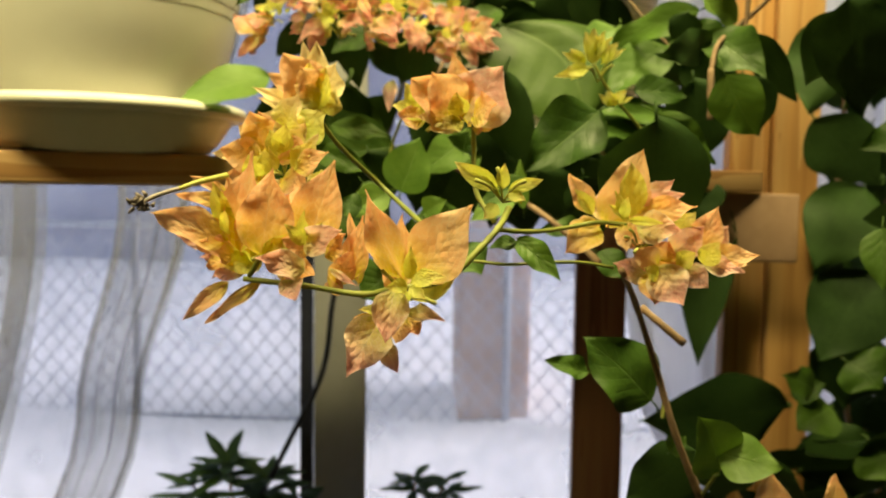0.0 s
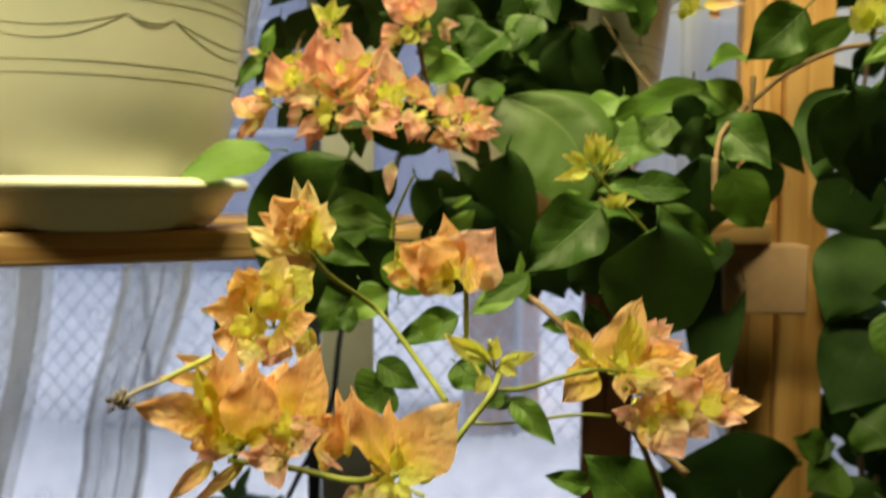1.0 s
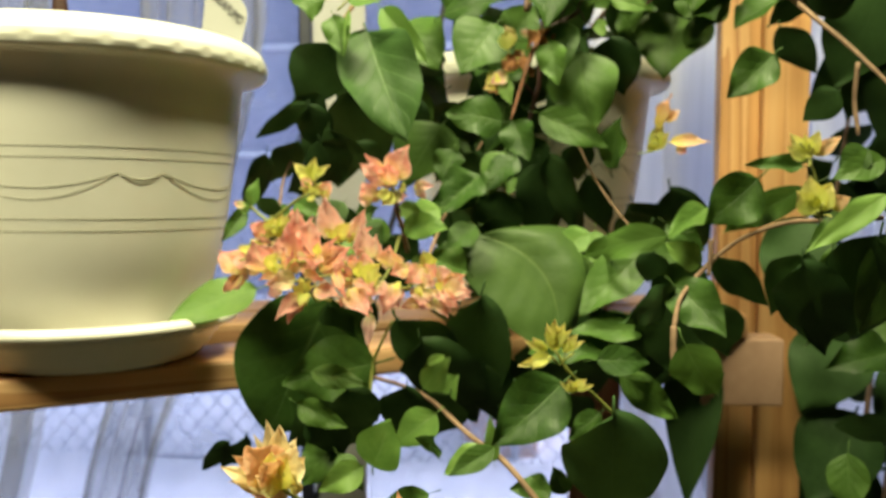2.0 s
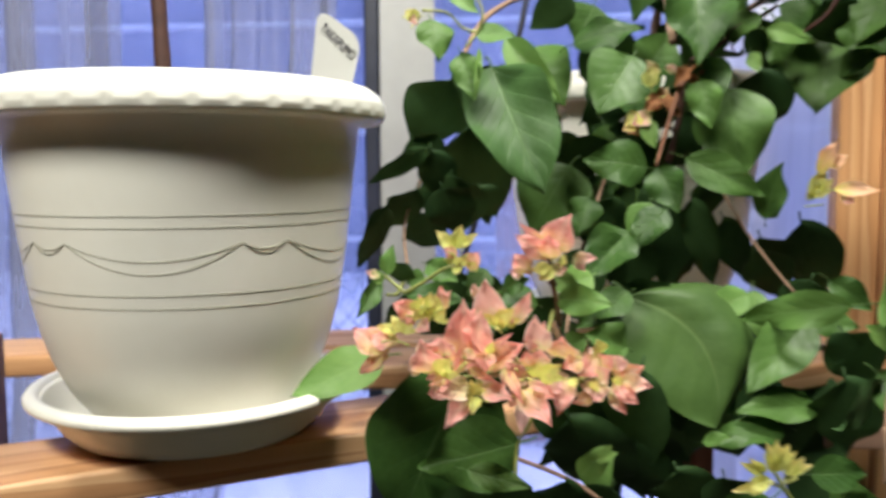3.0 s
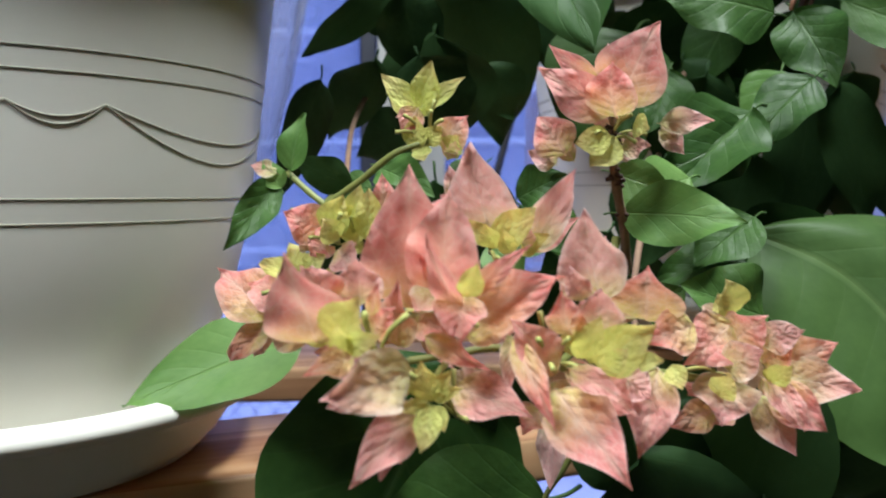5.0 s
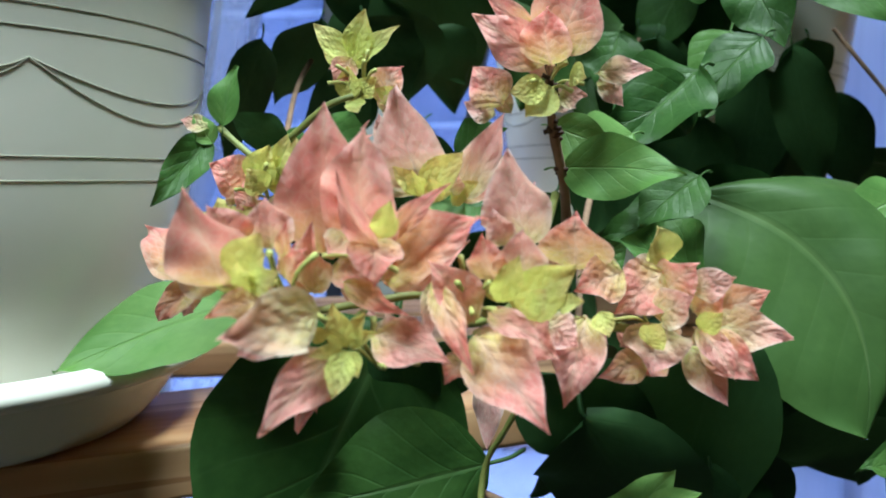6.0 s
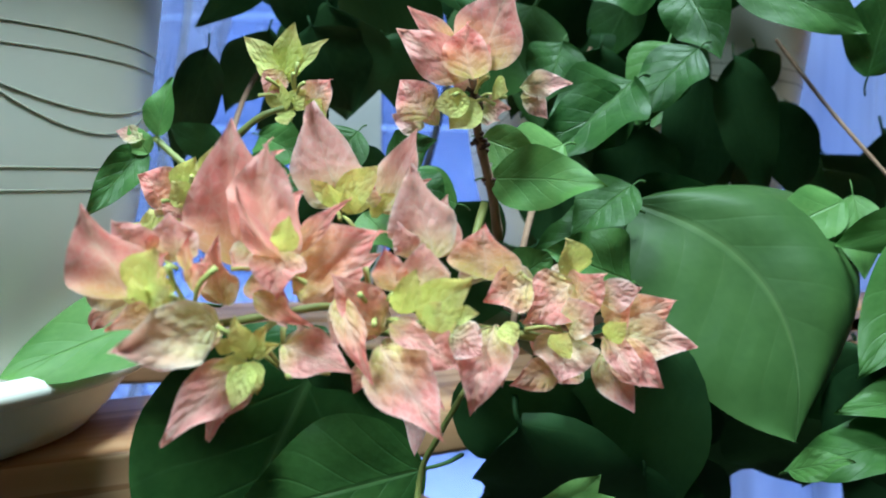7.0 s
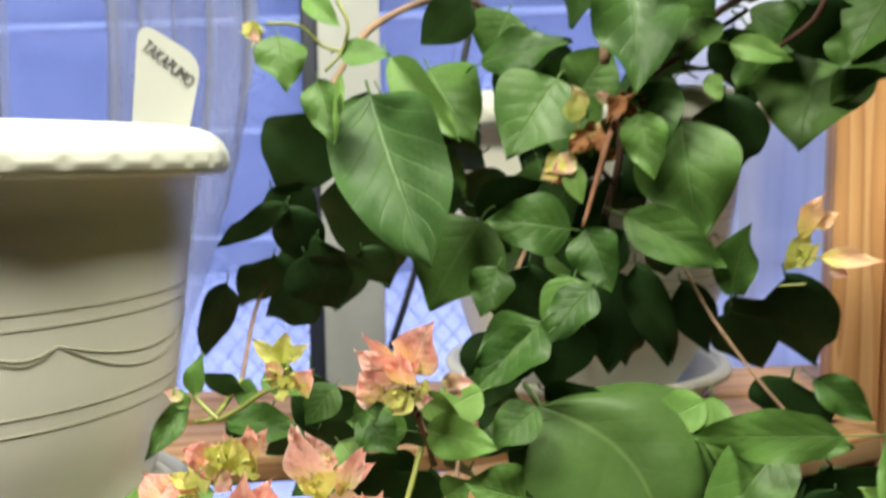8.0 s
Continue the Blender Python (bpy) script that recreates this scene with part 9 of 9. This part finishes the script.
blade("dry", c, (0.0830, 0.7000, 1.4996), (0.0739, 0.6950, 1.4864), 0.0140, (0.1, -0.9, 0.3))
blade("lime", c, (0.0640, 0.7000, 1.4821), (0.0512, 0.6950, 1.4747), 0.0142, (0.1, -0.9, 0.3))
blade("cream", c, (0.0602, 0.7000, 1.4752), (0.0493, 0.6950, 1.4696), 0.0097, (0.1, -0.9, 0.3))
blade("lime", c, (0.0735, 0.7000, 1.4852), (0.0664, 0.6950, 1.4947), 0.0115, (0.1, -0.9, 0.3))
blade("dry", c, (0.1010, 0.7000, 1.5150), (0.1042, 0.6950, 1.5034), 0.0095, (0.1, -0.9, 0.3))
blade("dry", c, (0.0960, 0.7000, 1.5094), (0.0936, 0.6950, 1.5185), 0.0095, (0.1, -0.9, 0.3))
blade("cream", c, (0.0776, 0.7000, 1.4909), (0.0826, 0.6950, 1.5019), 0.0096, (0.1, -0.9, 0.3))
blade("lime", c, (0.0679, 0.69, 1.5013), (0.0693, 0.687, 1.5165), 0.0130, (0.01, -1, 0.07))
blade("lime", c, (0.0664, 0.69, 1.4794), (0.0585, 0.687, 1.4748), 0.0131, (-0.3, -0.94, 0.13))
blade("pale", c, (0.0695, 0.69, 1.481), (0.0554, 0.688, 1.4733), 0.0132, (0.07, -0.96, 0.27))
blade("orange", c, (0.076, 0.695, 1.4935), (0.0681, 0.693, 1.4841), 0.0132, (-0.11, -0.99, -0))
blade("pale", c, (0.082, 0.692, 1.5119), (0.0864, 0.69, 1.5178), 0.0101, (-0.03, -1, -0.06))
# low leaves
blade("leaf", vine, (-0.098, 0.585, 1.3605), (-0.0565, 0.58, 1.3549), 0.0181, (-0.11, -0.73, 0.67))
blade("leaf", vine, (-0.0466, 0.59, 1.3769), (-0.0584, 0.58, 1.3602), 0.0180, (0.22, -0.84, 0.5))
blade("dark", vine, (-0.0509, 0.599, 1.3717), (-0.0355, 0.606, 1.361), 0.0114, (0.03, -0.85, -0.5))
blade("dark", vine, (-0.0955, 0.6035, 1.3697), (-0.1163, 0.5965, 1.3802), 0.0158, (-0.05, -0.85, -0.5))
blade("young", vine, (0.0215, 0.6, 1.3726), (-0.0034, 0.59, 1.3628), 0.0231, (0.15, -0.91, 0.38))
blade("leaf", vine, (-0.034, 0.59, 1.3628), (-0.0169, 0.585, 1.3459), 0.0208, (-0.13, -0.62, 0.77))
blade("young", vine, (-0.0452, 0.59, 1.3497), (-0.0336, 0.585, 1.3376), 0.0165, (0.31, -0.86, 0.41))
blade("leaf", vine, (-0.0897, 0.62, 1.3771), (-0.0667, 0.61, 1.3656), 0.0177, (0.1, -0.96, 0.27))
blade("leaf", vine, (-0.0295, 0.64, 1.3578), (-0.044, 0.635, 1.3408), 0.0216, (0.09, -0.93, 0.34))
blade("dark", vine, (-0.0677, 0.6327, 1.341), (-0.099, 0.6423, 1.3246), 0.0251, (0.23, -0.85, -0.5))
blade("dark", vine, (-0.0025, 0.639, 1.3526), (-0.0298, 0.656, 1.3248), 0.0283, (0, -0.85, -0.5))
blade("leaf", vine, (-0.0144, 0.6, 1.3527), (-0.0417, 0.59, 1.3593), 0.0201, (-0.17, -0.91, 0.39))
blade("dark", vine, (-0.0351, 0.6058, 1.3389), (-0.0189, 0.6242, 1.3091), 0.0353, (0.36, -0.85, -0.5))
blade("dark", vine, (-0.0041, 0.602, 1.3326), (-0.0238, 0.618, 1.3055), 0.0290, (-0.13, -0.85, -0.5))
blade("leaf", vine, (0.0423, 0.58, 1.329), (0.0152, 0.57, 1.3399), 0.0262, (-0.08, -0.84, 0.54))
blade("dark", vine, (-0.0938, 0.6388, 1.3509), (-0.1243, 0.6512, 1.3306), 0.0288, (0.42, -0.85, -0.5))
blade("dark", vine, (-0.0637, 0.6203, 1.3628), (-0.0427, 0.6297, 1.3485), 0.0211, (0.1, -0.85, -0.5))
# leaves between the flower sprays
blade("leaf", vine, (-0.0432, 0.6, 1.3399), (-0.0693, 0.59, 1.3226), 0.0236, (0.1, -0.8, 0.55))
blade("dark", vine, (-0.0605, 0.6003, 1.3018), (-0.05, 0.6297, 1.263), 0.0253, (0.1, -0.85, -0.5))
blade("dark", vine, (-0.032, 0.629, 1.2991), (-0.0819, 0.661, 1.2556), 0.0344, (0.1, -0.85, -0.5))
blade("dark", vine, (-0.07, 0.6345, 1.3722), (-0.0635, 0.6755, 1.3074), 0.0346, (0.1, -0.85, -0.5))
blade("dark", vine, (-0.0785, 0.6274, 1.2722), (-0.0344, 0.6426, 1.2524), 0.0261, (0, -0.85, -0.5))
# low dark
blade("dark", vine, (0.123, 0.7028, 1.2563), (0.1486, 0.7372, 1.2089), 0.0585, (-0.15, -0.85, -0.5))
blade("dark", vine, (0.101, 0.7261, 1.2632), (0.12, 0.7789, 1.1898), 0.0637, (-0.1, -0.85, -0.5))
blade("dark", vine, (0.1766, 0.7321, 1.2787), (0.1555, 0.7729, 1.2228), 0.0507, (-0.57, -0.85, -0.5))
blade("leaf", vine, (0.086, 0.56, 1.2761), (0.1007, 0.55, 1.2828), 0.0099, (-0.43, -0.66, 0.62))
blade("young", vine, (0.0197, 0.53, 1.273), (0.0323, 0.525, 1.2795), 0.0075, (-0.32, -0.76, 0.56))
blade("dark", vine, (0.0284, 0.6832, 1.273), (0.0593, 0.7068, 1.2415), 0.0399, (-0.08, -0.85, -0.5))
blade("dark", vine, (0.0156, 0.6578, 1.263), (0.0344, 0.6922, 1.2154), 0.0407, (-0.32, -0.85, -0.5))
# dry leaves
blade("dry", vine, (0.0851, 0.684, 1.5006), (0.1026, 0.68, 1.516), 0.0095, (-0.22, -0.85, 0.48))
blade("dry", vine, (0.1022, 0.686, 1.5035), (0.0927, 0.682, 1.5134), 0.0070, (-0.43, -0.9, 0.06))
blade("dry", vine, (0.0757, 0.69, 1.4949), (0.0648, 0.688, 1.4841), 0.0111, (-0.09, -0.97, 0.21))
blade("dry", vine, (0.0821, 0.692, 1.4917), (0.0912, 0.69, 1.4791), 0.0085, (-0.47, -0.87, 0.12))
blade("dry", vine, (0.0636, 0.7, 1.4683), (0.0508, 0.7, 1.471), 0.0087, (0.02, -0.93, 0.37))
# right low
# the wide leaf folded along its midrib
blade("big", vine, (0.049, 0.646, 1.352), (0.107, 0.617, 1.267), 0.102, (0.04, -0.93, 0.30), 0)
# stems and twigs
stem(vine, GREEN_STEM, [(-0.0614, 0.67, 1.5709), (-0.0536, 0.668, 1.5553), (-0.0571, 0.668, 1.5405), (-0.066, 0.665, 1.5298)], 0.0011, 0.0009)
stem(vine, GREEN_STEM, [(-0.0965, 0.66, 1.5554), (-0.0793, 0.665, 1.5542), (-0.0679, 0.668, 1.5438), (-0.0571, 0.668, 1.5405)], 0.0010, 0.0010)
stem(vine, DEAD_WOOD, [(0.1016, 0.7000, 1.5187), (0.0968, 0.6950, 1.5122), (0.0891, 0.6880, 1.4981), (0.0813, 0.6840, 1.4734), (0.0726, 0.6800, 1.4436)], 0.0036, 0.0011)
# twigs inside the crown
stem(vine, STICK, [(0.1031, 0.7200, 1.5236), (0.1230, 0.7250, 1.5350), (0.1446, 0.7300, 1.5496), (0.1706, 0.7400, 1.5667)], 0.0022, 0.0014)
stem(vine, STICK, [(0.2053, 0.7000, 1.5705), (0.1986, 0.7050, 1.5551), (0.1882, 0.7150, 1.5456), (0.1784, 0.7300, 1.5389)], 0.0020, 0.0012)
stem(vine, STICK, [(0.1121, 0.7150, 1.5261), (0.1161, 0.7100, 1.5366), (0.1238, 0.7100, 1.5427)], 0.0008, 0.0005)
stem(vine, STICK, [(0.1168, 0.7150, 1.5292), (0.1194, 0.7100, 1.5223), (0.1179, 0.7100, 1.5160)], 0.0008, 0.0005)
stem(vine, STICK, [(0.1263, 0.7150, 1.5353), (0.1300, 0.7100, 1.5441), (0.1377, 0.7100, 1.5495)], 0.0008, 0.0005)
stem(vine, STICK, [(0.1309, 0.7150, 1.5400), (0.1318, 0.7100, 1.5299), (0.1381, 0.7100, 1.5250)], 0.0008, 0.0005)
stem(vine, STICK, [(0.0831, 0.7000, 1.4749), (0.0913, 0.7100, 1.4649), (0.0889, 0.7200, 1.4446)], 0.0016, 0.0008)
stem(vine, STICK, [(0.0968, 0.7200, 1.5042), (0.0958, 0.7250, 1.4778), (0.0880, 0.7300, 1.4473)], 0.0026, 0.0020)
stem(vine, BARK, [(0.1302, 0.74, 1.4286), (0.1388, 0.72, 1.4069), (0.1482, 0.705, 1.3877), (0.1697, 0.69, 1.357), (0.1892, 0.68, 1.334)], 0.0010, 0.0009)
stem(vine, BARK, [(-0.083, 0.745, 1.5161), (-0.098, 0.735, 1.4669), (-0.107, 0.715, 1.4308), (-0.1137, 0.68, 1.3997), (-0.1025, 0.62, 1.371)], 0.0013, 0.0012)
stem(vine, GREEN_STEM, [(-0.1025, 0.62, 1.371), (-0.1055, 0.59, 1.3608), (-0.1103, 0.578, 1.3616)], 0.0014, 0.0010)
stem(vine, GREEN_STEM, [(-0.1122, 0.58, 1.3743), (-0.1048, 0.578, 1.3682), (-0.0979, 0.576, 1.3632)], 0.0011, 0.0011)
stem(vine, GREEN_STEM, [(-0.0979, 0.576, 1.3632), (-0.0846, 0.57, 1.3713), (-0.0726, 0.565, 1.3796), (-0.0619, 0.565, 1.3834)], 0.0012, 0.0010)
stem(vine, BARK, [(-0.0068, 0.556, 1.3903), (-0.0055, 0.565, 1.3743), (-0.0017, 0.575, 1.357), (0.0002, 0.585, 1.3419)], 0.0013, 0.0018)
stem(vine, GREEN_STEM, [(-0.0597, 0.492, 1.3287), (-0.0447, 0.492, 1.3315), (-0.034, 0.495, 1.3325), (-0.0198, 0.488, 1.3301), (-0.0082, 0.5, 1.3278), (0.005, 0.515, 1.3236), (0.0216, 0.52, 1.3203)], 0.0009, 0.0012)
stem(vine, GREEN_STEM, [(-0.034, 0.495, 1.3325), (-0.0263, 0.53, 1.3204), (-0.0126, 0.56, 1.3256), (-0.0038, 0.575, 1.3535)], 0.0010, 0.0014)
stem(vine, GREEN_STEM, [(-0.048, 0.478, 1.3242), (-0.0472, 0.482, 1.3282), (-0.0447, 0.492, 1.3315)], 0.0007, 0.0008)
stem(vine, BARK, [(-0.0285, 0.6, 1.249), (0.0021, 0.57, 1.2479), (0.0216, 0.55, 1.2429), (0.0476, 0.52, 1.2294), (0.0692, 0.5, 1.22), (0.0921, 0.47, 1.203), (0.1041, 0.455, 1.1917)], 0.0014, 0.0020)
stem(vine, GREEN_STEM, [(-0.0101, 0.58, 1.293), (-0.0192, 0.585, 1.2756), (-0.0269, 0.595, 1.2559), (-0.0273, 0.58, 1.2196)], 0.0010, 0.0012)
stem(vine, GREEN_STEM, [(-0.0215, 0.33, 1.2588), (-0.0154, 0.345, 1.2475), (-0.0002, 0.37, 1.2303), (0.0234, 0.33, 1.2142), (0.034, 0.3, 1.21)], 0.0010, 0.0012)
stem(vine, GREEN_STEM, [(0.0211, 0.243, 1.2016), (0.035, 0.255, 1.2039), (0.0448, 0.27, 1.2124), (0.0509, 0.28, 1.2192), (0.0538, 0.3, 1.2243)], 0.0010, 0.0012)
stem(vine, GREEN_STEM, [(0.05, 0.285, 1.2175), (0.0617, 0.295, 1.2164), (0.0745, 0.31, 1.2172), (0.0871, 0.314, 1.2193), (0.0975, 0.315, 1.2184)], 0.0009, 0.0008)
stem(vine, GREEN_STEM, [(0.0422, 0.285, 1.2067), (0.0541, 0.29, 1.2053), (0.0659, 0.295, 1.2058), (0.0804, 0.305, 1.2052), (0.0924, 0.312, 1.203)], 0.0006, 0.0006)
stem(vine, GREEN_STEM, [(0.0414, 0.287, 1.2539), (0.0414, 0.29, 1.2446), (0.0426, 0.285, 1.2303), (0.0491, 0.28, 1.2202)], 0.0008, 0.0009)
stem(vine, GREEN_STEM, [(-0.0262, 0.25, 1.2031), (-0.0072, 0.25, 1.2013), (0.0107, 0.246, 1.1997), (0.0211, 0.243, 1.2021)], 0.0009, 0.0010)
stem(vine, GREEN_STEM, [(-0.0181, 0.246, 1.213), (-0.0244, 0.25, 1.204)], 0.0008, 0.0008)
stem(vine, DRY_STALK, [(-0.0471, 0.2260, 1.2263), (-0.0437, 0.2290, 1.2283), (-0.0389, 0.2320, 1.2302)], 0.0007, 0.0006)
stem(vine, STALK, [(-0.0392, 0.2320, 1.2300), (-0.0352, 0.2380, 1.2321), (-0.0305, 0.2480, 1.2341)], 0.0006, 0.0010)
stem(vine, BARK, [(0.0952, 0.31, 1.2022), (0.1087, 0.36, 1.183), (0.1243, 0.395, 1.1493), (0.1355, 0.4, 1.116), (0.1508, 0.41, 1.0812)], 0.0012, 0.0020)
stem(vine, BARK, [(0.1127, 0.37, 1.1805), (0.1205, 0.365, 1.1741), (0.1297, 0.36, 1.1667)], 0.0017, 0.0017)
stem(vine, GREEN_STEM, [(0.13, 0.4, 1.1308), (0.1288, 0.398, 1.1239)], 0.0014, 0.0010)
stem(vine, GREEN_STEM, [(0.1508, 0.41, 1.0826), (0.1533, 0.395, 1.0979), (0.1545, 0.386, 1.1077)], 0.0009, 0.0008)
stem(vine, BARK, [(0.1724, 0.512, 1.3023), (0.1717, 0.508, 1.2862), (0.1718, 0.507, 1.2726)], 0.0020, 0.0018)
stem(vine, BARK, [(0.2014, 0.545, 1.3535), (0.2003, 0.542, 1.3427), (0.1991, 0.54, 1.3308)], 0.0018, 0.0012)
stem(vine, BARK, [(0.2886, 0.5, 1.3688), (0.2621, 0.505, 1.3668), (0.2413, 0.52, 1.3655), (0.2204, 0.54, 1.3552), (0.203, 0.55, 1.3391), (0.1797, 0.525, 1.3197), (0.1725, 0.512, 1.3012)], 0.0014, 0.0016)
stem(vine, BARK, [(0.295, 0.56, 1.4677), (0.2935, 0.56, 1.4427), (0.2947, 0.555, 1.4205)], 0.0016, 0.0014)
stem(vine, GREEN_STEM, [(0.2463, 0.5, 1.4028), (0.25, 0.498, 1.3864), (0.2541, 0.505, 1.3674)], 0.0008, 0.0008)
stem(vine, GREEN_STEM, [(0.0977, 0.452, 1.297), (0.1057, 0.455, 1.2844), (0.1192, 0.465, 1.2708), (0.1325, 0.47, 1.2575)], 0.0009, 0.0010)
stem(vine, GREEN_STEM, [(0.17, 0.655, 1.4147), (0.182, 0.651, 1.4163)], 0.0006, 0.0006)
# old bud scars along the flowering stem
knobs(vine, [(-0.0068, 0.556, 1.3879), (-0.0055, 0.565, 1.3743), (-0.0017, 0.575, 1.357)], 34)

# ---- leaves deeper in the crown ----
rng = random.Random(11)


# open stretches of the crown through which the window shows
OPEN = (((0.15, 0.66, 1.375), (0.33, 1.02, 1.505)), ((0.07, 0.66, 1.26), (0.21, 0.9, 1.35)), ((-0.085, 0.68, 1.54), (0.025, 0.92, 1.67)))


def inside(p):
    return any(all(a < c < b for a, c, b in zip(lo, p, hi)) for lo, hi in OPEN)


def join_leaves(leaves, parent, label):
    """Many leaves as one mesh, for foliage that nobody could count."""
    bm = bmesh.new()
    mats = []
    for ob in leaves:
        if ob.data.materials[0] not in mats:
            mats.append(ob.data.materials[0])
        v0, f0 = len(bm.verts), len(bm.faces)
        bm.from_mesh(ob.data)
        bm.verts.ensure_lookup_table()
        bm.faces.ensure_lookup_table()
        for v in bm.verts[v0:]:
            v.co = ob.matrix_basis @ v.co
        for f in bm.faces[f0:]:
            f.material_index = mats.index(ob.data.materials[0])
    for ob in leaves:
        bpy.data.objects.remove(ob)
    ob = part("upper_foliage", bm, mats[0], parent, label)
    for m in mats[1:]:
        ob.data.materials.append(m)
    return tagged(ob, kind="stuff")


def scatter(count, kinds, parent, low, high, length, lean, joined=""):
    made = []
    for k in range(count):
        p = Vector(tuple(rng.uniform(a, b) for a, b in zip(low, high)))
        size = rng.uniform(*length)
        kind = rng.choice(kinds)
        # dark leaves hang with their tips turned back, so the lamps leave them shaded
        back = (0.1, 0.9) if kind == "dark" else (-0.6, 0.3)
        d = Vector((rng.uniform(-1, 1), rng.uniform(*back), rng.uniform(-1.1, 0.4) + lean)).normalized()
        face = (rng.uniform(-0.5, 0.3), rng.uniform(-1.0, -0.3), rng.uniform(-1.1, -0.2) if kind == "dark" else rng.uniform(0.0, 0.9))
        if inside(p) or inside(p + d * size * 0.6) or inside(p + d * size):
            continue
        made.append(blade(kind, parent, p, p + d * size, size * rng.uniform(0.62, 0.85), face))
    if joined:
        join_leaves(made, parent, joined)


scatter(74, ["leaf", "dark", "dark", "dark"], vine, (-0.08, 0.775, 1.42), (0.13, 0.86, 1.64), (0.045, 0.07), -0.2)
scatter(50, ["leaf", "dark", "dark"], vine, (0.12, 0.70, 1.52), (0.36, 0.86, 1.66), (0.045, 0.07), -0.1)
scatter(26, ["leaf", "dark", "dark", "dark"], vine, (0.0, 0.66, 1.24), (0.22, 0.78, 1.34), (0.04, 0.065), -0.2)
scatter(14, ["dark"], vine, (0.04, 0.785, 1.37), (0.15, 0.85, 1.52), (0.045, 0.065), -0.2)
# the crown carried on above, out of view, to shade the leaves below
scatter(130, ["leaf", "dark", "dark"], vine, (-0.06, 0.72, 1.70), (0.29, 1.10, 1.86), (0.05, 0.075), -0.1, "dense green leaves above the crown, unseen, added for shade")
scatter(85, ["leaf", "dark"], vine, (0.28, 0.42, 1.71), (0.62, 0.78, 1.88), (0.05, 0.075), -0.1, "dense green leaves on unseen overhanging shoots, added for shade")
# unseen stems that carry these added shading leaves
stem(vine, BARK, [(0.20, 0.88, 1.60), (0.24, 0.74, 1.72), (0.28, 0.58, 1.79), (0.33, 0.44, 1.80)], 0.0028, 0.0012)
stem(vine, BARK, [(0.20, 0.88, 1.60), (0.33, 0.80, 1.74), (0.46, 0.68, 1.80), (0.58, 0.56, 1.80)], 0.0028, 0.0012)
stem(vine, BARK, [(0.11, 0.95, 1.60), (0.10, 0.92, 1.70), (0.14, 0.90, 1.80), (0.22, 0.86, 1.84)], 0.0030, 0.0012)
scatter(14, ["leaf", "dark"], vine, (0.30, 0.52, 1.20), (0.42, 0.64, 1.36), (0.04, 0.06), -0.1)
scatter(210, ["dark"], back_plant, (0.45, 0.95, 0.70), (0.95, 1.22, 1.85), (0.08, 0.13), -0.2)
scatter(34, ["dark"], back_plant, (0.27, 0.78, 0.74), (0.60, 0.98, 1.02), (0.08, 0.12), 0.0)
for k in range(6):
    x, y = rng.uniform(0.46, 0.75), rng.uniform(1.02, 1.15)
    stem(back_plant, BARK, [(0.52 + 0.02 * k, 1.10, 0.62), ((x + 0.52) / 2, y, 1.0), (x, y, 1.3), (x + 0.03, y - 0.02, 1.6)], 0.005, 0.002)
